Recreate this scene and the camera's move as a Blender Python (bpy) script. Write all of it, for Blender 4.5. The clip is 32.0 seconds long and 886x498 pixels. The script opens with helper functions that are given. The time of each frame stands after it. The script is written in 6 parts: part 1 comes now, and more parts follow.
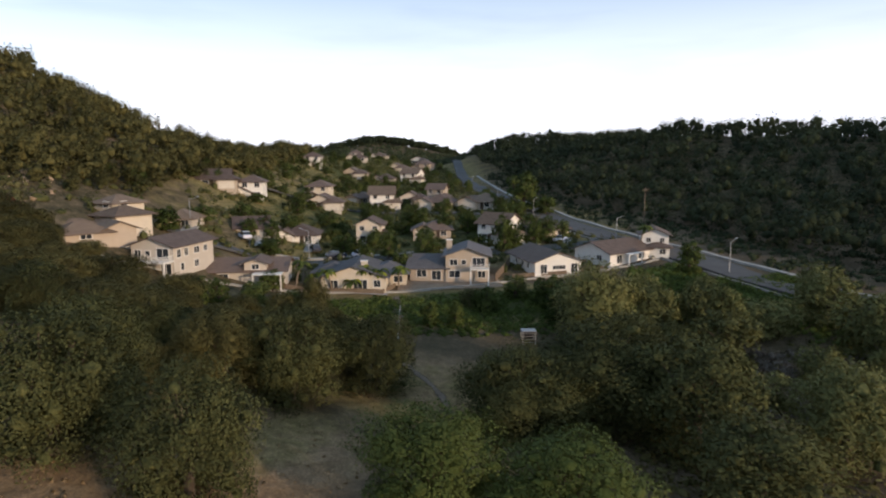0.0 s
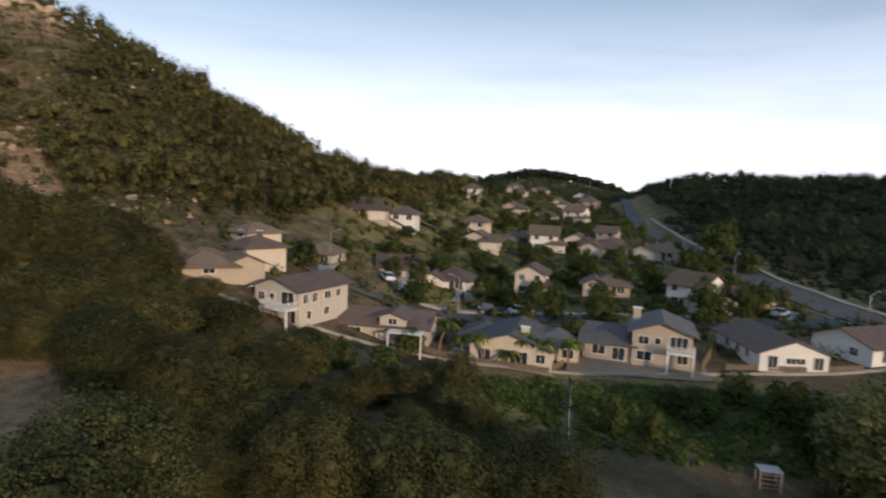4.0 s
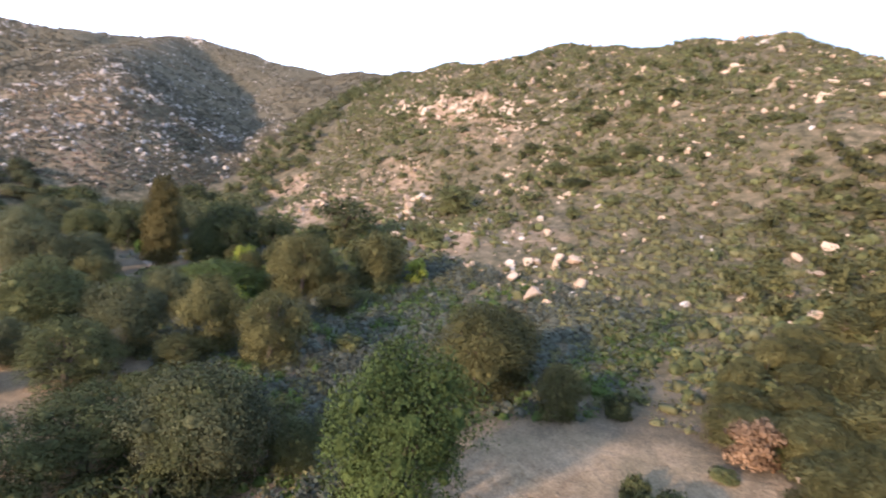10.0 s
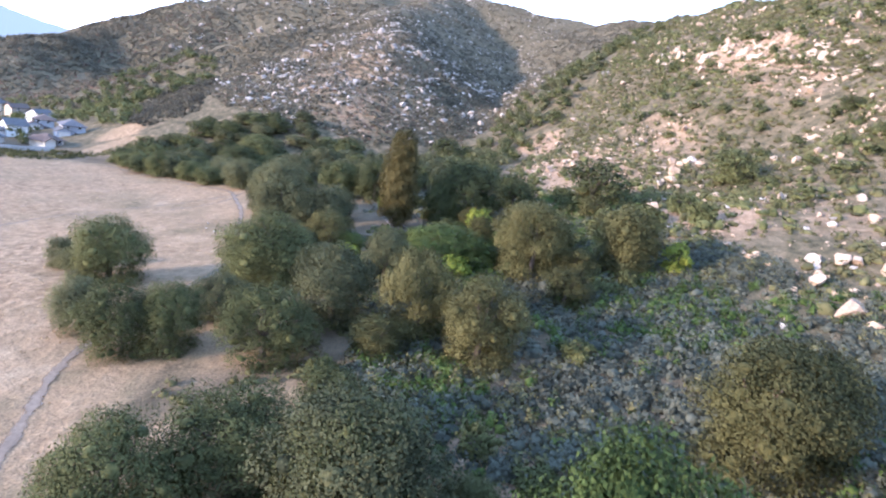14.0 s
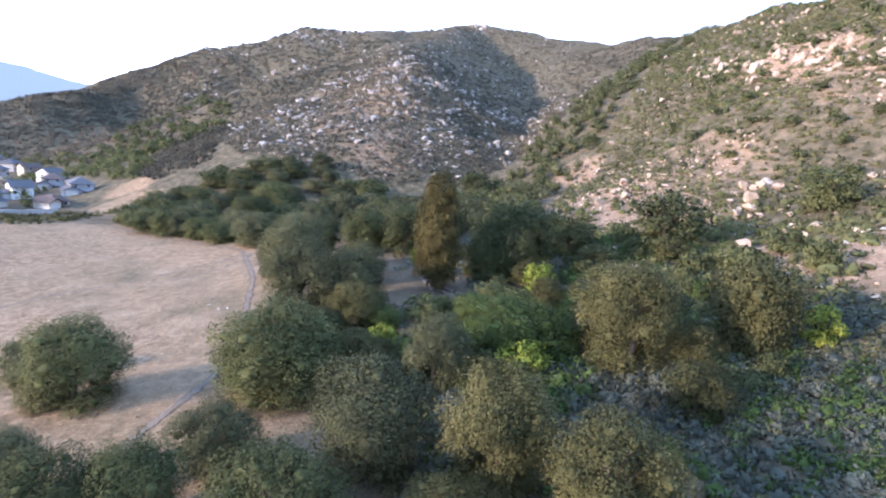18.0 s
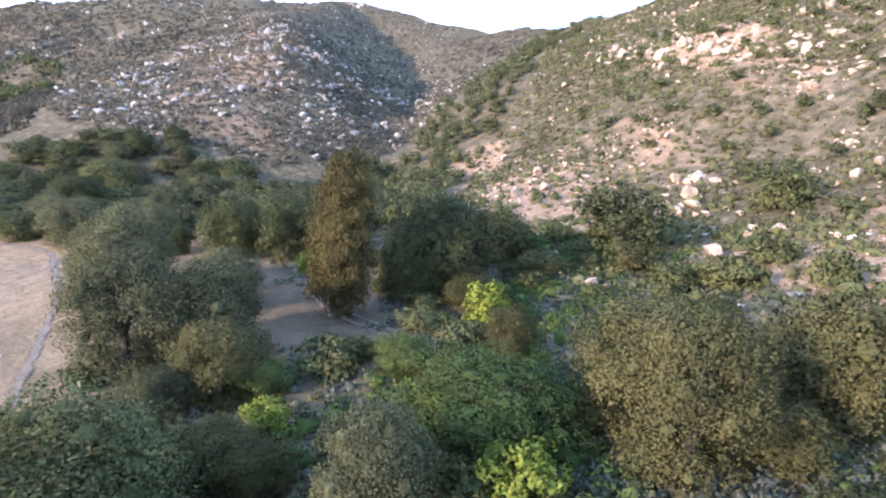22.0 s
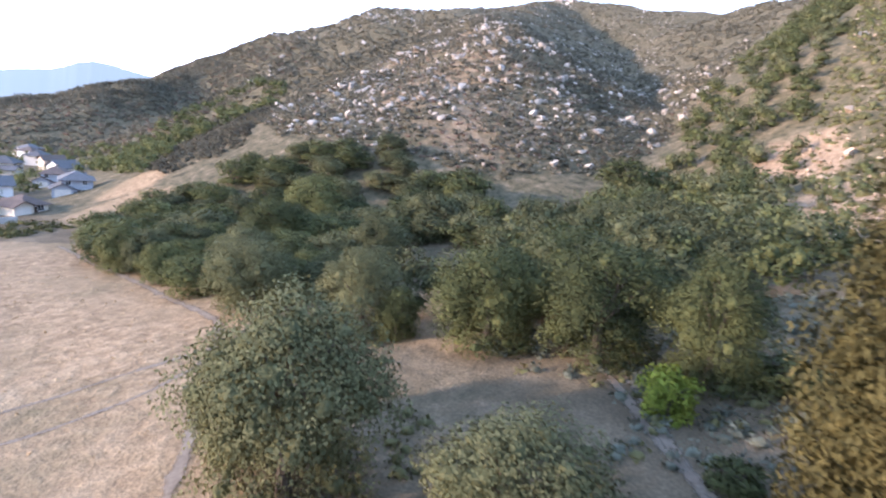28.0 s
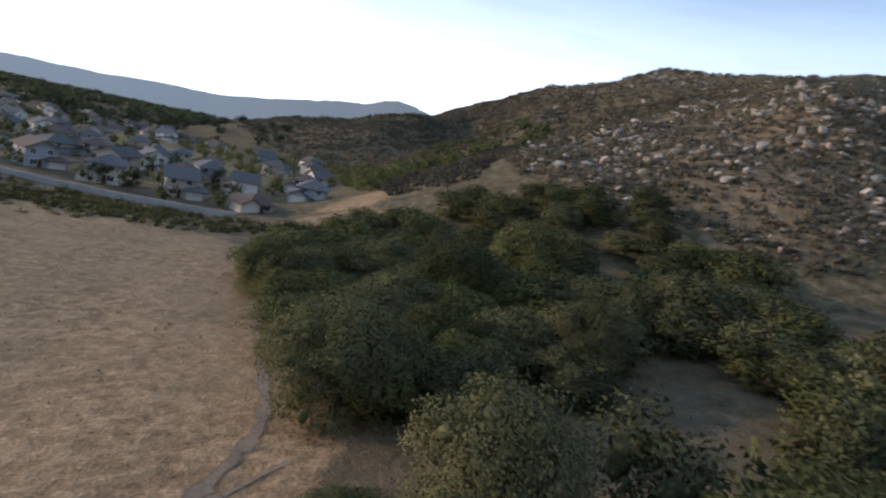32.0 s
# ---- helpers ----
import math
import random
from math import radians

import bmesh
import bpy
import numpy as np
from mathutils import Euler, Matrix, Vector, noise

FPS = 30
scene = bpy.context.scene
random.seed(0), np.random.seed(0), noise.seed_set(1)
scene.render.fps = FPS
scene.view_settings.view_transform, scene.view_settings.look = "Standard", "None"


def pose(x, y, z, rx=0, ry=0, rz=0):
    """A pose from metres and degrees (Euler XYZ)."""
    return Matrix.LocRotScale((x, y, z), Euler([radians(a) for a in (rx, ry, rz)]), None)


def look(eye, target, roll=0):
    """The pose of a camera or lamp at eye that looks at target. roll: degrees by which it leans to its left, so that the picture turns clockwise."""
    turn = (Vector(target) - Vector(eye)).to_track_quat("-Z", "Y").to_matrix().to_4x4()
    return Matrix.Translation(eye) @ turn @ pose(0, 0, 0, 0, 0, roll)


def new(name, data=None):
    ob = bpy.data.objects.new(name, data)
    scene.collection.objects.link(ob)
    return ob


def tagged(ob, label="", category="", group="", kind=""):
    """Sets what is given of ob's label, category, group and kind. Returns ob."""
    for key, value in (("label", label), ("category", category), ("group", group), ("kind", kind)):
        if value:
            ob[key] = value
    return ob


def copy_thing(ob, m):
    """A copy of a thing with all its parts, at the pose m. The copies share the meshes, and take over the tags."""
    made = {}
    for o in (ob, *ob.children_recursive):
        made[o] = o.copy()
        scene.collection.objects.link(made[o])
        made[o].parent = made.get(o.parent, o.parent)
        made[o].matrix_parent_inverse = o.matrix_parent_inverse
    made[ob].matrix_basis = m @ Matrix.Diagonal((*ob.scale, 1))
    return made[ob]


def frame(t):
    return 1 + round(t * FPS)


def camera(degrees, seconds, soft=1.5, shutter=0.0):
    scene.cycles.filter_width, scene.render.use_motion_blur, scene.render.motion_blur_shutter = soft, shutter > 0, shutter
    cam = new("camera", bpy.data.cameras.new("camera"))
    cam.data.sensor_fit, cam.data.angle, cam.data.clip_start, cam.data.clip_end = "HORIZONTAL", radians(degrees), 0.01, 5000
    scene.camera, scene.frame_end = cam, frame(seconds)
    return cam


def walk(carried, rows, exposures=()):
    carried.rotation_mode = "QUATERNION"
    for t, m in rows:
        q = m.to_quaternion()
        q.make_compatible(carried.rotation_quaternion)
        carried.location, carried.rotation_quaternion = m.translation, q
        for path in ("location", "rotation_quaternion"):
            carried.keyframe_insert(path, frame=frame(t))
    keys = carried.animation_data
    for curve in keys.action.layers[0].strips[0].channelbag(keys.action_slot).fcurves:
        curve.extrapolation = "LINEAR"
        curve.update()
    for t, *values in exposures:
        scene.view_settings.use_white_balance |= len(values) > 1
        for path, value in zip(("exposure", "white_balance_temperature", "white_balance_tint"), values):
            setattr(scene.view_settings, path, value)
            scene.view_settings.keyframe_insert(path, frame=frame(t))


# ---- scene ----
cam = camera(72.5, 32.0, soft=2.1, shutter=0.5)
PATH = [
    (0, (-9.50, 3.63, 32.65), (-13.92, 42.97, 26.92), -0.1),
    (0.5, (-10.46, 6.57, 32.87), (-15.43, 45.84, 27.11), -0.3),
    (1, (-11.41, 9.49, 33.08), (-16.74, 48.71, 27.35), -1.2),
    (1.5, (-12.36, 12.35, 33.30), (-18.23, 51.53, 27.79), -0.7),
    (2, (-13.31, 15.13, 33.49), (-20.00, 54.16, 27.84), -0.0),
    (2.5, (-14.24, 17.84, 33.65), (-21.81, 56.70, 27.98), 0.5),
    (4.5, (-17.82, 26.63, 33.41), (-36.21, 62.04, 30.62), 3.6),
    (5, (-18.84, 27.91, 33.32), (-42.11, 60.37, 31.22), 4.1),
    (5.5, (-19.85, 29.21, 33.28), (-46.77, 58.57, 29.69), 3.9),
    (6, (-20.84, 30.49, 33.30), (-50.46, 56.97, 28.74), 4.2),
    (6.5, (-21.83, 31.64, 33.36), (-53.88, 55.15, 28.92), 5.0),
    (7, (-22.86, 32.65, 33.39), (-57.12, 52.92, 29.43), 5.5),
    (7.5, (-24.05, 33.45, 33.39), (-59.99, 50.59, 29.59), 6.4),
    (8, (-25.43, 34.11, 33.37), (-62.75, 47.86, 29.05), 5.8),
    (8.5, (-26.94, 34.69, 33.33), (-65.38, 44.58, 28.39), 5.3),
    (9, (-28.48, 35.23, 33.35), (-67.92, 40.54, 29.25), 6.0),
    (9.5, (-29.99, 35.73, 33.35), (-69.85, 36.43, 30.03), 7.0),
    (10, (-31.57, 36.11, 33.39), (-71.28, 32.61, 30.14), 8.1),
    (10.5, (-33.18, 36.33, 33.45), (-72.26, 29.10, 28.96), 7.4),
    (11, (-34.90, 36.33, 33.49), (-72.79, 25.39, 26.82), 7.0),
    (11.5, (-36.66, 36.18, 33.49), (-73.26, 21.63, 26.54), 7.9),
    (12, (-38.47, 35.89, 33.51), (-73.60, 18.18, 26.25), 10.2),
    (12.5, (-40.28, 35.52, 33.55), (-74.67, 16.64, 25.76), 7.8),
    (13, (-42.13, 34.96, 33.62), (-76.71, 16.69, 25.20), 7.5),
    (13.5, (-44.03, 34.22, 33.73), (-78.67, 16.23, 25.02), 7.3),
    (14, (-45.94, 33.34, 33.91), (-80.51, 15.10, 25.42), 9.6),
    (14.5, (-47.81, 32.36, 34.10), (-81.82, 13.26, 25.27), 10.4),
    (16.5, (-53.09, 27.07, 33.87), (-86.18, 6.04, 25.95), 9.2),
    (17, (-55.26, 25.17, 34.15), (-87.86, 3.13, 26.99), 6.7),
    (17.5, (-57.46, 23.18, 34.42), (-90.79, 2.09, 27.77), 6.0),
    (18, (-59.66, 21.15, 34.60), (-93.67, 1.24, 27.75), 5.8),
    (18.5, (-61.84, 19.15, 34.66), (-96.56, 0.57, 27.65), 5.1),
    (19, (-64.04, 17.25, 34.60), (-99.22, -0.80, 28.53), 4.0),
    (19.5, (-66.30, 15.43, 34.45), (-102.19, -1.32, 28.87), 3.2),
    (20, (-68.62, 13.68, 34.21), (-105.48, -0.85, 28.71), 6.7),
    (20.5, (-71.00, 11.90, 33.88), (-108.11, -2.09, 28.68), 9.6),
    (21, (-73.44, 10.08, 33.46), (-110.33, -4.38, 27.93), 9.6),
    (21.5, (-75.91, 8.21, 33.00), (-112.83, -6.03, 27.21), 8.3),
    (22, (-78.40, 6.27, 32.51), (-115.87, -5.99, 25.76), 8.1),
    (22.5, (-80.93, 4.25, 32.03), (-118.10, -8.69, 24.89), 9.5),
    (23, (-83.49, 2.21, 31.55), (-119.80, -13.25, 25.00), 9.9),
    (23.5, (-86.04, 0.08, 31.14), (-120.94, -18.70, 25.73), 10.5),
    (24, (-88.56, -2.11, 30.86), (-122.85, -21.99, 25.53), 9.7),
    (24.5, (-90.96, -4.37, 30.71), (-124.78, -24.89, 24.78), 11.0),
    (25, (-93.29, -6.75, 30.63), (-125.92, -28.93, 24.09), 10.7),
    (25.5, (-95.62, -9.15, 30.57), (-127.45, -32.21, 23.14), 8.7),
    (27.5, (-105.85, -20.06, 29.97), (-138.15, -42.22, 21.88), 4.9),
    (28, (-108.65, -22.54, 29.51), (-139.96, -46.18, 21.71), 4.9),
    (28.5, (-111.53, -24.99, 29.08), (-141.77, -50.06, 21.53), 3.6),
    (29, (-114.49, -27.44, 28.66), (-143.43, -53.93, 20.86), 4.4),
    (29.5, (-117.46, -29.87, 28.25), (-145.13, -57.95, 21.49), 5.7),
    (30, (-120.38, -32.27, 27.84), (-147.15, -61.47, 22.33), 7.2),
    (30.5, (-123.17, -34.64, 27.47), (-149.24, -64.56, 22.42), 8.3),
    (31, (-125.79, -36.97, 27.14), (-150.66, -67.94, 22.40), 11.4),
    (31.5, (-128.25, -39.25, 26.85), (-150.62, -71.96, 21.35), 12.6),
    (32, (-130.58, -41.48, 26.59), (-149.96, -75.84, 19.96), 12.8),
]
EXPOSURES = [(0, -0.51, 6630, 17), (2.5, -0.56, 6680, 17), (4.5, -0.71, 6680, 17), (5, -0.66, 6680, 17), (6, -0.28, 6730, 19), (7, 0.38, 6680, 19), (8, 0.62, 6450, 22), (9, 1.12, 6200, 26), (10, 1.09, 5950, 26), (12, 1.36, 5500, 26), (14, 1.52, 5250, 26), (17, 1.42, 5200, 26), (20, 1.14, 5400, 26), (23, 1.59, 5300, 26), (25, 1.04, 5400, 26), (28, 1.43, 5570, 25), (29, 1.38, 5620, 25), (30, 0.88, 5870, 25), (31, 0.21, 5880, 19), (32, -0.29, 6080, 19)]
walk(cam, [(t, look(eye, target, roll)) for t, eye, target, roll in PATH], EXPOSURES)

# ---------------------------------------------------------------- sky and sun
SUN_AZ, SUN_EL = 235.0, 11.0  # degrees: azimuth turned to the left from +y, height above the horizon
world = bpy.data.worlds.new("evening_sky")
world.use_nodes = True
scene.world = world
wn, wl = world.node_tree.nodes, world.node_tree.links
sky = wn.new("ShaderNodeTexSky")
sky.sky_type, sky.sun_disc = "NISHITA", False
sky.sun_elevation, sky.sun_rotation = radians(SUN_EL), radians(-SUN_AZ)
sky.ozone_density = 2.0
sky.air_density, sky.dust_density, sky.altitude = 1.0, 0.8, 200
coord, sep = wn.new("ShaderNodeTexCoord"), wn.new("ShaderNodeSeparateXYZ")
wl.new(coord.outputs["Generated"], sep.inputs[0])
# a thin white veil, thick at the horizon and open overhead, with a few wisps
veil = wn.new("ShaderNodeMapRange")
veil.inputs["From Min"].default_value, veil.inputs["From Max"].default_value = 0.0, 0.30
veil.inputs["To Min"].default_value, veil.inputs["To Max"].default_value = 0.84, 0.27
wl.new(sep.outputs["Z"], veil.inputs["Value"])
squash, wisps = wn.new("ShaderNodeMapping"), wn.new("ShaderNodeTexNoise")
squash.inputs["Scale"].default_value = (2.2, 2.2, 14)
wl.new(coord.outputs["Generated"], squash.inputs["Vector"])
wl.new(squash.outputs[0], wisps.inputs["Vector"])
wisps.inputs["Scale"].default_value, wisps.inputs["Detail"].default_value = 1.6, 5
thin = wn.new("ShaderNodeMapRange")
thin.inputs["From Min"].default_value, thin.inputs["From Max"].default_value = 0.30, 0.52
thin.inputs["To Min"].default_value, thin.inputs["To Max"].default_value = 0.90, 1.05
wl.new(wisps.outputs["Fac"], thin.inputs["Value"])
amount, tinted, back = wn.new("ShaderNodeMath"), wn.new("ShaderNodeMix"), wn["Background"]
amount.operation = "MULTIPLY"
wl.new(veil.outputs[0], amount.inputs[0])
wl.new(thin.outputs[0], amount.inputs[1])
tinted.data_type = "RGBA"
# the veil is white low down and pale blue higher up
rise, hue = wn.new("ShaderNodeMapRange"), wn.new("ShaderNodeMix")
rise.inputs["From Min"].default_value, rise.inputs["From Max"].default_value = 0.06, 0.36
wl.new(sep.outputs["Z"], rise.inputs["Value"])
hue.data_type = "RGBA"
hue.inputs["A"].default_value, hue.inputs["B"].default_value = (16.5, 17.6, 19.6, 1), (8.8, 12.9, 16.8, 1)
wl.new(rise.outputs[0], hue.inputs["Factor"])
wl.new(hue.outputs["Result"], tinted.inputs["B"])
wl.new(amount.outputs[0], tinted.inputs["Factor"])
wl.new(sky.outputs[0], tinted.inputs["A"])
wl.new(tinted.outputs["Result"], back.inputs["Color"])
back.inputs["Strength"].default_value = 0.15
sun = new("sun", bpy.data.lights.new("sun", "SUN"))
sun.data.energy, sun.data.angle, sun.data.color = 4.5, radians(2.0), (1.0, 0.79, 0.54)
sun_to = Vector((-math.sin(radians(SUN_AZ)) * math.cos(radians(SUN_EL)), math.cos(radians(SUN_AZ)) * math.cos(radians(SUN_EL)), math.sin(radians(SUN_EL))))
sun.matrix_basis = look((0, 0, 300) , Vector((0, 0, 300)) - sun_to)

# ---------------------------------------------------------------- materials
def nodes_of(name):
    m = bpy.data.materials.new(name)
    m.use_nodes = True
    return m, m.node_tree.nodes, m.node_tree.links, m.node_tree.nodes["Principled BSDF"]


def ramp_node(nt, stops):
    r = nt.new("ShaderNodeValToRGB")
    el = r.color_ramp.elements
    while len(el) < len(stops):
        el.new(0.5)
    for e, (p, c) in zip(el, stops):
        e.position, e.color = p, (*c, 1)
    return r


def surface(name, stops, scale, rough=0.85, bump=0.3, fine=8.0, metallic=0.0, island=0.0, objects=0.0, depth=0.05, specular=0.3):
    """A mottled surface: colour from a ramp over two noises, with optional shift by piece or by object."""
    m, nt, lk, bs = nodes_of(name)
    geo = nt.new("ShaderNodeNewGeometry")
    tc = nt.new("ShaderNodeTexCoord")
    vec = tc.outputs["Object"]
    a, b = nt.new("ShaderNodeTexNoise"), nt.new("ShaderNodeTexNoise")
    a.inputs["Scale"].default_value, b.inputs["Scale"].default_value = scale, scale * fine
    a.inputs["Detail"].default_value, b.inputs["Detail"].default_value = 4, 3
    lk.new(vec, a.inputs["Vector"])
    lk.new(vec, b.inputs["Vector"])
    mix = nt.new("ShaderNodeMath")
    mix.operation = "MULTIPLY_ADD"
    mix.inputs[1].default_value = 0.45
    lk.new(b.outputs["Fac"], mix.inputs[0])
    half = nt.new("ShaderNodeMath")
    half.operation = "MULTIPLY"
    half.inputs[1].default_value = 0.55
    lk.new(a.outputs["Fac"], half.inputs[0])
    lk.new(half.outputs[0], mix.inputs[2])
    last = mix.outputs[0]
    for weight, node, socket in ((island, geo, "Random Per Island"), (objects, nt.new("ShaderNodeObjectInfo"), "Random")):
        if weight:
            sh = nt.new("ShaderNodeMath")
            sh.operation = "MULTIPLY_ADD"
            sh.inputs[1].default_value = weight
            lk.new(node.outputs[socket], sh.inputs[0])
            ad = nt.new("ShaderNodeMath")
            ad.operation = "ADD"
            ad.inputs[1].default_value = -weight / 2
            lk.new(last, ad.inputs[0])
            lk.new(ad.outputs[0], sh.inputs[2])
            last = sh.outputs[0]
    r = ramp_node(nt, stops)
    lk.new(last, r.inputs["Fac"])
    lk.new(r.outputs["Color"], bs.inputs["Base Color"])
    bs.inputs["Roughness"].default_value, bs.inputs["Metallic"].default_value = rough, metallic
    bs.inputs["Specular IOR Level"].default_value = specular
    if bump:
        bp = nt.new("ShaderNodeBump")
        bp.inputs["Strength"].default_value, bp.inputs["Distance"].default_value = bump, depth
        lk.new(b.outputs["Fac"], bp.inputs["Height"])
        lk.new(bp.outputs["Normal"], bs.inputs["Normal"])
    return m


def foliage(name, dark, mid, light, scale=0.25, translucent=0.25):
    """Leaves: every leaf clump takes its own tone, trees differ from one another, and crowns are patchy."""
    dark, mid, light = ([1.03 * c for c in tone] for tone in (dark, mid, light))
    m = surface(name, [(0.25, dark), (0.5, mid), (0.75, light)], scale, rough=0.7, bump=0.0, fine=5.0, island=0.19, objects=0.22, specular=0.08)
    nt, lk = m.node_tree.nodes, m.node_tree.links
    bs, out = nt["Principled BSDF"], nt["Material Output"]
    tr, mx = nt.new("ShaderNodeBsdfTranslucent"), nt.new("ShaderNodeMixShader")
    lk.new(bs.inputs["Base Color"].links[0].from_socket, tr.inputs["Color"])
    mx.inputs[0].default_value = translucent
    lk.new(bs.outputs[0], mx.inputs[1])
    lk.new(tr.outputs[0], mx.inputs[2])
    lk.new(mx.outputs[0], out.inputs["Surface"])
    return m


OAK = foliage("oak_leaves", (0.031, 0.036, 0.016), (0.083, 0.088, 0.033), (0.168, 0.163, 0.062))
GREY_OAK = foliage("grey_green_leaves", (0.038, 0.042, 0.022), (0.093, 0.093, 0.042), (0.175, 0.164, 0.078))
BRIGHT = foliage("bright_green_leaves", (0.028, 0.040, 0.011), (0.072, 0.096, 0.026), (0.140, 0.160, 0.048))
LIME = foliage("yellow_green_leaves", (0.07, 0.09, 0.014), (0.17, 0.20, 0.03), (0.32, 0.31, 0.05))
OLIVE = foliage("olive_brown_leaves", (0.036, 0.035, 0.014), (0.090, 0.084, 0.031), (0.180, 0.156, 0.060))
EUC = foliage("eucalyptus_leaves", (0.047, 0.040, 0.014), (0.116, 0.094, 0.033), (0.190, 0.150, 0.055))
WILLOW = foliage("willow_leaves", (0.060, 0.066, 0.025), (0.140, 0.145, 0.054), (0.26, 0.250, 0.100))
SAGE = foliage("sage_scrub_leaves", (0.055, 0.058, 0.043), (0.116, 0.119, 0.086), (0.200, 0.198, 0.145), scale=0.12)
CHAPARRAL = foliage("chaparral_leaves", (0.050, 0.047, 0.021), (0.114, 0.106, 0.046), (0.205, 0.185, 0.082), scale=0.06)
DARK_SCRUB = foliage("dark_scrub_leaves", (0.040, 0.036, 0.026), (0.092, 0.082, 0.056), (0.165, 0.142, 0.098), scale=0.06)
RED_LEAF = foliage("dry_orange_leaves", (0.13, 0.078, 0.042), (0.25, 0.150, 0.082), (0.37, 0.235, 0.135))
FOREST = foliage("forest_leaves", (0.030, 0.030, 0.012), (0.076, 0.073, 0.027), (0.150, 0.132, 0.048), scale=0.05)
# darker copy of the forest leaves, with shade mixed into its colour
SHADE_FOREST = foliage("shaded_forest_leaves", (0.018, 0.025, 0.015), (0.042, 0.054, 0.027), (0.085, 0.097, 0.045), scale=0.05)
IVY = foliage("ivy_leaves", (0.030, 0.046, 0.012), (0.075, 0.105, 0.026), (0.14, 0.175, 0.045), scale=0.15)
RUSTY = foliage("rusty_brush", (0.075, 0.045, 0.032), (0.15, 0.095, 0.068), (0.25, 0.165, 0.12))
DRY_REED = foliage("dry_reed", (0.10, 0.085, 0.068), (0.21, 0.18, 0.15), (0.33, 0.29, 0.24))
GRASS_TUFT = foliage("dry_grass_tuft", (0.20, 0.135, 0.070), (0.36, 0.255, 0.145), (0.52, 0.39, 0.24))
BARK = surface("bark", [(0.3, (0.035, 0.026, 0.019)), (0.7, (0.12, 0.09, 0.065))], 3.0, bump=0.6, objects=0.2)
PALE_BARK = surface("pale_bark", [(0.3, (0.12, 0.085, 0.06)), (0.7, (0.30, 0.24, 0.18))], 2.0, bump=0.5)
GRANITE = surface("granite", [(0.22, (0.135, 0.108, 0.086)), (0.45, (0.295, 0.245, 0.196)), (0.7, (0.46, 0.395, 0.325))], 0.6, rough=0.9, bump=0.6, fine=9, island=0.25, objects=0.25, depth=0.12)
WHITE_ROCK = surface("pale_boulder", [(0.22, (0.22, 0.185, 0.155)), (0.5, (0.40, 0.35, 0.30)), (0.75, (0.55, 0.495, 0.435))], 0.7, rough=0.9, bump=0.6, fine=9, objects=0.25, depth=0.1)
ORANGE_ROCK = surface("warm_granite", [(0.2, (0.19, 0.122, 0.078)), (0.5, (0.35, 0.248, 0.165)), (0.75, (0.47, 0.36, 0.255))], 0.35, rough=0.9, bump=0.7, fine=8, island=0.2, objects=0.2, depth=0.25)
STUCCO = {}
for key, col in dict(cream=(0.62, 0.54, 0.435), white=(0.76, 0.735, 0.69), beige=(0.54, 0.48, 0.41), tan=(0.46, 0.38, 0.30), grey=(0.36, 0.37, 0.39), peach=(0.50, 0.38, 0.28)).items():
    STUCCO[key] = surface("stucco_" + key, [(0.3, tuple(0.86 * c for c in col)), (0.7, col)], 0.8, rough=0.9, bump=0.15, fine=20, depth=0.01)


def tile_roof(name, dark, light):
    """Concrete roof tiles: courses as fine ridges, tiles of uneven tone."""
    m = surface(name, [(0.25, dark), (0.7, light)], 0.9, rough=0.85, bump=0.0, fine=6, objects=0.35)
    nt, lk = m.node_tree.nodes, m.node_tree.links
    bs = nt["Principled BSDF"]
    tc, w = nt.new("ShaderNodeTexCoord"), nt.new("ShaderNodeTexWave")
    w.bands_direction = "Z"
    w.inputs["Scale"].default_value, w.inputs["Distortion"].default_value = 2.2, 0.6
    lk.new(tc.outputs["Object"], w.inputs["Vector"])
    bp = nt.new("ShaderNodeBump")
    bp.inputs["Strength"].default_value, bp.inputs["Distance"].default_value = 0.5, 0.05
    lk.new(w.outputs["Fac"], bp.inputs["Height"])
    lk.new(bp.outputs["Normal"], bs.inputs["Normal"])
    return m


ROOF_BROWN = tile_roof("brown_roof_tiles", (0.075, 0.053, 0.044), (0.155, 0.112, 0.092))
ROOF_GREY = tile_roof("grey_roof_tiles", (0.068, 0.064, 0.066), (0.135, 0.126, 0.128))
ROOF_TAN = tile_roof("tan_roof_tiles", (0.10, 0.070, 0.052), (0.20, 0.145, 0.105))
TRIM = surface("white_trim", [(0.3, (0.66, 0.64, 0.60)), (0.7, (0.78, 0.76, 0.72))], 2, rough=0.6, bump=0.05)
WOOD = surface("weathered_wood", [(0.3, (0.10, 0.072, 0.05)), (0.7, (0.22, 0.165, 0.12))], 3, rough=0.8, bump=0.3)
RUST = surface("rust_brown_fence", [(0.3, (0.15, 0.06, 0.035)), (0.7, (0.27, 0.11, 0.06))], 2, rough=0.85, bump=0.2)
ASPHALT = surface("asphalt", [(0.3, (0.062, 0.062, 0.065)), (0.7, (0.11, 0.108, 0.106))], 0.25, rough=0.9, bump=0.2, fine=30, depth=0.01)
CONCRETE = surface("concrete", [(0.3, (0.25, 0.24, 0.22)), (0.7, (0.38, 0.365, 0.34))], 0.5, rough=0.9, bump=0.15, fine=20, depth=0.01)
METAL = surface("galvanised_metal", [(0.3, (0.32, 0.33, 0.34)), (0.7, (0.5, 0.51, 0.52))], 3, rough=0.45, bump=0.05, metallic=0.7)
BLACK = surface("black_plastic", [(0.3, (0.012, 0.012, 0.014)), (0.7, (0.03, 0.03, 0.034))], 3, rough=0.55, bump=0.1)
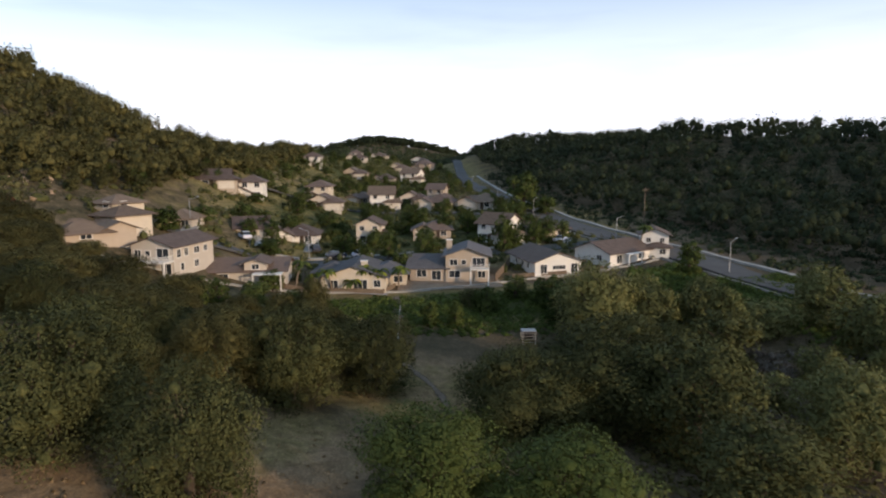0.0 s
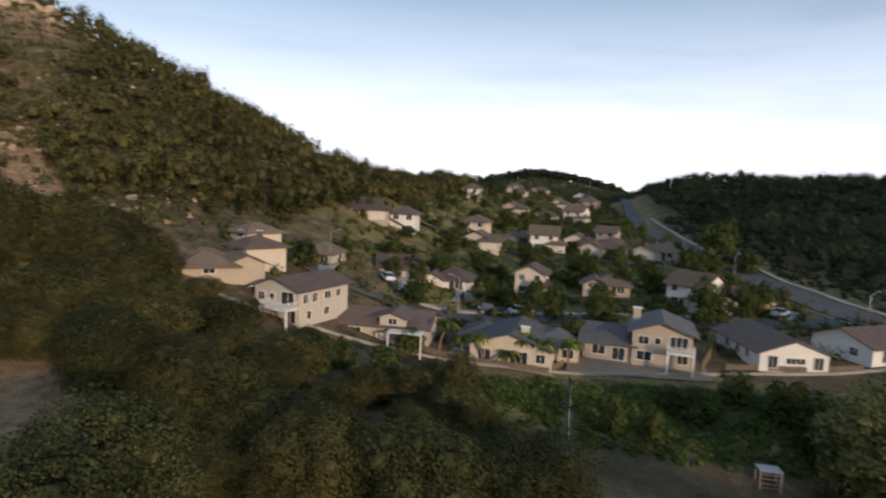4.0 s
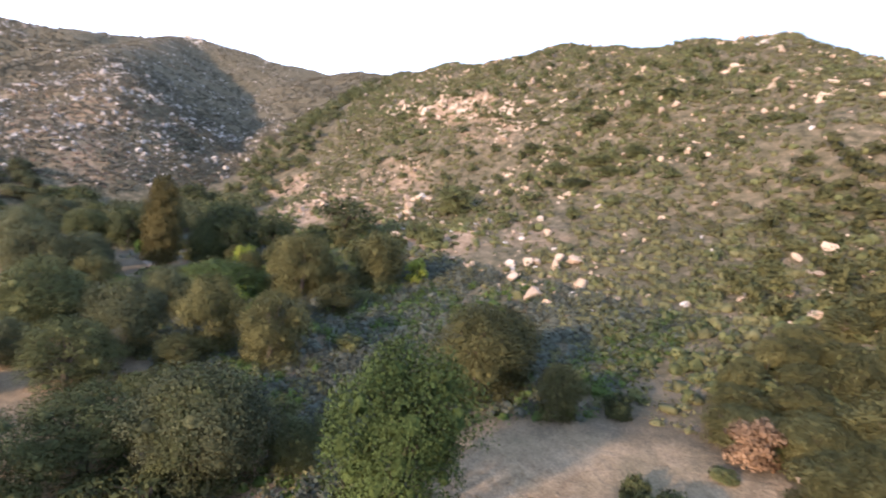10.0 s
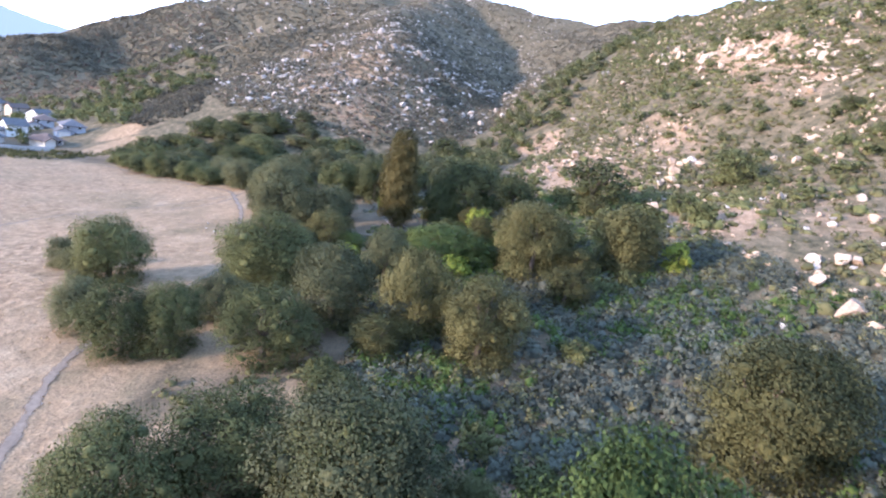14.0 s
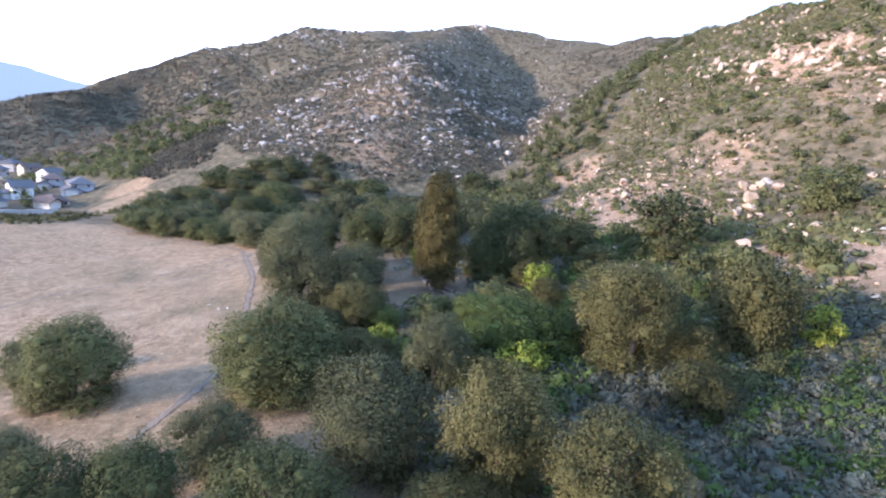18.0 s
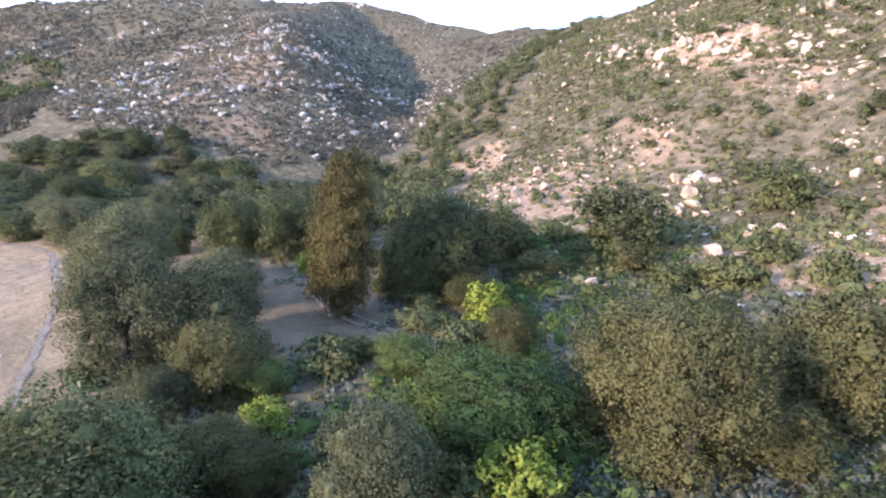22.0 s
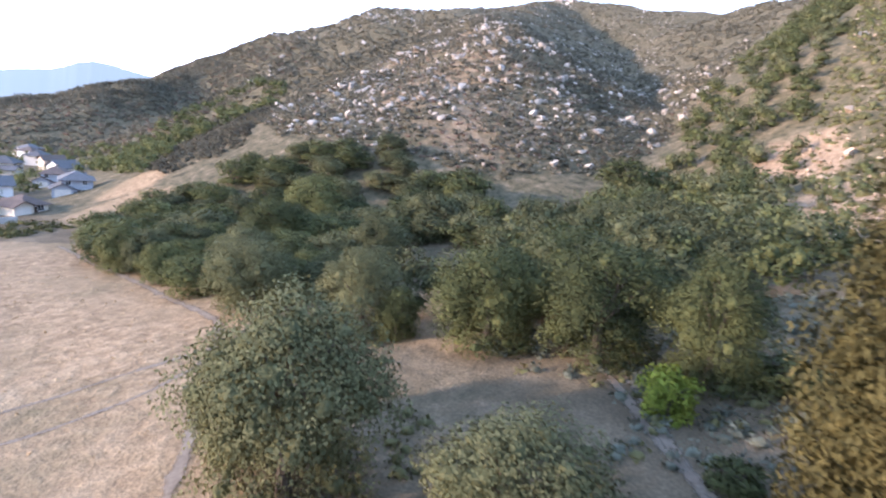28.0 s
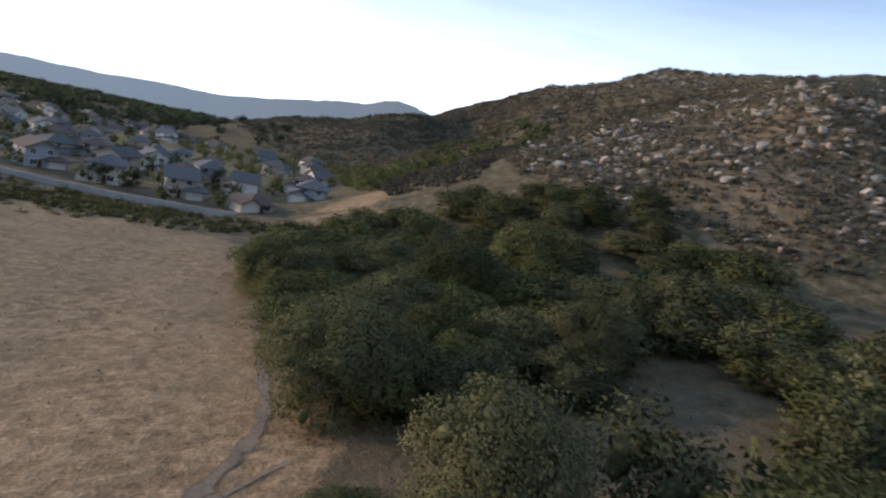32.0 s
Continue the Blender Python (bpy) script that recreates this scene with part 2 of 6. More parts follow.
CAR_WHITE = surface("white_car_paint", [(0.3, (0.62, 0.64, 0.66)), (0.7, (0.72, 0.73, 0.9))], 1, rough=0.25, bump=0, specular=0.6)
CAR_DARK = surface("dark_car_paint", [(0.3, (0.02, 0.025, 0.04)), (0.7, (0.04, 0.045, 0.07))], 1, rough=0.25, bump=0, specular=0.6)
RUBBER = surface("tyre_rubber", [(0.3, (0.012, 0.012, 0.012)), (0.7, (0.03, 0.03, 0.03))], 6, rough=0.8, bump=0.1)
GARAGE = surface("garage_door_paint", [(0.3, (0.55, 0.50, 0.43)), (0.7, (0.66, 0.61, 0.54))], 1.2, rough=0.6, bump=0.1)
DARK_DOOR = surface("dark_door_wood", [(0.3, (0.035, 0.024, 0.018)), (0.7, (0.085, 0.055, 0.04))], 3, rough=0.6, bump=0.2)
YARD = surface("yard_dirt", [(0.3, (0.20, 0.145, 0.10)), (0.7, (0.36, 0.285, 0.21))], 0.35, rough=0.95, bump=0.3)
LAWN = surface("lawn", [(0.3, (0.035, 0.055, 0.018)), (0.7, (0.08, 0.115, 0.036))], 0.3, rough=0.95, bump=0.4, fine=20)
def worn_edge(m):
    """Lets a path's rim fade raggedly into the ground."""
    nt, lk = m.node_tree.nodes, m.node_tree.links
    at, tc, no, rg = nt.new("ShaderNodeVertexColor"), nt.new("ShaderNodeTexCoord"), nt.new("ShaderNodeTexNoise"), nt.new("ShaderNodeMapRange")
    at.layer_name = "edge"
    no.inputs["Scale"].default_value, no.inputs["Detail"].default_value = 1.4, 5
    lk.new(tc.outputs["Object"], no.inputs["Vector"])
    ad = nt.new("ShaderNodeMath")
    ad.operation = "MULTIPLY_ADD"
    ad.inputs[1].default_value = 0.62
    lk.new(at.outputs["Color"], ad.inputs[0])
    lk.new(no.outputs["Fac"], ad.inputs[2])
    rg.inputs["From Min"].default_value, rg.inputs["From Max"].default_value = 0.55, 0.95
    lk.new(ad.outputs[0], rg.inputs["Value"])
    mx, tr = nt.new("ShaderNodeMixShader"), nt.new("ShaderNodeBsdfTransparent")
    lk.new(rg.outputs[0], mx.inputs[0])
    lk.new(tr.outputs[0], mx.inputs[1])
    lk.new(nt["Principled BSDF"].outputs[0], mx.inputs[2])
    lk.new(mx.outputs[0], nt["Material Output"].inputs["Surface"])
    return m


PATH_DIRT = surface("trodden_dirt", [(0.30, (0.105, 0.080, 0.060)), (0.7, (0.225, 0.172, 0.125))], 0.5, rough=0.95, bump=0.3)
worn_edge(PATH_DIRT)
GLASS, _n, _l, _b = nodes_of("window_glass")
_b.inputs["Base Color"].default_value = (0.03, 0.036, 0.045, 1)
_b.inputs["Roughness"].default_value, _b.inputs["Specular IOR Level"].default_value = 0.06, 0.8

# ---------------------------------------------------------------- building helpers
RNG = np.random.default_rng(7)


def arrays_mesh(name, verts, faces, material, smooth=False, normals=None):
    """A mesh from number arrays; faces all have the same count of corners."""
    me = bpy.data.meshes.new(name)
    verts, faces = np.asarray(verts, np.float32), np.asarray(faces, np.int32)
    k = faces.shape[1]
    me.vertices.add(len(verts))
    me.vertices.foreach_set("co", verts.ravel())
    me.loops.add(faces.size)
    me.loops.foreach_set("vertex_index", faces.ravel())
    me.polygons.add(len(faces))
    me.polygons.foreach_set("loop_start", np.arange(0, faces.size, k, dtype=np.int32))
    me.materials.append(material)
    me.update(calc_edges=True)
    if smooth or normals is not None:
        me.shade_smooth()
    else:
        me.shade_flat()
    if normals is not None:
        me.normals_split_custom_set_from_vertices(np.asarray(normals, np.float32))
    return me


def part(name, bm, material, parent, label=""):
    """Links a bmesh, or a ready mesh, as one part under a thing or a part."""
    if isinstance(bm, bmesh.types.BMesh):
        me = bpy.data.meshes.new(name)
        bm.to_mesh(me)
        bm.free()
        me.materials.append(material)
    else:
        me = bm
    ob = new(name, me)
    ob.parent = parent
    return tagged(ob, label)


def box(bm, x0, x1, y0, y1, z0, z1):
    m = Matrix.LocRotScale(((x0 + x1) / 2, (y0 + y1) / 2, (z0 + z1) / 2), None, (x1 - x0, y1 - y0, z1 - z0))
    return bmesh.ops.create_cube(bm, size=1, matrix=m)["verts"]


def box_bm(*a):
    bm = bmesh.new()
    box(bm, *a)
    return bm


def rod(bm, a, b, r0, r1, n=7):
    """A tapered round bar from a to b."""
    a, b = Vector(a), Vector(b)
    d = b - a
    m = Matrix.Translation((a + b) / 2) @ d.to_track_quat("Z", "Y").to_matrix().to_4x4()
    bmesh.ops.create_cone(bm, cap_ends=True, segments=n, radius1=r0, radius2=r1, depth=d.length, matrix=m)


def ico(level):
    bm = bmesh.new()
    bmesh.ops.create_icosphere(bm, subdivisions=level, radius=1)
    v = np.array([p.co for p in bm.verts])
    f = np.array([[q.index for q in p.verts] for p in bm.faces])
    bm.free()
    return v, f


ICO1, ICO2, ICO3 = ico(1), ico(2), ico(3)


def dirs(n, low=-1.0):
    """Evenly random directions, none lower than the given height."""
    z = RNG.uniform(low, 1, n)
    a = RNG.uniform(0, 2 * np.pi, n)
    s = np.sqrt(1 - z * z)
    return np.stack([s * np.cos(a), s * np.sin(a), z], 1)


def leaf_tris(at, out, size, spread=0.9, droop=0.0, soft=0.62):
    """One leaf spray (a three-cornered blade) at each place, facing roughly outwards."""
    n = len(at)
    nrm = out + spread * RNG.normal(size=(n, 3))
    nrm /= np.linalg.norm(nrm, axis=1, keepdims=True) + 1e-9
    u = np.cross(nrm, RNG.normal(size=(n, 3)))
    u /= np.linalg.norm(u, axis=1, keepdims=True) + 1e-9
    w = np.cross(nrm, u)
    if droop:
        u[:, 2] -= droop
    s = (size * RNG.uniform(0.5, 1.4, n))[:, None]
    a, b, c = at - u * s * 0.62, at + u * s * 0.62 - w * s * 0.25, at + w * s * 0.66
    v = np.stack([a, b, c], 1).reshape(-1, 3)
    i = np.arange(n)[:, None] * 3
    shade = out * soft + nrm * 0.55 + np.array([0, 0, 0.3])
    shade /= np.linalg.norm(shade, axis=1, keepdims=True) + 1e-9
    turn = ((np.cross(b - a, c - a) * out).sum(1) < 0)[:, None]
    return v, np.where(turn, np.hstack([i, i + 2, i + 1]), np.hstack([i, i + 1, i + 2])), np.repeat(shade, 3, 0)


def joined(chunks):
    vs, fs, ns, k = [], [], [], 0
    for v, f, *n in chunks:
        vs.append(v)
        fs.append(f + k)
        ns += n
        k += len(v)
    return (np.concatenate(vs), np.concatenate(fs), *([np.concatenate(ns)] if ns else []))


def crown(lobes, count, size, core=0.72, shell=0.42, droop=0.0, low=-0.55, sprigs=8):
    """A crown from lobes (x, y, z, rx, ry, rz): leaf sprays on the sprigs of each lobe round a rough dark core."""
    chunks = []
    lobes = np.asarray(lobes, float)
    area = lobes[:, 3] * lobes[:, 5]
    middle = (lobes[:, :3] * area[:, None]).sum(0) / area.sum() - np.array([0, 0, 0.8])
    for (x, y, z, rx, ry, rz), part_of in zip(lobes, area / area.sum()):
        n = max(8, int(count * part_of))
        d = dirs(n, low)
        tufts = dirs(sprigs, low)
        lump = 0.80 + 0.34 * np.exp(9 * ((d @ tufts.T).max(1) - 1)) + 0.06 * RNG.normal(size=n)
        at = d * np.array([rx, ry, rz]) * (lump * (1 - shell * RNG.random(n) ** 1.8))[:, None] + (x, y, z)
        away = at - middle
        away /= np.linalg.norm(away, axis=1, keepdims=True) + 1e-9
        chunks.append(leaf_tris(at, 0.5 * d + 0.6 * away, size, droop=droop))
        v, f = ICO1
        u = v * RNG.uniform(0.55, 1.05, (len(v), 1))
        q = v + 0.3 * RNG.normal(size=v.shape) + np.array([0, 0, 0.25])
        chunks.append((u * np.array([rx, ry, rz]) * core * 0.92 + (x, y, z), f, q / np.linalg.norm(q, axis=1, keepdims=True)))
    return joined(chunks)


def trunk_bm(height, r, lobes, sway=0.6, limbs=9):
    """A tapered trunk that forks into limbs towards the lobes."""
    bm = bmesh.new()
    fork = Vector((random.uniform(-sway, sway) * 0.4, random.uniform(-sway, sway) * 0.4, height * 0.30))
    rod(bm, (0, 0, -0.6), fork * 0.5 + Vector((0.1 * sway, 0, 0)), r * 1.35, r, 9)
    rod(bm, fork * 0.5 + Vector((0.1 * sway, 0, 0)), fork, r, r * 0.85, 9)
    for x, y, z, *_ in list(lobes)[:limbs]:
        end = Vector((x, y, z))
        mid = fork.lerp(end, 0.5) + Vector((random.uniform(-0.4, 0.4), random.uniform(-0.4, 0.4), 0.3))
        rod(bm, fork, mid, r * 0.6, r * 0.32, 6)
        rod(bm, mid, end, r * 0.32, r * 0.1, 5)
    return bm


def lobes_round(n, wide, tall, base, squash=0.95, spread=0.74, skirt=9):
    """Lobes that make an uneven, broad, domed crown: a large inner mass with many overlapping bulges on it, reaching nearly to the ground where base is low."""
    mid, half = (base + tall) / 2, (tall - base) / 2
    out = [(0, 0, base + half * 0.90, wide * 0.56, wide * 0.52, half * 0.76)]
    for i in range(n):
        q = (i + 0.5) / n
        a, up = i * 2.399 + random.uniform(-0.4, 0.4), 1.0 - 1.7 * q
        s = wide * random.uniform(0.24, 0.46)
        rim = math.sqrt(max(0.0, 1 - up * up)) * random.uniform(0.72, 1.10)
        z = mid + (half - s * squash * 0.85) * up * random.uniform(0.80, 1.12)
        rad = (wide * spread) * rim
        out.append((rad * math.cos(a), rad * math.sin(a), max(z, base + s * 0.5), s, s * random.uniform(0.85, 1.15), s * squash * half / (0.95 * wide) * 1.05))
    for i in range(skirt):
        a, s = i * 6.283 / skirt + random.uniform(-0.3, 0.3), wide * random.uniform(0.28, 0.42)
        rad = wide * random.uniform(0.46, 0.64)
        out.append((rad * math.cos(a), rad * math.sin(a), base + s * random.uniform(0.25, 0.7), s, s, s * 0.95))
    return out


def lobes_tall(n, wide, tall, base):
    """Lobes of a narrow upright crown with ragged, pointed tops."""
    out = []
    for i in range(n):
        q = (i + 0.5) / n
        z = base + (tall - base) * q
        w = wide * (0.80 + 0.35 * math.sin(q * math.pi)) * (1 - 0.30 * q)
        a = i * 2.4
        s = w * random.uniform(0.38, 0.55)
        out.append((w * 0.55 * math.cos(a), w * 0.55 * math.sin(a), z, s, s, s * random.uniform(1.3, 1.9)))
    return out


def make_tree(name, label, category, group, lobes, height, radius, leaves, leaf_size, leaf_mat, bark=BARK, droop=0.0, core=0.36, shell=0.46, low=-0.55):
    top = tagged(new(name), label, category, group)
    part("trunk", trunk_bm(height, radius, lobes), bark, top)
    v, f, n = crown(lobes, leaves, leaf_size, core, shell, droop, low)
    part("crown", arrays_mesh("crown", v, f, leaf_mat, normals=n), None, top)
    return top


def rock_arrays(level=2, flat=0.7, seed=0):
    """A weathered boulder: a lumpy, partly faceted ball."""
    r = np.random.default_rng(seed)
    v, f = {1: ICO1, 2: ICO2, 3: ICO3}[level]
    v = v.copy()
    for _ in range(12):
        n = r.normal(size=3)
        n /= np.linalg.norm(n)
        cut = r.uniform(0.20, 0.62)
        over = np.maximum(v @ n - cut, 0)
        v -= over[:, None] * n * 0.93
    v *= (1 + 0.07 * np.sin(v @ r.normal(size=3) * 5) + 0.04 * np.sin(v @ r.normal(size=3) * 11))[:, None]
    v *= np.array([1, r.uniform(0.65, 0.95), flat * r.uniform(0.8, 1.15)])
    return v, f


def turned(v, angle):
    c, s = math.cos(angle), math.sin(angle)
    return v @ np.array([[c, s, 0], [-s, c, 0], [0, 0, 1.0]])


def shrubs(at, width, tall, leaves, leaf_size, core=True):
    """Low bushes at the given places: a lumpy core with leaf clumps all over it, as number arrays."""
    n = len(at)
    chunks = []
    if core:
        v, f = ICO1
        flat = np.tile(v, (n, 1)) + 0.35 * RNG.normal(size=(n * len(v), 3)) + np.array([0, 0, 0.25])
        flat /= np.linalg.norm(flat, axis=1, keepdims=True)
        v = v[None] * (1 + 0.22 * RNG.normal(size=(n, len(v), 1))).clip(0.6, 1.4) * np.stack([width, width, tall], 1)[:, None] * 0.5
        v = v + at[:, None] + np.array([0, 0, 0.25])[None, None] * tall[:, None, None]
        chunks.append((v.reshape(-1, 3), (f[None] + np.arange(n)[:, None, None] * len(ICO1[0])).reshape(-1, 3), flat))
    d = dirs(n * leaves, -0.15)
    own = np.repeat(np.arange(n), leaves)
    place = at[own] + d * np.stack([width, width, tall], 1)[own] * RNG.uniform(0.55, 1.18, (len(own), 1)) + np.stack([0 * tall, 0 * tall, 0.25 * tall], 1)[own]
    chunks.append(leaf_tris(place, d, leaf_size))
    return joined(chunks)

# ---------------------------------------------------------------- land
def ridge(x, y, line, slope, round_top=12.0):
    """Height of a ridge: crest points (x, y, z), joined, falling off by slope on both sides."""
    if x.size < 4000:  # few places: all stretches of the crest at once
        p = np.array(line, float)
        (x0, y0, z0), (x1, y1, z1) = p[:-1].T, p[1:].T
        dx, dy, x, y = x1 - x0, y1 - y0, x[..., None], y[..., None]
        t = ((x - x0) * dx + (y - y0) * dy) / (dx * dx + dy * dy)
        t = np.minimum(np.maximum(t, 0), 1)
        far = np.sqrt((x - x0 - t * dx) ** 2 + (y - y0 - t * dy) ** 2 + round_top**2) - round_top
        return (z0 + t * (z1 - z0) - slope * far).max(-1)
    best = np.full(x.shape, -1e9)
    for (x0, y0, z0), (x1, y1, z1) in zip(line, line[1:]):
        dx, dy = x1 - x0, y1 - y0
        t = np.clip(((x - x0) * dx + (y - y0) * dy) / (dx * dx + dy * dy), 0, 1)
        far = np.sqrt((x - x0 - t * dx) ** 2 + (y - y0 - t * dy) ** 2 + round_top**2) - round_top
        best = np.maximum(best, z0 + t * (z1 - z0) - slope * far)
    return best


def blend(a, b, k):
    """The greater of two heights, with a soft join about k metres high."""
    m = np.maximum(a, b)
    return m + k * np.log1p(np.exp(-np.abs(a - b) / k))


def bump(x, y, cx, cy, rx, ry, h):
    return h * np.exp(-(((x - cx) / rx) ** 2) - ((y - cy) / ry) ** 2)


EAST_SPUR = [(-128, 262, 19), (-150, 215, 38), (-150, 160, 54), (-190, 138, 80)]
MAIN_HILL = [(-190, 138, 82), (-255, 122, 104), (-325, 62, 113), (-372, -2, 106), (-440, -40, 110), (-700, -60, 165)]
ROCK_HILL = [(-243, -168, 22), (-268, -152, 45), (-320, -160, 66), (-450, -262, 102), (-650, -360, 152), (-866, -437, 209), (-835, -217, 176), (-700, -60, 165)]
BACK_HILL = [(-866, -437, 200), (-680, -450, 162), (-642, -536, 156), (-563, -608, 118), (-481, -665, 26)]
BROWN_RIDGE = [(-520, -640, 70), (-351, -539, 42), (-292, -561, 27), (-251, -572, 13), (-215, -585, -6)]
EAST_HILL = [(-70, 500, 28), (-4, 404, 43), (62, 296, 43), (112, 225, 41), (200, 130, 45), (290, -20, 50), (420, -200, 40)]
NORTH_KNOLL = [(-205, 600, 32), (-134, 592, 51), (-88, 600, 38)]


def height(x, y):
    """The height of the ground at x, y."""
    x, y = np.asarray(x, float), np.asarray(y, float)
    # valley floor: falls to the south, climbs gently to the north
    floor = np.where(y > 80, 10.5 + 0.052 * (y - 80), 10.5 + 0.030 * (y - 80))
    floor = np.where(y > 560, 35.5 - 0.03 * (y - 560), floor)
    floor = np.where(y < -420, -7.5 + 0.022 * (y + 420), floor)
    floor = floor.clip(-62, 60)
    floor = floor - bump(x, y, 5, 72, 55, 24, 4.0) - bump(x, y, 40, 20, 60, 60, 3.0)
    # broad apron below the main hill
    n = (x + 120) * 0.67 - (y - 90) * 0.74
    apron = np.where(n < 46, 33 - 0.30 * n, 19.2 - 0.15 * (n - 46))
    cross = (x + 120) * 0.74 + (y - 90) * 0.67
    apron = apron - 0.30 * np.maximum(cross - 25, 0) - 0.12 * np.maximum(-cross - 165, 0)
    h = blend(floor, np.minimum(apron, 34), 1.5)
    h = blend(h, ridge(x, y, EAST_SPUR, 0.60, 14), 3.0)
    h = blend(h, ridge(x, y, MAIN_HILL, 0.70, 14), 3.0)
    h = blend(h, ridge(x, y, ROCK_HILL, 0.47, 16), 3.0)
    h = blend(h, ridge(x, y, BACK_HILL, 0.52, 20), 3.0)
    h = blend(h, ridge(x, y, BROWN_RIDGE, 0.30, 14), 3.0)
    h = blend(h, ridge(x, y, EAST_HILL, 0.36, 14), 3.0)
    h = blend(h, ridge(x, y, NORTH_KNOLL, 0.25, 20), 3.0)
    # gullies and hummocks grow with the steepness of the land
    hill = np.clip((h - floor - 6) / 30, 0, 1)
    w = np.sin(x * 0.043 + 1.3 * np.sin(y * 0.021)) * np.sin(y * 0.051 + 0.7) + 0.5 * np.sin(x * 0.11 + y * 0.07) * np.sin(y * 0.13 - x * 0.05)
    fine = 0.35 * np.sin(x * 0.31 + y * 0.17) * np.sin(y * 0.27 - 0.13 * x) + 0.18 * np.sin(x * 0.9) * np.sin(y * 0.8 + x * 0.3)
    return h + w * (0.35 + 2.6 * hill) + fine * (0.3 + 0.9 * hill)


def ground_z(x, y):
    return float(height(np.array([x]), np.array([y]))[0])

FIELD_EDGE = [(60, 60), (-20, 26), (-58, 3), (-72, -13), (-98, -24), (-124, -50), (-139, -70), (-144, -100), (-148, -132), (-135, -150), (-112, -160), (0, -190), (200, -260)]


def left_of_track(x, y):
    """Metres by which a place lies on the meadow's side of the long track (negative on the scrub side)."""
    best, sign = np.full(np.shape(x), 1e9), np.ones(np.shape(x))
    for (x0, y0), (x1, y1) in zip(FIELD_EDGE, FIELD_EDGE[1:]):
        dx, dy = x1 - x0, y1 - y0
        t = np.clip(((x - x0) * dx + (y - y0) * dy) / (dx * dx + dy * dy), 0, 1)
        dist = np.hypot(x - x0 - t * dx, y - y0 - t * dy)
        side = np.sign(dx * (y - y0) - dy * (x - x0))
        near = dist < best
        best, sign = np.where(near, dist, best), np.where(near, side, sign)
    return best * sign


def blob(x, y, cx, cy, rx, ry, turn=0.0):
    """1 inside a patch, falling softly to 0 round it."""
    c, s = math.cos(radians(turn)), math.sin(radians(turn))
    u, v = ((x - cx) * c + (y - cy) * s) / rx, (-(x - cx) * s + (y - cy) * c) / ry
    return np.clip(1.5 - np.hypot(u, v) * 1.0, 0, 1)


def covers(x, y):
    """How much of meadow, bare soil and green bank there is at a place."""
    meadow = np.clip((left_of_track(x, y) + 4 + 5 * np.clip((x + 118) / 20, 0, 1) * np.clip((2 - y) / 10, 0, 1)) / 3 + 0.5, 0, 1)
    meadow = meadow * np.where(y < -125, np.clip((x + 162) / 8, 0, 1), 1) * np.clip((y + 185) / 10 + np.clip((x + 100) / 20, 0, 1), 0, 1)
    for p in ((-67, 48, 15, 10, 50), (-56, 44, 11, 8, 30), (-20, 72, 13, 8, 0), (-70, 8, 9, 6, 0), (-84, -6, 10, 5, 30), (-40, 30, 14, 10, 0), (-30, 48, 9, 9, 0), (-168, -156, 11, 9, 20), (-180, -172, 10, 7, 20), (18, 68, 12, 10, 0), (36, 62, 14, 12, 0), (-150, -50, 9, 5, 20)):
        meadow = np.maximum(meadow, blob(x, y, *p))
    soil = blob(x, y, -195, -14, 30, 15, 35)
    for p in ((-240, -40, 14, 8, 20), (-116, 93, 18, 4.6, -24), (-150, 22, 16, 9, 30), (-72, 22, 8, 6, 0), (-175, 133, 26, 10, -20), (-270, 10, 26, 12, 30)):
        soil = np.maximum(soil, blob(x, y, *p))
    bank = blob(x, y, -12, 98, 36, 8, 14)
    bank = np.maximum(bank, blob(x, y, -38, 170, 62, 60, 0) * 0.85)
    bank = np.maximum(bank, blob(x, y, -70, 310, 50, 130, 0) * 0.85)
    for p in ((-56, 44, 12, 9, 30), (-20, 68, 14, 14, 0), (-34, 52, 14, 12, 0), (18, 68, 12, 10, 0), (36, 62, 14, 12, 0)):
        bank = np.maximum(bank, 0.52 * blob(x, y, *p))
    bank = np.maximum(bank, 0.6 * blob(x, y, -100, -300, 110, 120, 0))
    for p in ((-265, -140, 50, 26, 0), (-330, -190, 60, 40, 30), (-240, -110, 26, 20, 0), (-215, 4, 26, 16, 30), (-238, 26, 24, 14, 30), (-160, 36, 20, 9, 20), (-148, 42, 14, 8, 20)):
        soil = np.maximum(soil, 0.5 * blob(x, y, *p))
    return meadow, soil, bank


def axis(centre, near, far, n):
    u = np.linspace(-1, 1, n)
    b = 5.2
    return centre + near * u + (far - near) * np.sinh(b * u) / math.sinh(b)


def land():
    xs, ys = axis(-110, 190, 4600, 430), axis(-10, 200, 4600, 430)
    gx, gy = np.meshgrid(xs, ys)
    z = height(gx, gy)
    v = np.stack([gx, gy, z], -1).reshape(-1, 3)
    n = len(xs)
    i = (np.arange(n - 1)[:, None] * n + np.arange(n - 1)).ravel()
    me = arrays_mesh("ground", v, np.stack([i, i + 1, i + n + 1, i + n], 1), GROUND, smooth=True)
    m, s, b = covers(gx.ravel(), gy.ravel())
    px, py = gx.ravel(), gy.ravel()
    lean = np.hypot(height(px + 3, py) - height(px - 3, py), height(px, py + 3) - height(px, py - 3)) / 6
    col = np.stack([m, s, b, np.clip((lean - 0.10) / 0.16 + np.clip((-430 - py) / 60, 0, 1), 0, 1)], 1).astype(np.float32)
    at = me.color_attributes.new("cover", "FLOAT_COLOR", "POINT")
    at.data.foreach_set("color", col.ravel())
    return tagged(new("ground", me), "dry valley floor and hillsides of grass, soil and scrub", "ground", kind="structure")


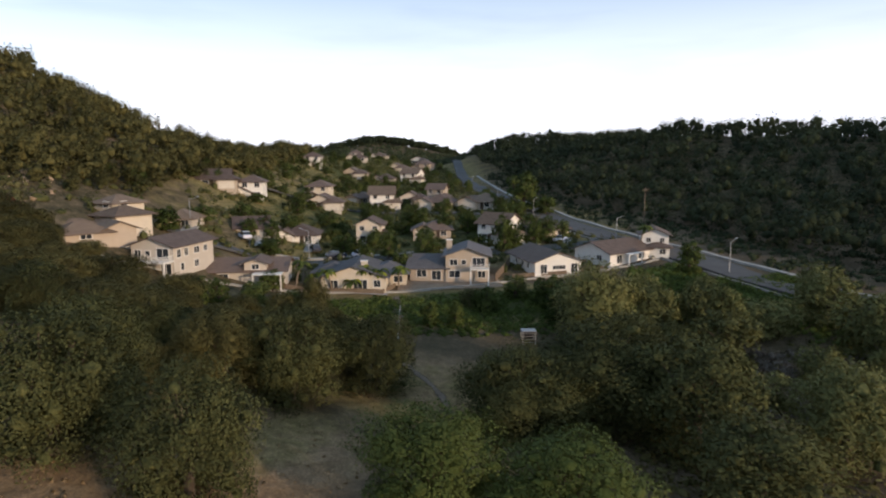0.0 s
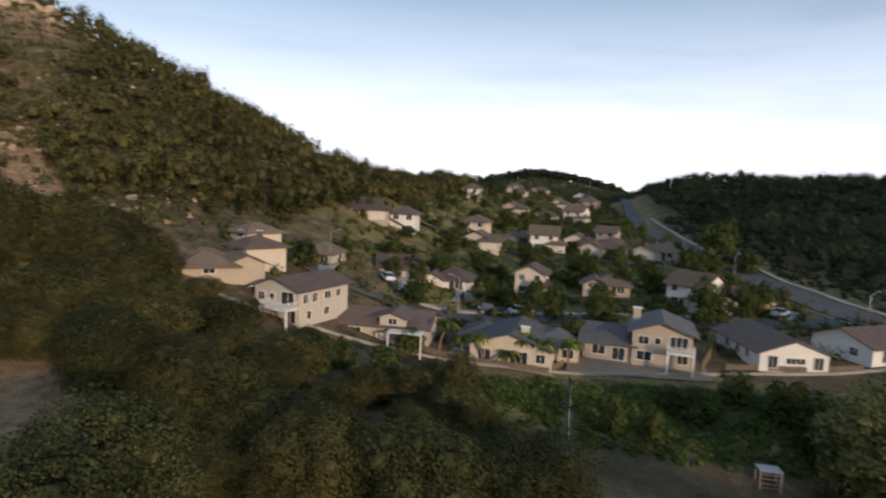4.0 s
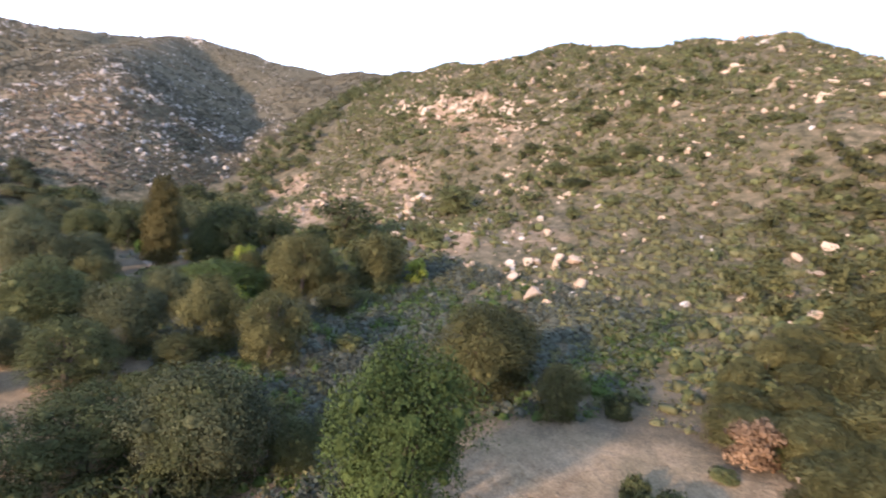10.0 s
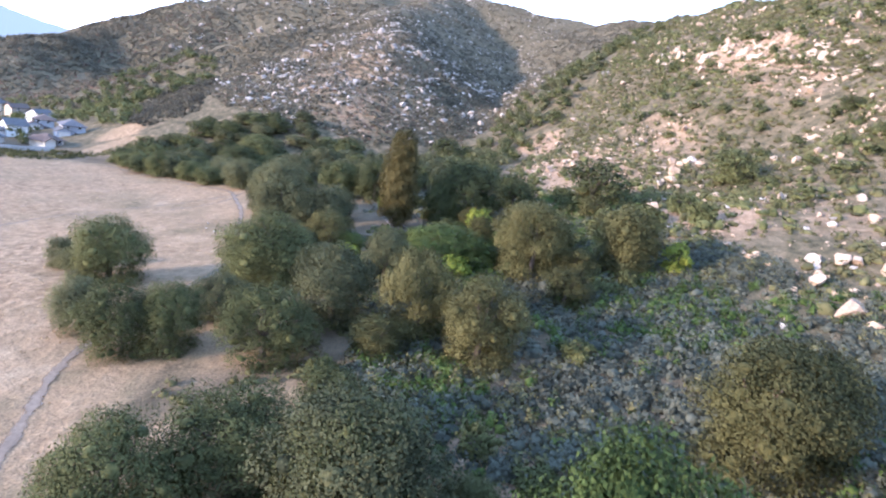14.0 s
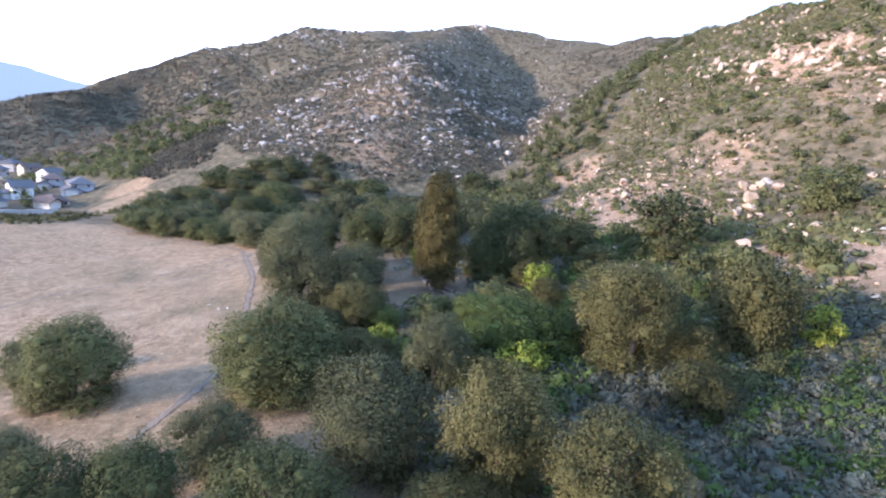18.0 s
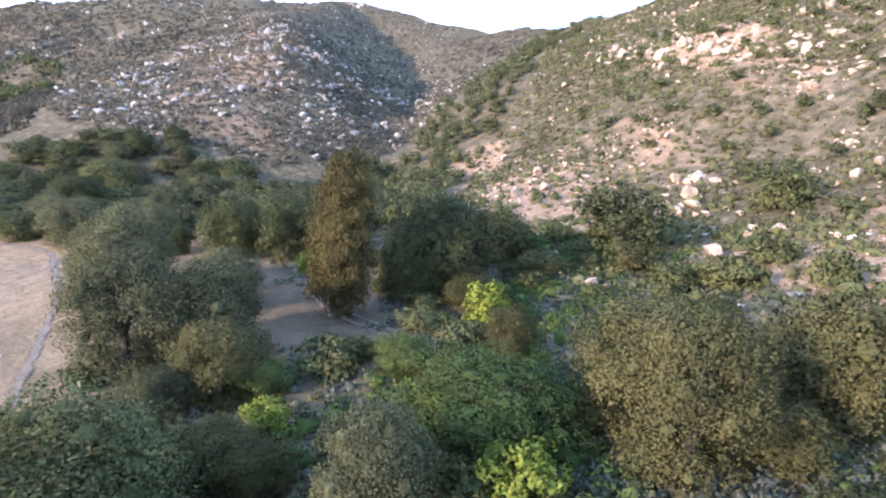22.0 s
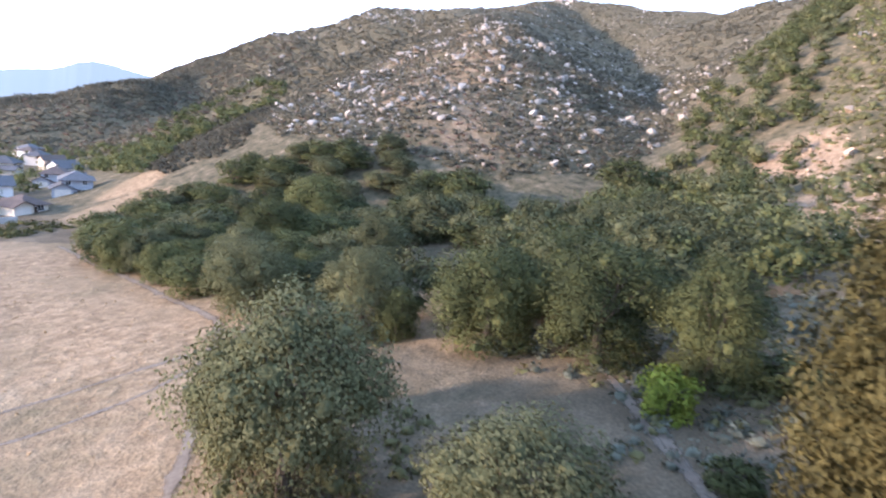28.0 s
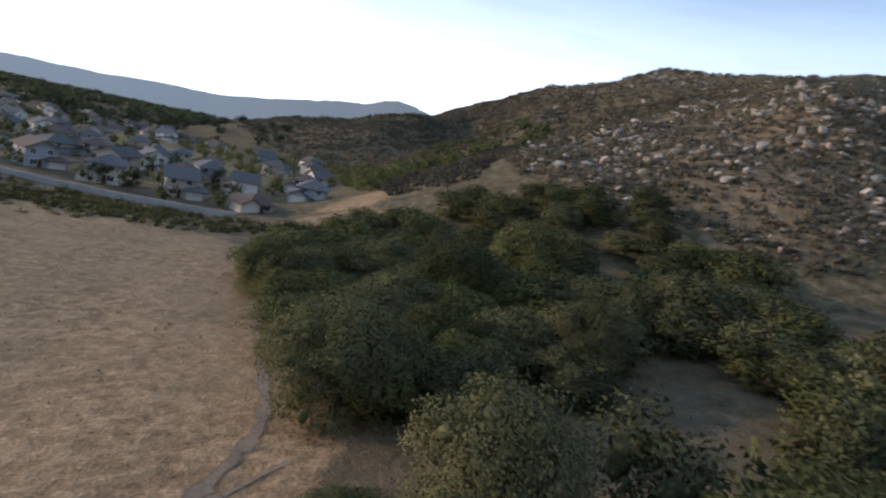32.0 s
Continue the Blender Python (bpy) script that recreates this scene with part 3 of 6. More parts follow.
def ground_material():
    m, nt, lk, bs = nodes_of("ground")
    tc, cov, spl = nt.new("ShaderNodeTexCoord"), nt.new("ShaderNodeVertexColor"), nt.new("ShaderNodeSeparateColor")
    cov.layer_name = "cover"
    lk.new(cov.outputs["Color"], spl.inputs[0])

    def noise_at(scale, detail=5, rough=0.6):
        n = nt.new("ShaderNodeTexNoise")
        n.inputs["Scale"].default_value, n.inputs["Detail"].default_value, n.inputs["Roughness"].default_value = scale, detail, rough
        lk.new(tc.outputs["Object"], n.inputs["Vector"])
        return n.outputs["Fac"]

    def mixed(a, b, f):
        x = nt.new("ShaderNodeMix")
        x.data_type = "RGBA"
        lk.new(a, x.inputs["A"])
        lk.new(b, x.inputs["B"])
        lk.new(f, x.inputs["Factor"])
        return x.outputs["Result"]

    def ramp(fac, *stops):
        r = ramp_node(nt, stops)
        lk.new(fac, r.inputs["Fac"])
        return r.outputs["Color"]

    def edge(mask, scale):
        """Breaks the rim of a patch into tongues and islands."""
        a = nt.new("ShaderNodeMath")
        a.operation = "MULTIPLY_ADD"
        a.inputs[1].default_value, a.inputs[2].default_value = 1.1, -0.55
        lk.new(noise_at(scale, 6, 0.7), a.inputs[0])
        b = nt.new("ShaderNodeMath")
        b.operation = "ADD"
        lk.new(a.outputs[0], b.inputs[0])
        lk.new(mask, b.inputs[1])
        c = nt.new("ShaderNodeMapRange")
        c.inputs["From Min"].default_value, c.inputs["From Max"].default_value = 0.35, 0.65
        lk.new(b.outputs[0], c.inputs["Value"])
        return c.outputs[0]

    big, mid, fine, tiny = noise_at(0.035), noise_at(0.16), noise_at(0.9), noise_at(5.0)
    litter = ramp(mid, (0.3, (0.080, 0.062, 0.041)), (0.5, (0.122, 0.092, 0.060)), (0.7, (0.185, 0.140, 0.094)))
    soil = ramp(fine, (0.3, (0.170, 0.108, 0.066)), (0.55, (0.285, 0.195, 0.124)), (0.75, (0.39, 0.285, 0.195)))
    hay = ramp(fine, (0.28, (0.130, 0.083, 0.049)), (0.5, (0.252, 0.170, 0.101)), (0.72, (0.395, 0.280, 0.174)))
    worn = ramp(mid, (0.3, (0.118, 0.098, 0.055)), (0.55, (0.245, 0.172, 0.104)), (0.7, (0.32, 0.24, 0.155)))
    hay = mixed(hay, worn, ramp(big, (0.35, (0, 0, 0)), (0.65, (1, 1, 1))))
    green = ramp(fine, (0.3, (0.125, 0.105, 0.042)), (0.7, (0.320, 0.255, 0.118)))
    brush = ramp(noise_at(0.42, 6, 0.68), (0.34, (0.046, 0.041, 0.024)), (0.47, (0.092, 0.077, 0.045)), (0.60, (0.150, 0.117, 0.074)), (0.74, (0.255, 0.190, 0.132)))
    col = mixed(litter, brush, cov.outputs["Alpha"])
    col = mixed(col, soil, edge(spl.outputs[1], 0.12))
    col = mixed(col, hay, edge(spl.outputs[0], 0.22))
    col = mixed(col, green, edge(spl.outputs[2], 0.15))
    lawn = ramp(fine, (0.3, (0.036, 0.046, 0.016)), (0.7, (0.095, 0.105, 0.040)))
    deep = nt.new("ShaderNodeMath")
    deep.operation = "SUBTRACT"
    deep.inputs[1].default_value = 0.22
    lk.new(spl.outputs[2], deep.inputs[0])
    col = mixed(col, lawn, edge(deep.outputs[0], 0.2))
    speck = ramp(tiny, (0.3, (0.60, 0.60, 0.60)), (0.7, (1.28, 1.25, 1.2)))
    mul = nt.new("ShaderNodeMix")
    mul.data_type, mul.blend_type = "RGBA", "MULTIPLY"
    mul.inputs["Factor"].default_value = 1
    lk.new(col, mul.inputs["A"])
    lk.new(speck, mul.inputs["B"])
    lk.new(mul.outputs["Result"], bs.inputs["Base Color"])
    bs.inputs["Roughness"].default_value, bs.inputs["Specular IOR Level"].default_value = 0.95, 0.1
    bp = nt.new("ShaderNodeBump")
    bp.inputs["Strength"].default_value, bp.inputs["Distance"].default_value = 0.7, 0.35
    lk.new(fine, bp.inputs["Height"])
    bq = nt.new("ShaderNodeBump")
    bq.inputs["Strength"].default_value, bq.inputs["Distance"].default_value = 0.6, 0.10
    lk.new(tiny, bq.inputs["Height"])
    lk.new(bp.outputs["Normal"], bq.inputs["Normal"])
    lk.new(bq.outputs["Normal"], bs.inputs["Normal"])
    return m


GROUND = ground_material()
land()


def strip(name, line, width, material, lift, label, kind="structure", category="path", step=2.0, thick=0.0, wobble=0.0):
    """A path or road laid over the ground along a line of (x, y)."""
    pts = []
    for (x0, y0), (x1, y1) in zip(line, line[1:]):
        n = max(1, int(math.hypot(x1 - x0, y1 - y0) / step))
        pts += [(x0 + (x1 - x0) * i / n, y0 + (y1 - y0) * i / n) for i in range(n)]
    p = np.array(pts + [line[-1]], float)
    for _ in range(25):
        p[1:-1] = (p[:-2] + 2 * p[1:-1] + p[2:]) / 4
    d = np.gradient(p, axis=0)
    d /= np.linalg.norm(d, axis=1, keepdims=True)
    side = np.stack([-d[:, 1], d[:, 0]], 1)
    w = width / 2 * (1 + wobble * np.sin(np.arange(len(p)) * 1.7)[:, None] * np.cos(np.arange(len(p)) * 0.63)[:, None])
    rows = []
    for k in (-1, -0.5, 0, 0.5, 1):
        q = p + side * w * k
        rows.append(np.column_stack([q, height(q[:, 0], q[:, 1]) + lift]))
    if thick:
        mid = rows[2][:, 2].copy()
        for r in rows:
            r[:, 2] = mid
        rows = [rows[0] - (0, 0, thick)] + rows + [rows[4] - (0, 0, thick)]
    n, k = len(p), len(rows)
    v = np.stack(rows, 1).reshape(-1, 3)
    i = (np.arange(n - 1)[:, None] * k + np.arange(k - 1)).ravel()
    me = arrays_mesh(name, v, np.stack([i, i + k, i + k + 1, i + 1], 1), material)
    if material is PATH_DIRT:
        at = me.color_attributes.new("edge", "FLOAT_COLOR", "POINT")
        tone = np.tile(np.array([0, 0.7, 1, 0.7, 0]), n)
        at.data.foreach_set("color", np.repeat(tone, 4).astype(np.float32))
    return tagged(new(name, me), label, category, kind=kind)


# the pale range on the horizon, as a plain backdrop glowing with painted haze
def far_range():
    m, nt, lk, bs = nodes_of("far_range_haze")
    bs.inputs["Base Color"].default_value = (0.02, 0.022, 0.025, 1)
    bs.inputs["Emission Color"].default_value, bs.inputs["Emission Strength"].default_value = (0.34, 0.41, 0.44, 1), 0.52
    for crest, seed, back in (([(-3300, -1300, 300), (-2300, -1900, 235), (-1480, -2330, 105), (-1215, -2420, 150), (-1120, -2450, 165), (-1000, -2480, 120), (-780, -2520, 84), (-420, -2600, 20), (-60, -2650, 6), (300, -2650, 4), (800, -2550, 30), (1700, -2300, 90)], 3, 0),
                              ([(-420, 4300, 60), (-900, 4200, 95), (-1300, 4100, 75), (-1900, 3900, 40)], 5, 0)):
        r = np.random.default_rng(seed)
        p = np.array(crest, float)
        t = np.linspace(0, len(p) - 1, 260)
        q = np.stack([np.interp(t, np.arange(len(p)), p[:, k]) for k in range(3)], 1)
        q[:, 2] += np.convolve(r.normal(size=260), np.ones(17) / 17, "same") * 14
        foot = q * (1, 1, 0) * np.array([0.82, 0.82, 1]) + (0, 0, -70)
        mid = (q + foot) / 2 
        v = np.stack([foot, mid, q], 1).reshape(-1, 3)
        i = (np.arange(259)[:, None] * 3 + np.arange(2)).ravel()
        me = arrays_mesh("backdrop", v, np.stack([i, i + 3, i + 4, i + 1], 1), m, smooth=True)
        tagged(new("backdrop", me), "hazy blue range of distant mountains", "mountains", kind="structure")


far_range()

# ---------------------------------------------------------------- houses
def wall_block(w, d, h, gable="", pitch=0.42):
    """Walls of one block, centred, with gable ends along x or y where asked for."""
    bm = bmesh.new()
    box(bm, -w / 2, w / 2, -d / 2, d / 2, -2.6, h)
    if gable:
        half, run = (d / 2, w / 2) if gable == "x" else (w / 2, d / 2)
        rise = half * pitch
        tri = [(-half, h), (half, h), (0, h + rise)]
        a = [bm.verts.new((-run, p, z) if gable == "x" else (p, -run, z)) for p, z in tri]
        b = [bm.verts.new((run, p, z) if gable == "x" else (p, run, z)) for p, z in tri]
        bm.faces.new(a), bm.faces.new(b[::-1])
        for i in range(3):
            j = (i + 1) % 3
            bm.faces.new((a[i], b[i], b[j], a[j]))
        bmesh.ops.recalc_face_normals(bm, faces=bm.faces)
    return bm


def roof_block(w, d, h, kind="hip", pitch=0.42, over=0.8, thick=0.16):
    """A roof with eaves: hip, or gable along x or y."""
    bm = bmesh.new()
    a, b = w / 2 + over, d / 2 + over
    z = h - over * pitch
    if kind == "hip":
        m = min(a, b)
        rx, ry = max(a - m, 0.05), max(b - m, 0.05)
        top = z + m * pitch
        if a >= b:
            r0, r1 = (-rx, 0, top), (rx, 0, top)
            faces = lambda c, p, q: [(c[0], c[1], q, p), (c[1], c[2], q), (c[2], c[3], p, q), (c[3], c[0], p)]
        else:
            r0, r1 = (0, -ry, top), (0, ry, top)
            faces = lambda c, p, q: [(c[0], c[1], p), (c[1], c[2], q, p), (c[2], c[3], q), (c[3], c[0], p, q)]
    else:
        if kind == "x":
            top = z + b * pitch
            r0, r1 = (-a, 0, top), (a, 0, top)
            faces = lambda c, p, q: [(c[0], c[1], q, p), (c[2], c[3], p, q), (c[1], c[2], q), (c[3], c[0], p)]
        else:
            top = z + a * pitch
            r0, r1 = (0, -b, top), (0, b, top)
            faces = lambda c, p, q: [(c[1], c[2], q, p), (c[3], c[0], p, q), (c[0], c[1], p), (c[2], c[3], q)]
    c = [bm.verts.new(p) for p in ((-a, -b, z), (a, -b, z), (a, b, z), (-a, b, z))]
    p, q = bm.verts.new(r0), bm.verts.new(r1)
    done = faces(c, p, q)
    if kind != "hip":
        done = done[:2]
    made = [bm.faces.new(f) for f in done]
    ext = bmesh.ops.extrude_face_region(bm, geom=made)
    vs = [g for g in ext["geom"] if isinstance(g, bmesh.types.BMVert)]
    bmesh.ops.translate(bm, verts=vs, vec=(0, 0, thick))
    bmesh.ops.recalc_face_normals(bm, faces=bm.faces)
    return bm


def window(parent, m, w, h, bars=1):
    """A framed window in the plane of m, which looks along its own -y."""
    bm = bmesh.new()
    t = 0.11
    for x0, x1, z0, z1 in ((-w / 2 - t, w / 2 + t, -t, 0), (-w / 2 - t, w / 2 + t, h, h + t), (-w / 2 - t, -w / 2, 0, h), (w / 2, w / 2 + t, 0, h)):
        box(bm, x0, x1, -0.09, 0.03, z0, z1)
    for i in range(bars):
        x = -w / 2 + w * (i + 1) / (bars + 1)
        box(bm, x - 0.03, x + 0.03, -0.07, 0.03, 0, h)
    bm.transform(m)
    fr = part("window_frame", bm, TRIM, parent)
    pane = box_bm(-w / 2, w / 2, -0.035, 0.02, 0, h)
    pane.transform(m)
    part("pane", pane, GLASS, fr)


SIDE = {"s": (0, 0, -1), "e": (90, 1, 0), "n": (180, 0, 1), "w": (270, -1, 0)}


def on_side(blk, side, u, z):
    """The plane of a wall: blk is (x, y, w, d); side s, e, n or w; u runs along the wall from its middle."""
    x, y, w, d = blk
    ang, sx, sy = SIDE[side]
    m = Matrix.Translation((x + sx * w / 2, y + sy * d / 2, z)) @ pose(0, 0, 0, 0, 0, ang)
    return m @ Matrix.Translation((u, 0, 0))


def house(label, m, blocks, wall="beige", roof=None, windows=(), garage=None, door=None, chimney=None, deck=None, patio=None, group="houses on the slope"):
    """blocks: (x, y, w, d, height, roof kind, pitch); windows: (block, side, along, sill, width, height, bars)."""
    top = tagged(new("house"), label, "house", group)
    roof = roof or ROOF_BROWN
    for x, y, w, d, h, kind, pitch in blocks:
        bm = wall_block(w, d, h, "" if kind == "hip" else kind, pitch)
        bm.transform(Matrix.Translation((x, y, 0)))
        part("wall", bm, STUCCO[wall], top)
        bm = roof_block(w, d, h, kind, pitch)
        bm.transform(Matrix.Translation((x, y, 0)))
        ro = part("roof", bm, roof, top)
        a, b, z = w / 2 + 0.57, d / 2 + 0.57, h - 0.55 * pitch
        edges = [] if kind == "y" else [(-a, a, -b - 0.03, -b, z - 0.12, z + 0.12), (-a, a, b, b + 0.03, z - 0.12, z + 0.12)]
        edges += [] if kind == "x" else [(-a - 0.03, -a, -b, b, z - 0.12, z + 0.12), (a, a + 0.03, -b, b, z - 0.12, z + 0.12)]
        for e in edges:
            fb = box_bm(*e)
            fb.transform(Matrix.Translation((x, y, 0)))
            part("fascia", fb, TRIM, ro)
    for b, side, u, z, w, h, bars in windows:
        window(top, on_side(blocks[b][:4], side, u, z), w, h, bars)
    if garage:
        b, side, u, w = garage
        mm = on_side(blocks[b][:4], side, u, 0)
        bm = bmesh.new()
        for i in range(4):
            box(bm, -w / 2, w / 2, -0.05, 0.03, 0.02 + i * 0.54, 0.53 + i * 0.54)
        bm.transform(mm)
        part("garage_door", bm, GARAGE, top)
    if door:
        b, side, u = door
        bm = box_bm(-0.5, 0.5, -0.07, 0.03, 0, 2.1)
        bm.transform(on_side(blocks[b][:4], side, u, 0))
        part("door", bm, DARK_DOOR, top)
    if chimney:
        x, y, h = chimney
        bm = box_bm(x - 0.55, x + 0.55, y - 0.35, y + 0.35, 1.0, h)
        ch = part("chimney", bm, STUCCO[wall], top)
        part("chimney_cap", box_bm(x - 0.68, x + 0.68, y - 0.48, y + 0.48, h, h + 0.18), TRIM, ch)
    if deck:
        b, side, u, w, out, z = deck
        mm = on_side(blocks[b][:4], side, u, 0)
        bm = box_bm(-w / 2, w / 2, -out, 0, z - 0.25, z)
        bm.transform(mm)
        dk = part("balcony", bm, TRIM, top, "white timber balcony")
        for x in (-w / 2 + 0.15, w / 2 - 0.15):
            bm = box_bm(x - 0.13, x + 0.13, -out + 0.05, -out + 0.31, -2.4, z - 0.25)
            bm.transform(mm)
            part("post", bm, TRIM, dk)
        rails = [(-w / 2, w / 2, -out, -out + 0.08), (-w / 2, -w / 2 + 0.08, -out + 0.08, 0), (w / 2 - 0.08, w / 2, -out + 0.08, 0)]
        for x0, x1, y0, y1 in rails:
            bm = box_bm(x0, x1, y0, y1, z + 0.95, z + 1.03)
            bm.transform(mm)
            part("rail", bm, TRIM, dk)
        n, k = int(w / 0.3), int(out / 0.3)
        feet = [(-w / 2 + 0.04 + (w - 0.08) * i / n, -out + 0.04) for i in range(n + 1)] + [(x, -out + 0.34 + i * 0.3) for x in (-w / 2 + 0.04, w / 2 - 0.04) for i in range(k - 1)]
        for x, y in feet:
            bm = box_bm(x - 0.03, x + 0.03, y - 0.03, y + 0.03, z, z + 0.95)
            bm.transform(mm)
            part("baluster", bm, TRIM, dk)
    if patio:
        b, side, u, w, out, z = patio
        mm = on_side(blocks[b][:4], side, u, 0)
        bm = box_bm(-w / 2, w / 2, -out, 0.1, z, z + 0.16)
        bm.transform(mm)
        pc = part("patio_cover", bm, TRIM, top)
        for x in (-w / 2 + 0.15, w / 2 - 0.15):
            bm = box_bm(x - 0.1, x + 0.1, -out + 0.1, -out + 0.3, -2.4, z)
            bm.transform(mm)
            part("post", bm, TRIM, pc)
    top.matrix_basis = m
    return top

# ---------------------------------------------------------------- the houses above the bank
def spot(x, y, rz, lift=0.1):
    return pose(x, y, ground_z(x, y) + lift, 0, 0, rz)


def pad(x, y, rz, size=0.8, reach=4.5):
    """A level footing: a little above the lowest ground round a house."""
    low = min(ground_z(x + a * reach, y + b * reach) for a in (-1, 0, 1) for b in (-1, 0, 1))
    wide = size * (1.17 if y > 0 and size < 0.85 else 1.0)  # the front row is broad and low
    return pose(x, y, 0.7 * low + 0.3 * ground_z(x, y) + 0.15, 0, 0, rz) @ Matrix.Diagonal((wide, wide, size, 1))


house("two-storey beige stucco house with a white balcony and brown roof", pad(-20, 113, 3), [(2.9, 0, 8.0, 10, 5.7, "y", 0.42), (-4.5, 0.4, 6.9, 10, 2.9, "x", 0.42)], "tan", ROOF_GREY,
      [(0, "s", -2.5, 3.5, 1.4, 1.3, 1), (0, "s", -0.6, 3.7, 0.8, 1.0, 0), (0, "s", 2.2, 3.2, 2.3, 2.0, 2), (0, "s", -2.3, 0.8, 2.0, 1.5, 1), (0, "s", 2.8, 0.8, 1.4, 1.4, 1), (1, "s", -1.2, 0.8, 1.8, 1.5, 1), (1, "s", 1.6, 0.1, 1.7, 2.1, 1), (0, "w", 3.2, 3.6, 1.0, 1.2, 0)],
      chimney=(-0.7, 1.0, 8.2), deck=(0, "s", 2.4, 3.6, 2.3, 3.1))
house("two-storey grey-beige house with a white raised balcony", pad(-63, 94, -4), [(0, 0, 7.6, 11.5, 5.7, "y", 0.42), (-6.2, 2.5, 5.6, 9, 2.9, "hip", 0.42)], "beige", ROOF_BROWN,
      [(0, "s", -2.6, 3.5, 1.1, 1.3, 1), (0, "s", -0.8, 3.7, 0.8, 1.0, 0), (0, "s", 1.9, 3.2, 2.1, 2.0, 1), (0, "e", -4.4, 3.4, 1.0, 1.5, 1), (0, "e", -2.4, 3.4, 1.0, 1.5, 1), (0, "e", 0.6, 3.5, 1.5, 1.2, 1), (0, "e", 3.2, 3.5, 1.1, 1.2, 1), (0, "e", -3.6, 0.8, 0.9, 1.3, 0), (0, "e", 0.4, 0.8, 1.2, 1.3, 1), (0, "s", 2.4, 0.3, 1.8, 2.0, 1), (1, "s", 0.5, 0.7, 1.8, 1.4, 1)],
      deck=(0, "s", 1.5, 4.6, 2.6, 3.0), chimney=(-1.0, 5.6, 6.8))
house("single-storey grey-roofed house with a dormer gable", pad(-53.5, 101.5, 12), [(0, 0, 13, 9, 2.9, "x", 0.42), (1.6, -2.2, 3.8, 5, 4.5, "y", 0.42)], "beige", ROOF_BROWN,
      [(1, "s", 0, 3.2, 1.2, 1.0, 1), (0, "s", -4, 0.8, 1.7, 1.4, 1), (0, "s", 4.6, 0.2, 1.8, 2.0, 1)], patio=(0, "s", 4.0, 5.0, 3.2, 2.5))
house("broad grey-roofed house with a cream gable and patio doors", pad(-36, 106, 6), [(0, 0, 11.5, 12, 3.0, "y", 0.38), (5.6, 3.0, 7, 9, 2.9, "hip", 0.42), (-5.2, 3.5, 6, 8, 2.9, "hip", 0.42)], "cream", ROOF_GREY,
      [(0, "s", -3.6, 0.2, 1.6, 2.0, 1), (0, "s", 1.2, 0.2, 2.4, 2.1, 2), (0, "s", 4.2, 0.8, 1.2, 1.4, 1), (1, "s", 2.0, 0.8, 1.6, 1.4, 1)], chimney=(1.6, -3.2, 5.7))
house("white gabled single-storey house with a brown roof", pad(-3, 120, 20), [(0, 0, 9.6, 14, 2.9, "y", 0.42)], "white", ROOF_BROWN,
      [(0, "s", 0.2, 1.0, 2.6, 0.9, 3), (0, "s", -3.0, 0.2, 1.3, 2.0, 1), (0, "s", 3.4, 0.2, 1.3, 2.0, 1), (0, "w", 3.5, 0.9, 1.0, 1.2, 1), (0, "w", 0.5, 0.9, 1.0, 1.2, 1), (0, "w", -3, 0.9, 1.0, 1.2, 1)])
house("pale blue-white house under a wide brown roof", pad(11, 127.5, -48), [(0, 0, 9.5, 13, 2.9, "y", 0.45)], "white", ROOF_BROWN,
      [(0, "e", -3.6, 0.2, 1.6, 2.0, 1), (0, "e", 3.6, 0.7, 1.8, 1.5, 1), (0, "s", 2.0, 0.8, 1.2, 1.3, 1)], patio=(0, "e", -0.6, 4.6, 2.0, 2.4))
house("small two-storey white house by the road", pad(20.5, 134, -8), [(0, 0, 5.6, 8, 5.4, "y", 0.5), (0.6, -4.6, 4.4, 3.4, 2.7, "hip", 0.4)], "white", ROOF_BROWN,
      [(0, "s", -1.4, 3.4, 0.9, 1.1, 1), (0, "s", 1.4, 3.4, 0.9, 1.1, 1), (1, "s", 0.8, 0.8, 1.2, 1.2, 1)])
house("tan stucco house with low walls and twin hipped brown roofs", pad(-76, 90.5, -38), [(-2.4, 0, 6.0, 7.4, 1.9, "hip", 0.55), (2.8, -1.0, 6.2, 7.4, 1.8, "hip", 0.55), (0.6, 4.2, 10, 5.0, 2.0, "x", 0.5)], "tan", ROOF_TAN,
      [(0, "s", 0, 0.5, 1.6, 1.1, 1), (1, "s", -1, 0.5, 1.6, 1.1, 1), (1, "e", 0, 0.5, 1.6, 1.1, 1)])
house("two-storey cream house with a low tiled wing and garage", pad(-78, 101.5, -20), [(0, 1, 5.6, 6.4, 4.5, "hip", 0.5), (5.2, -2, 6, 7, 2.4, "hip", 0.5), (-4.2, -1, 4, 7, 2.4, "hip", 0.5)], "cream", ROOF_TAN,
      [(0, "s", 1.0, 3.4, 1.4, 1.2, 1), (0, "e", -1.0, 3.4, 1.2, 1.2, 1), (2, "s", 0, 0.8, 1.4, 1.3, 1)], garage=(1, "s", 0.4, 4.2))

STYLES = (("cream", "brown tiled roof and pale stucco"), ("beige", "brown tiled roof and beige stucco"), ("white", "brown tiled roof and white walls"), ("tan", "brown tiled roof and tan stucco"), ("grey", "grey tiled roof and grey walls"))


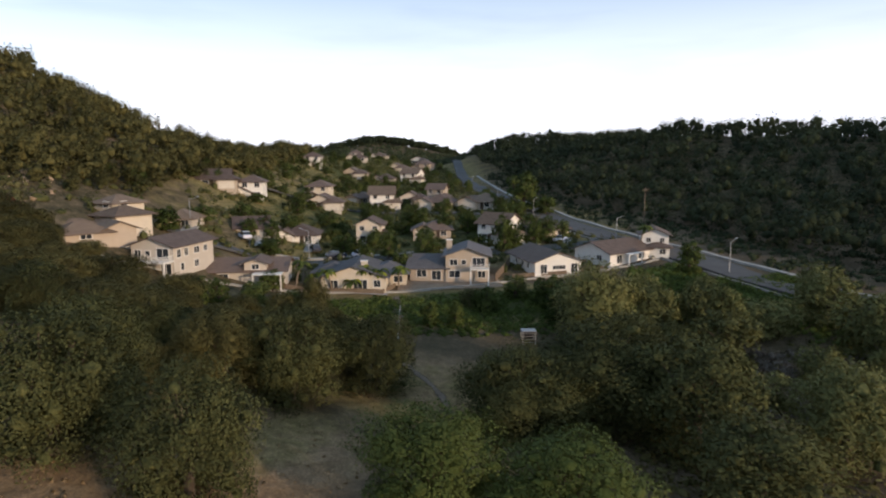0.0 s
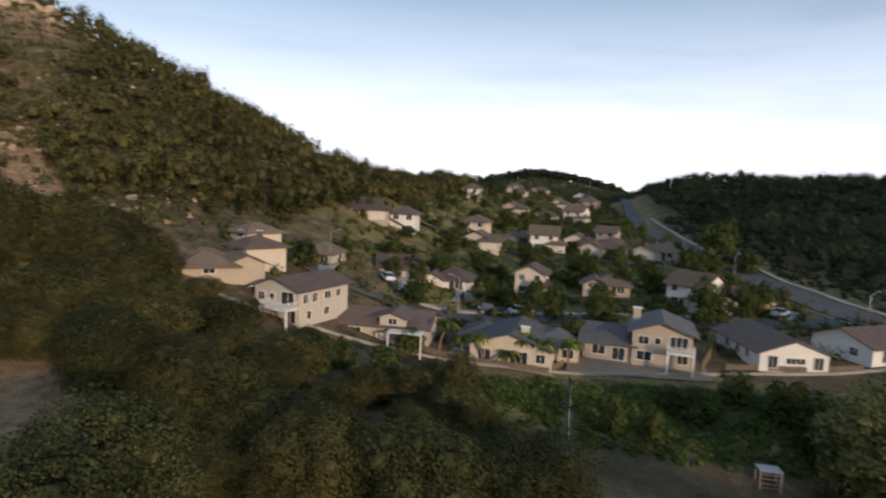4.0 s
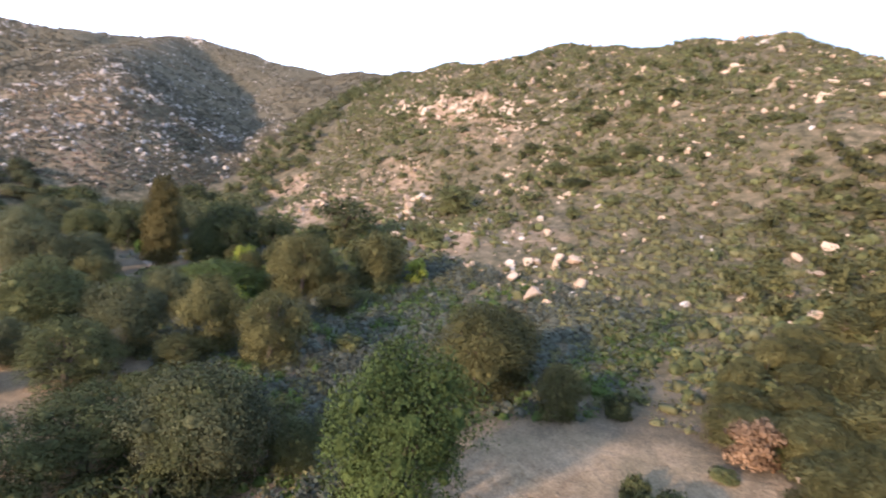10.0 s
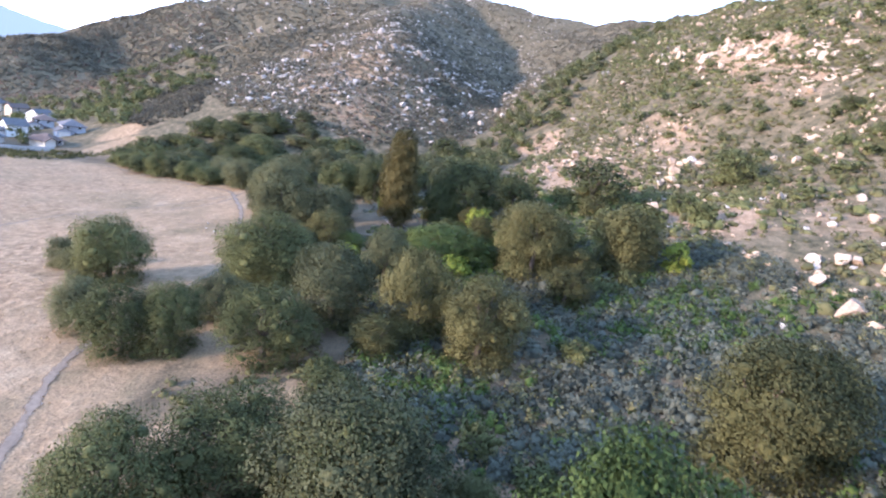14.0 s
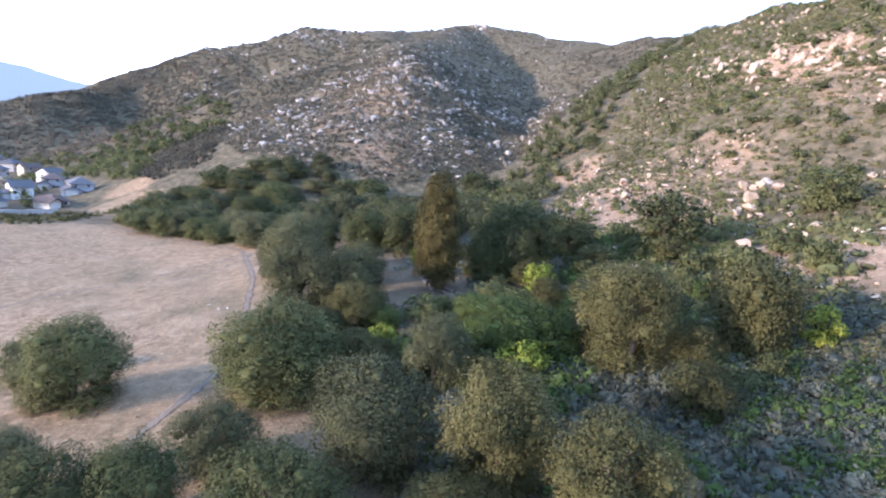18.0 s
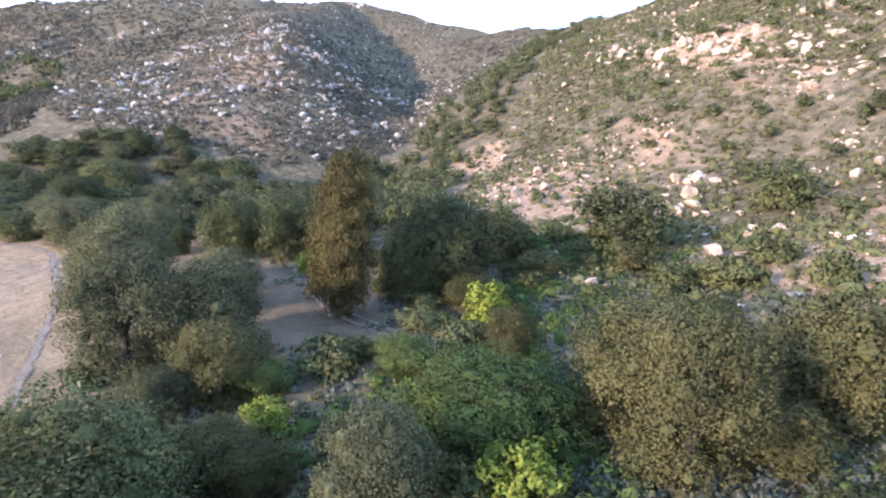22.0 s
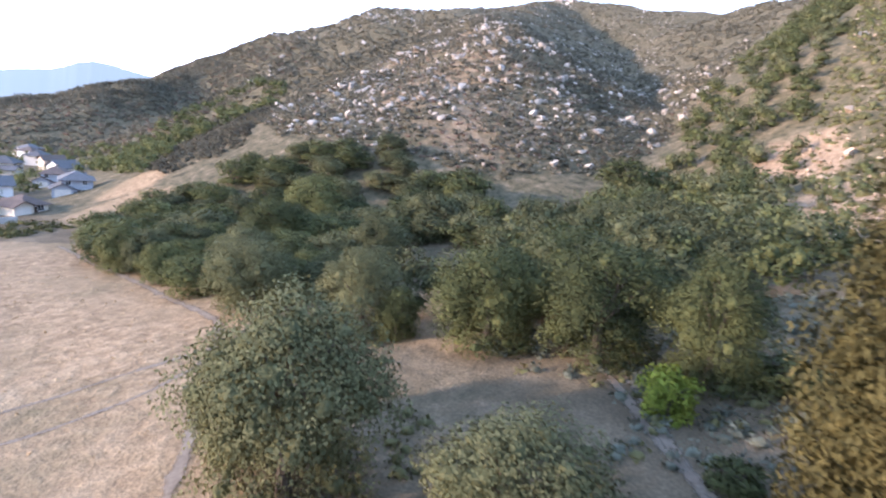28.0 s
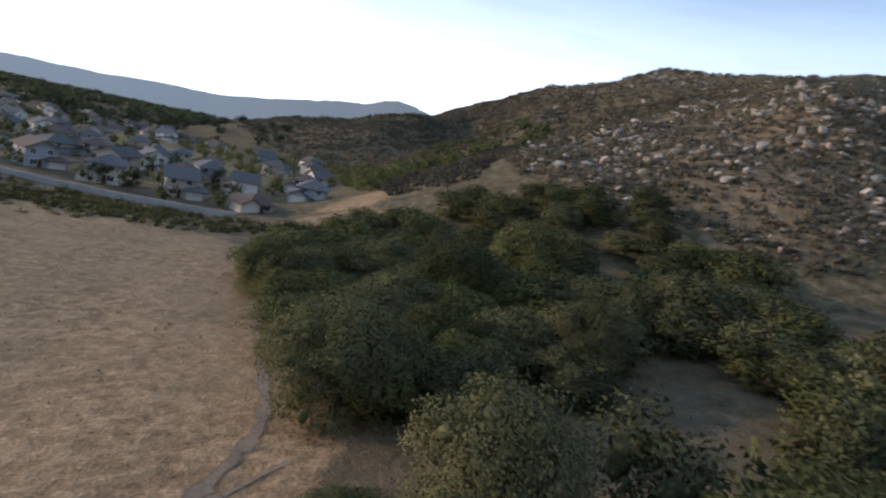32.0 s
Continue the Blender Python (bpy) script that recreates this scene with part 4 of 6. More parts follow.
def plain_house(x, y, rz, w, storeys, style, group="houses on the slope", turn=0, roof=None, size=1.0):
    """A tract house: a main block, a garage wing and a row of windows."""
    wall, words = STYLES[style % 5]
    h = 5.0 if storeys == 2 else 2.6
    d = w * 0.78
    blocks = [(0, 0, w * 0.66, d, h, ("hip", "x", "hip", "y")[turn % 4], 0.5), (w * 0.30 * (1 if turn % 2 else -1), -d * 0.22, w * 0.44, d * 0.8, 2.5, ("y", "hip")[turn % 2], 0.5)]
    side = -1 if turn % 2 else 1
    wins = [(0, "s", side * w * 0.16, 0.8, 1.5, 1.3, 1), (0, "e", 0, 0.8, 1.3, 1.2, 1), (0, "w", 0, 0.8, 1.3, 1.2, 1)]
    if storeys == 2:
        wins += [(0, "s", -w * 0.18, 3.4, 1.2, 1.2, 1), (0, "s", w * 0.16, 3.4, 1.2, 1.2, 1), (0, "e", 1.0, 3.4, 1.1, 1.2, 1), (0, "w", -1.0, 3.4, 1.1, 1.2, 1)]
    return house(("two-storey" if storeys == 2 else "single-storey") + " house with a " + words, pad(x, y, rz, size), blocks, wall, roof or (ROOF_GREY if wall == "grey" else (ROOF_BROWN, ROOF_TAN)[turn % 5 == 0]), wins,
                       garage=(1, "s", 0, min(4.4, w * 0.34)), door=(0, "s", side * w * 0.04), group=group)


for i, (x, y, rz, w, st, style) in enumerate([(-73, 115, 10, 9.5, 1, 1), (-65, 128, 25, 11, 1, 0), (-57, 137, 12, 12.5, 1, 2), (-43, 146, 5, 10, 2, 0), (-28, 153, 8, 12, 1, 3), (-12, 148, -30, 12, 2, 2), (-1, 154, -35, 13, 1, 0)]):
    plain_house(x, y, rz, w, st, style, turn=i, size=0.9)
for i, (x, y, rz, w, st, style) in enumerate([(-85, 152, 20, 11, 1, 3), (-77, 157, 15, 9, 2, 2), (-66, 181, 10, 12, 1, 1), (-70, 192, 5, 10, 2, 0), (-53, 206, 10, 12, 2, 2), (-61, 212, 0, 10, 1, 3), (-45, 218, 5, 11, 1, 1), (-33, 205, -8, 14, 1, 0), (-36, 222, -8, 9, 2, 3), (-18, 206, -15, 14, 1, 1)]):
    plain_house(x, y, rz, w, st, style, turn=i + 1)
for i, (x, y, rz, w, st, style) in enumerate([(-90, 246, 10, 10, 2, 2), (-78, 262, 5, 13, 1, 3), (-68, 285, 0, 12, 1, 1), (-58, 300, -10, 13, 2, 2), (-92, 330, 10, 13, 1, 1), (-76, 352, 0, 14, 1, 0), (-62, 372, -10, 14, 2, 3), (-120, 292, 30, 12, 2, 2), (-100, 420, 0, 15, 1, 0), (-78, 450, 0, 15, 1, 2), (-130, 470, 20, 15, 2, 1)]):
    plain_house(x, y, rz, w, st, style, turn=i + 2)

# roads, kerbs and walls
ROAD = [(62, 72), (46, 95), (37, 110), (28, 126), (16, 148), (5, 176), (-11, 221), (-32, 309), (-46, 420), (-57, 540)]
strip("road", ROAD, 8.6, ASPHALT, 0.25, "grey asphalt road climbing the valley", category="road", thick=0.5)
strip("kerb", [(x - 4.9, y - 2.3) for x, y in ROAD[:8]], 0.3, CONCRETE, 0.42, "pale concrete kerb along the road", category="kerb", thick=0.7)
strip("pavement", [(x + 5.5, y + 2.4) for x, y in ROAD[:8]], 1.2, CONCRETE, 0.38, "concrete pavement across the road", category="pavement", thick=0.6)
strip("road", [(-72, 108), (-58, 114), (-44, 121), (-28, 130), (-12, 134), (2, 139), (13, 146)], 6.5, ASPHALT, 0.18, "grey asphalt side street between the houses", category="road", thick=0.4)
strip("road", [(-95, 150), (-80, 166), (-60, 190), (-40, 196), (-14, 192), (0, 188)], 6.5, ASPHALT, 0.18, "grey asphalt upper street", category="road", thick=0.4)
strip("pavement", [(-56, 118), (-43, 125), (-28, 134), (-13, 138)], 1.4, CONCRETE, 0.30, "pale concrete pavement beside the street", category="pavement", thick=0.4)
for x, y, q in ((-62, 121, 40), (-53, 130, 30), (-6, 141, -30), (3, 147, -35), (-70, 109, 20)):
    c, s = math.cos(radians(q)), math.sin(radians(q))
    strip("driveway", [(x - 3 * s, y + 4 * c), (x + 3 * s, y - 4 * c)], 4.2, CONCRETE, 0.26, "pale concrete driveway", category="driveway", thick=0.4)
YARD_EDGE = [(-70, 84), (-64, 87), (-56, 93), (-47, 98), (-35, 99.5), (-29, 101), (-12, 108.5), (3, 113.5), (12, 120), (20, 127)]
strip("yard_edge", YARD_EDGE, 0.35, CONCRETE, 0.32, "pale concrete edge along the back yards", category="kerb", thick=0.8)
strip("yard", [(-29, 106), (-20, 107.2), (-11.5, 110)], 7.0, YARD, 0.16, "bare trodden back yard", category="yard")
strip("patio", [(-44, 101), (-36, 101.2), (-30, 102.5)], 5.0, CONCRETE, 0.16, "paved garden terrace with planting", category="patio")
strip("slope_path", [(-27.6, 100), (-26.4, 93), (-25.2, 84), (-24.6, 78)], 2.4, PATH_DIRT, 0.10, "worn dirt path down the bank", wobble=0.3)
strip("trail", [(-24, 78), (-16, 72), (-15.5, 66), (-15, 58), (-12, 50)], 1.1, PATH_DIRT, 0.05, "narrow pale foot trail in the grass", wobble=0.4)
strip("trail", [(-12, 74), (-2, 76), (10, 73)], 3.0, PATH_DIRT, 0.05, "pale trodden ground by the creek", wobble=0.4)
strip("foot_track", [(-112, 132), (-100, 140), (-94, 160), (-90, 185)], 3.0, PATH_DIRT, 0.25, "bare dirt track at the foot of the wood", wobble=0.3)
strip("meadow_track", [(x, y) for x, y in FIELD_EDGE[1:9]], 1.0, PATH_DIRT, 0.05, "pale dirt track along the edge of the meadow", wobble=0.5, step=0.8)
for off in (-0.9, 0.9):
    strip("wheel_rut", [(-123 + off, -8 + off * 0.3), (-128 + off, -14), (-131 + off, -24), (-136 + off, -30 + off), (-146, -34 + off), (-154, -46 + off)], 0.9, PATH_DIRT, 0.05, "bare wheel rut through the clearing", wobble=0.3)
strip("field_rut", [(-118, -62), (-126, -58), (-134, -62), (-139, -66)], 0.5, PATH_DIRT, 0.03, "dark worn line across the meadow", wobble=0.5)
strip("field_rut", [(-70, -60), (-100, -70), (-124, -66), (-136, -64)], 0.5, PATH_DIRT, 0.03, "dark worn line across the meadow", wobble=0.5)

# the lower town to the south
TOWN_EDGE = [(-152, -163), (-118, -182), (-80, -200), (-30, -222), (60, -260)]
strip("town_wall", TOWN_EDGE, 0.4, CONCRETE, 1.3, "low pale wall along the town's edge", category="wall", thick=2.2)
for row in range(6):
    for i in range(10):
        x = -158 + i * 14.5 + row * 2 - (4 if row % 2 else 0)
        y = -180 - i * 8.2 - row * 23 + random.uniform(-2, 2)
        plain_house(x, y, 180 + random.uniform(-30, 30) + (150 if row % 2 else 0), random.uniform(9.5, 12), 2 if (i + row) % 5 else 1, (i * 3 + row * 2) % 5, "houses of the lower town", i + row, ROOF_GREY if (i + 2 * row) % 3 else ROOF_BROWN, 0.9)
plain_house(-176, -196, 160, 12, 2, 4, "houses of the lower town", 2, ROOF_GREY, 0.9)

for row in range(4):
    for i in range(9):
        plain_house(-176 + i * 24 + row * 6, -392 - i * 9 - row * 42 + random.uniform(-6, 6), random.uniform(0, 360), random.uniform(11, 15), 2, (i * 2 + row * 3) % 5, "houses of the lower town", i + row, ROOF_GREY if (i + row) % 2 else ROOF_BROWN, 0.8)
for i, (x, y) in enumerate(((-182, -226), (-194, -252), (-186, -284), (-206, -296), (-212, -328), (-194, -344), (-220, -362), (-202, -390), (-232, -398))):
    plain_house(x, y, 150 + 40 * i, 11 + i % 3, 2, (i * 3 + 4) % 5, "houses of the lower town", i, ROOF_GREY if i % 3 else ROOF_BROWN, 0.9)

# ---------------------------------------------------------------- trees and shrubs
KINDS = {}
# clearings that stay free of trees: by the dry meadow under the hill, and round the eucalyptus
OPEN_GROUND = [[(-77.5, 38.6), (-81.7, 45.9), (-79.5, 51), (-75.5, 57.5), (-62.5, 58.3), (-54, 55.5), (-51.5, 52), (-57, 43), (-64, 37)],
               [(-134, -50), (-142, -47), (-143, -36), (-137, -31), (-134, -38)], [(-149, -62), (-158, -67), (-167, -75), (-176, -71), (-172, -63), (-158, -55), (-150, -56)], [(-193, -72), (-204, -77), (-204, -83), (-194, -79)],
               [(-119, -18), (-126, -14), (-134, -28), (-140, -40), (-133, -34), (-123, -24)]]


def inside(poly, x, y):
    hit = np.zeros(len(x), bool)
    for (x0, y0), (x1, y1) in zip(poly, poly[1:] + poly[:1]):
        cross = ((y0 > y) != (y1 > y)) & (x < (x1 - x0) * (y - y0) / ((y1 - y0) or 1e-9) + x0)
        hit ^= cross
    return hit




def tree_kind(key, count, build):
    KINDS[key] = [build(i) for i in range(count)]
    for ob in KINDS[key]:
        ob["spare"] = 1


def plant(key, rows, r0, h0, start=0, grow=1.16, rise=1.1):
    """Puts trees (x, y, crown radius, height) of one kind on the ground, each turned and stretched its own way."""
    stock = KINDS[key]
    for i, (x, y, r, h) in enumerate(rows):
        if any(inside(o, np.array([x]), np.array([y]))[0] for o in OPEN_GROUND) and key.split("_")[0] not in ("bush", "lime", "red"):
            continue
        r, h = r * grow, h * rise
        if x < -38 and y > 48:  # the wood below the houses is young and low
            r, h = r * 0.92, h * 0.68
        elif x < -134 and y < -50:  # so are the oaks of the lower grove
            r, h = r * 0.84, h * 0.78
        base = stock[(i * 7 + start) % len(stock)]
        m = pose(x, y, ground_z(x, y) - 0.1, 0, 0, (i * 137.5 + start * 50) % 360) @ Matrix.Diagonal((r / r0, r / r0 * (0.9 + 0.2 * ((i * 5) % 3) / 2), h / h0, 1))
        if base.get("spare"):
            del base["spare"]
            base.matrix_basis = m
        else:
            t = copy_thing(base, m)
            t.matrix_basis = m


def oak_like(name, label, group, leaf, lobes=22, leaves=4600, size=0.40, wide=4.0, tall=8.0, base=0.7, **more):
    return lambda i: make_tree(name, label, "tree", group, lobes_round(lobes, wide, tall, base), tall, 0.28, leaves, size, leaf, **more)


def both(key, count, name, label, group, leaf, **more):
    """A close-up and two lighter builds of the same kind of tree."""
    tree_kind(key, count, oak_like(name, label, group, leaf, lobes=30, leaves=40000, size=0.11, **more))
    tree_kind(key + "_mid", count, oak_like(name, label, group, leaf, lobes=26, leaves=17000, size=0.17, **more))
    tree_kind(key + "_far", count, oak_like(name, label, group, leaf, lobes=18, leaves=4600, size=0.30, **more))


both("oak", 4, "oak_tree", "dark green live oak with a dense domed crown", "oaks in the valley", OAK, base=0.2)
both("grey", 3, "oak_tree", "grey-green scrub oak with a soft rounded crown", "grey oaks in the valley", GREY_OAK, base=0.2)
both("olive", 3, "tree", "olive-brown tree with a loose feathery crown", "olive-brown trees", OLIVE, base=0.3)
both("bright", 2, "tree", "bright green leafy tree with a full crown", "bright green trees", BRIGHT, base=0.2)
tree_kind("lime", 2, oak_like("shrub", "yellow-green flowering shrub among dry grass", "yellow-green shrubs", LIME, lobes=12, leaves=3200, size=0.2, wide=2.0, tall=3.6, base=0.1))
tree_kind("bush", 4, oak_like("shrub", "low dark green bush on dry grass", "low bushes", OAK, lobes=12, leaves=2800, size=0.19, wide=2.0, tall=2.4, base=0.1))
both("willow", 2, "tree", "pale yellow-green willow with a soft crown", "willows by the creek", WILLOW, base=0.4)
tree_kind("slope_tree", 3, oak_like("tree", "young green tree on the bank", "young trees by the houses", BRIGHT, lobes=12, leaves=2300, size=0.25, wide=2.0, tall=5.0, base=0.5))
tree_kind("red", 1, oak_like("shrub", "rust-orange shrub with dead dry leaves", "", RED_LEAF, lobes=12, leaves=4000, size=0.2, wide=2.0, tall=4.0, base=0.2))
NEAR_LINE = [(-20, 52), (-40, 48), (-66, 22), (-96, -10), (-122, -32), (-62, 40), (-12, 22), (-30, 40), (-50, 32), (-80, 5), (-110, -24), (-135, -45), (-150, -60), (-150, -84)]


def near_walk(x, y, reach):
    return any(math.hypot(x - a, y - b) < reach for a, b in NEAR_LINE)


def plant_all(key, rows, r0, h0, start=0):
    """Close-up builds near the middle of the valley, lighter ones further off."""
    near = [r for r in rows if near_walk(r[0], r[1], 27)]
    mid = [r for r in rows if r not in near and near_walk(r[0], r[1], 44)]
    plant(key, near, r0, h0, start)
    plant(key + "_mid", mid, r0, h0, start)
    plant(key + "_far", [r for r in rows if r not in near and r not in mid], r0, h0, start)


plant_all("oak", [(-43.2, 46.7, 4.6, 9.2), (-46.3, 61.4, 4.3, 7.9), (-31.2, 60.3, 4.7, 9.2), (-24.4, 68.3, 4.6, 8.4), (-57.6, 59.1, 3.3, 8.5), (-8.4, 62.4, 5.6, 8.2), (1, 67.3, 7.6, 10.6), (-46.3, 56.6, 2.6, 4.8), (-29.5, 72.5, 2.8, 5.6), (-16, 97, 1.5, 3), (-30.5, 39.1, 4.6, 9.5), (-41.3, 40.4, 4.8, 9.6), (8.5, 60.9, 6, 10.4), (-5.8, 65, 7.2, 7.2), (9.6, 48.9, 4.8, 6.9), (-67.3, 19.2, 3.3, 7.3), (-70.3, 24.5, 1.6, 3.6), (-73.7, 13, 2.5, 4.9), (-86.3, -29.6, 4.4, 7.3), (-74.9, -10, 2.8, 5.8)], 4.0, 8, 0)
plant_all("oak", [(-77.6, -7.5, 2.9, 5.9), (-80.4, 0.4, 3.3, 5.9), (-95.3, -14.7, 5, 7.9), (-61.8, 9.3, 3.4, 6.4), (-67.3, 11.8, 3.5, 6), (-141, -13.9, 5.5, 10.3), (-159.8, 3.2, 5.9, 8.2), (-136.2, -16.2, 2.9, 7.2), (-179.2, 24.6, 4.3, 6.5), (-96.7, -16.1, 5.1, 5.4), (-156.3, -11.6, 4.4, 6.5), (-145.4, -45.5, 4.1, 7.4), (-147.0, -37.5, 4.4, 7.6), (-146.3, -30.1, 2.6, 7.5), (-143.2, -52.6, 2.2, 5.4), (-152.2, -48.4, 3.4, 5.5), (-157.6, -45, 3.9, 6.2), (-139.3, -59.3, 2.2, 2.3), (-145.7, -103.7, 4, 7.5), (-162.5, -93.7, 5.1, 9.7)], 4.0, 8, 1)
plant_all("oak", [(-180.6, -106.3, 6.3, 11.8), (-232.3, -69.4, 6.5, 10.4), (-208.2, -92.9, 5.4, 9)], 4.0, 8, 2)
plant_all("olive", [(-37.9, 59.2, 4.3, 8.1), (-53.6, 61.2, 4.4, 7.3), (-51, 70.8, 3.2, 6.3), (-61.1, 77.5, 3.9, 6.5), (-73.3, 75.8, 3.6, 5.8), (-35.2, 79, 2.8, 5.6), (-76, 51.2, 3, 6.1), (-76.8, 41.6, 2.1, 4.9), (-84.4, 36.2, 4, 8), (-80.5, 45.8, 1.5, 3.6), (-74.9, 60.1, 2.8, 5.2), (-74.7, 65, 3.8, 7.2), (-70.1, 66.7, 3.3, 6.5), (-64.7, 66.2, 3.3, 6.6), (-61.7, 67.7, 3.6, 7.2), (-71.3, 75.1, 3.2, 5.5), (-79, 71.6, 3.1, 4.7), (-76, 75.5, 2.7, 4.5), (-60.1, 53.7, 3.9, 6.5), (-59.9, 61, 3.8, 6.7)], 4.0, 8, 0)
plant_all("olive", [(-49.8, 61.5, 4.6, 8.3), (-50.5, 69.5, 2.8, 5.1), (-49.4, 54.3, 2.9, 5.1), (-69.3, 58.8, 3.2, 5.3), (-45.1, 65.6, 3.7, 6.1), (-70.9, 64.8, 3.2, 5.2), (-67.8, 73.6, 3.6, 5.5), (-79.1, 55.9, 2.6, 4), (-73.4, 72.5, 3.2, 7), (-79.2, 50.3, 3, 5.4), (-56.9, 40.7, 3.7, 5.7), (-71.8, 55.5, 2.4, 4.2), (-80.8, 43, 1.8, 4.6), (-91.2, 8, 3.2, 8), (-89.2, 15.3, 3.4, 6.8), (-115.8, 8.3, 4.2, 8), (-120, 18.9, 3.8, 8), (-88.1, 37.3, 3.7, 7.3), (-85.7, 7.8, 2.3, 3.3), (-111.8, -19.6, 2.9, 5.5)], 4.0, 8, 1)
plant_all("olive", [(-111.4, 10.4, 3.6, 8.9), (-119.3, 19.1, 2.8, 7.1), (-102.9, -13.3, 2.3, 3.6)], 4.0, 8, 2)
plant("slope_tree", [(-51.8, 80.8, 1.7, 6), (-51.1, 84.8, 1.6, 4.9), (-46.9, 87.2, 2.5, 5.7), (-47.9, 96.6, 2, 4.8), (-42.2, 90.6, 2.2, 3.7), (-21.2, 89.2, 1.2, 3.6), (-17.5, 90.7, 1.3, 3.4), (-8.5, 101.7, 2, 3.5), (-3.5, 99.2, 2.6, 4.5), (-10.9, 134.3, 2.1, 7.6), (-5.8, 194.7, 5, 11.3), (23.4, 117.3, 2.4, 5.6), (0.9, 190.8, 3.1, 5.5), (-63.6, 123.6, 1.9, 5.1), (5.6, 89.9, 2.9, 5.9), (-47.8, 134.1, 1.9, 4.6), (-28.7, 137.5, 2.3, 4.6), (-29.1, 111.7, 1.8, 4.5), (-13, 96, 2.2, 3.7), (-1.4, 93.7, 2.4, 5.6)], 2.0, 5, 0)
plant_all("willow", [(2, 87.1, 5.4, 10.8), (12.6, 91.2, 2, 6.5), (20.1, 90.9, 2.9, 7), (21.8, 102.9, 2.2, 3.7), (10.7, 99.8, 3.3, 4.4), (20.6, 58.5, 4.3, 9.2), (25.2, 90.2, 2.8, 4.8), (36.5, 83.7, 4, 8)], 4.0, 8, 0)
plant_all("bright", [(-14.8, 42.1, 4.9, 7.9), (-5.5, 42, 5, 6.9), (-63.8, 32.5, 3.9, 10.6), (-111.7, -0.3, 5.2, 5.1), (-133.6, -30.2, 2.1, 4.2), (-119, -8.8, 2.2, 3), (-112.8, -17.1, 2.2, 2.7), (-134.4, 12.8, 1.6, 3.2)], 4.0, 8, 0)
plant("red", [(-75.5, 56.2, 2.2, 4.7)], 2.0, 4, 0)
plant("bush", [(-65.7, 48, 2.3, 2.9), (-69.5, 46.9, 0.9, 2), (-82.2, 48.1, 1.3, 3.3), (-64.8, 17.7, 2.7, 2.7), (-80, 64.1, 1.6, 2.6), (-72.9, 53.6, 1.1, 1.3), (-64, 14.7, 1.8, 2.5), (-77.9, 21.1, 1.2, 1.9), (-76.6, 25.6, 1.4, 1.4), (-80.1, 6.7, 1.4, 1.9), (-94, 22.2, 1.5, 2), (-117.3, -14.1, 2.3, 3.1), (-128.8, -10.8, 2.9, 1.7), (-110.4, -30.3, 1.5, 1.5), (-115.2, 5.1, 1.4, 2), (-146.3, 10, 2.3, 3.2), (-146.6, 15.1, 2.8, 3.8), (-113.8, 15.8, 2.1, 2.1), (-144.5, 24.1, 2.3, 3.5), (-153.9, 19.8, 2.7, 3.4)], 2.0, 2.4, 0)
plant("bush", [(-136.4, -26.2, 1.4, 1.5)], 2.0, 2.4, 1)
plant_all("grey", [(-84.6, -31.2, 2.6, 4.4), (-75.8, -17.5, 2.2, 4.7), (-84.9, -9.7, 2.7, 4.3), (-89.4, -0.2, 4.2, 7.3), (-86.6, -39.9, 1.7, 3.9), (-67.8, 19.4, 3.9, 7.4), (-70.8, 24, 1.5, 3.3), (-113.1, -29.4, 4.5, 9.1), (-116, -25.1, 3.8, 7.7), (-127.1, -31.9, 3.5, 5.7), (-107.5, -20.9, 2, 3.6), (-102.5, -3.6, 2.7, 6.1), (-124.9, -42.8, 4.3, 9.2), (-126.3, -48.5, 2.6, 6.1), (-142.8, -56.2, 3.8, 8.4), (-142.6, -70.7, 4.7, 8.1), (-160.8, -71.8, 3.5, 7.6), (-182.2, -81.1, 4.6, 8), (-197, -76.3, 4.6, 8.6), (-180.3, -60.4, 4, 7)], 4.0, 8, 0)
plant_all("grey", [(-172.8, -52.4, 3.4, 6)], 4.0, 8, 1)
plant("lime", [(-106.9, 2.6, 2.3, 3.5), (-130.9, -6.1, 1.9, 4), (-108.6, -13.3, 1.4, 2.4), (-123.6, 24.4, 1.8, 3.6), (-141.5, -30.9, 1.4, 2.8)], 2.0, 3.6, 0)

# the tall eucalyptus
_lobes = [(x - 0.9, y, z, a, b, c) for x, y, z, a, b, c in lobes_tall(36, 3.5, 15.9, 1.4)] + [(x + 1.5, y + 0.4, z, a, b, c) for x, y, z, a, b, c in lobes_tall(30, 3.0, 14.2, 1.4)]
_euc = make_tree("eucalyptus_tree", "tall olive-gold eucalyptus with two ragged tops", "tree", "", _lobes, 15, 0.36, 80000, 0.135, EUC, bark=PALE_BARK, droop=0.6, core=0.34, shell=0.6)
_euc.matrix_basis = pose(-129.4, -20.7, ground_z(-129.4, -20.7) - 0.2, 0, 0, 40)


def spread(poly, count, gap, seed, keep=None):
    """Random places in an outline, no two nearer than gap."""
    r = np.random.default_rng(seed)
    p = np.array(poly, float)
    c = r.uniform(p.min(0), p.max(0), (count * 14, 2))
    c = c[inside(poly, c[:, 0], c[:, 1])]
    cells, out = {}, []
    for x, y in c.tolist():
        i, j = int(x // gap), int(y // gap)
        near = (q for a in (i - 1, i, i + 1) for b in (j - 1, j, j + 1) for q in cells.get((a, b), ()))
        if all((x - a) ** 2 + (y - b) ** 2 > gap * gap for a, b in near) and (keep is None or keep(x, y)):
            cells.setdefault((i, j), []).append((x, y))
            out.append((x, y))
            if len(out) == count:
                break
    return out


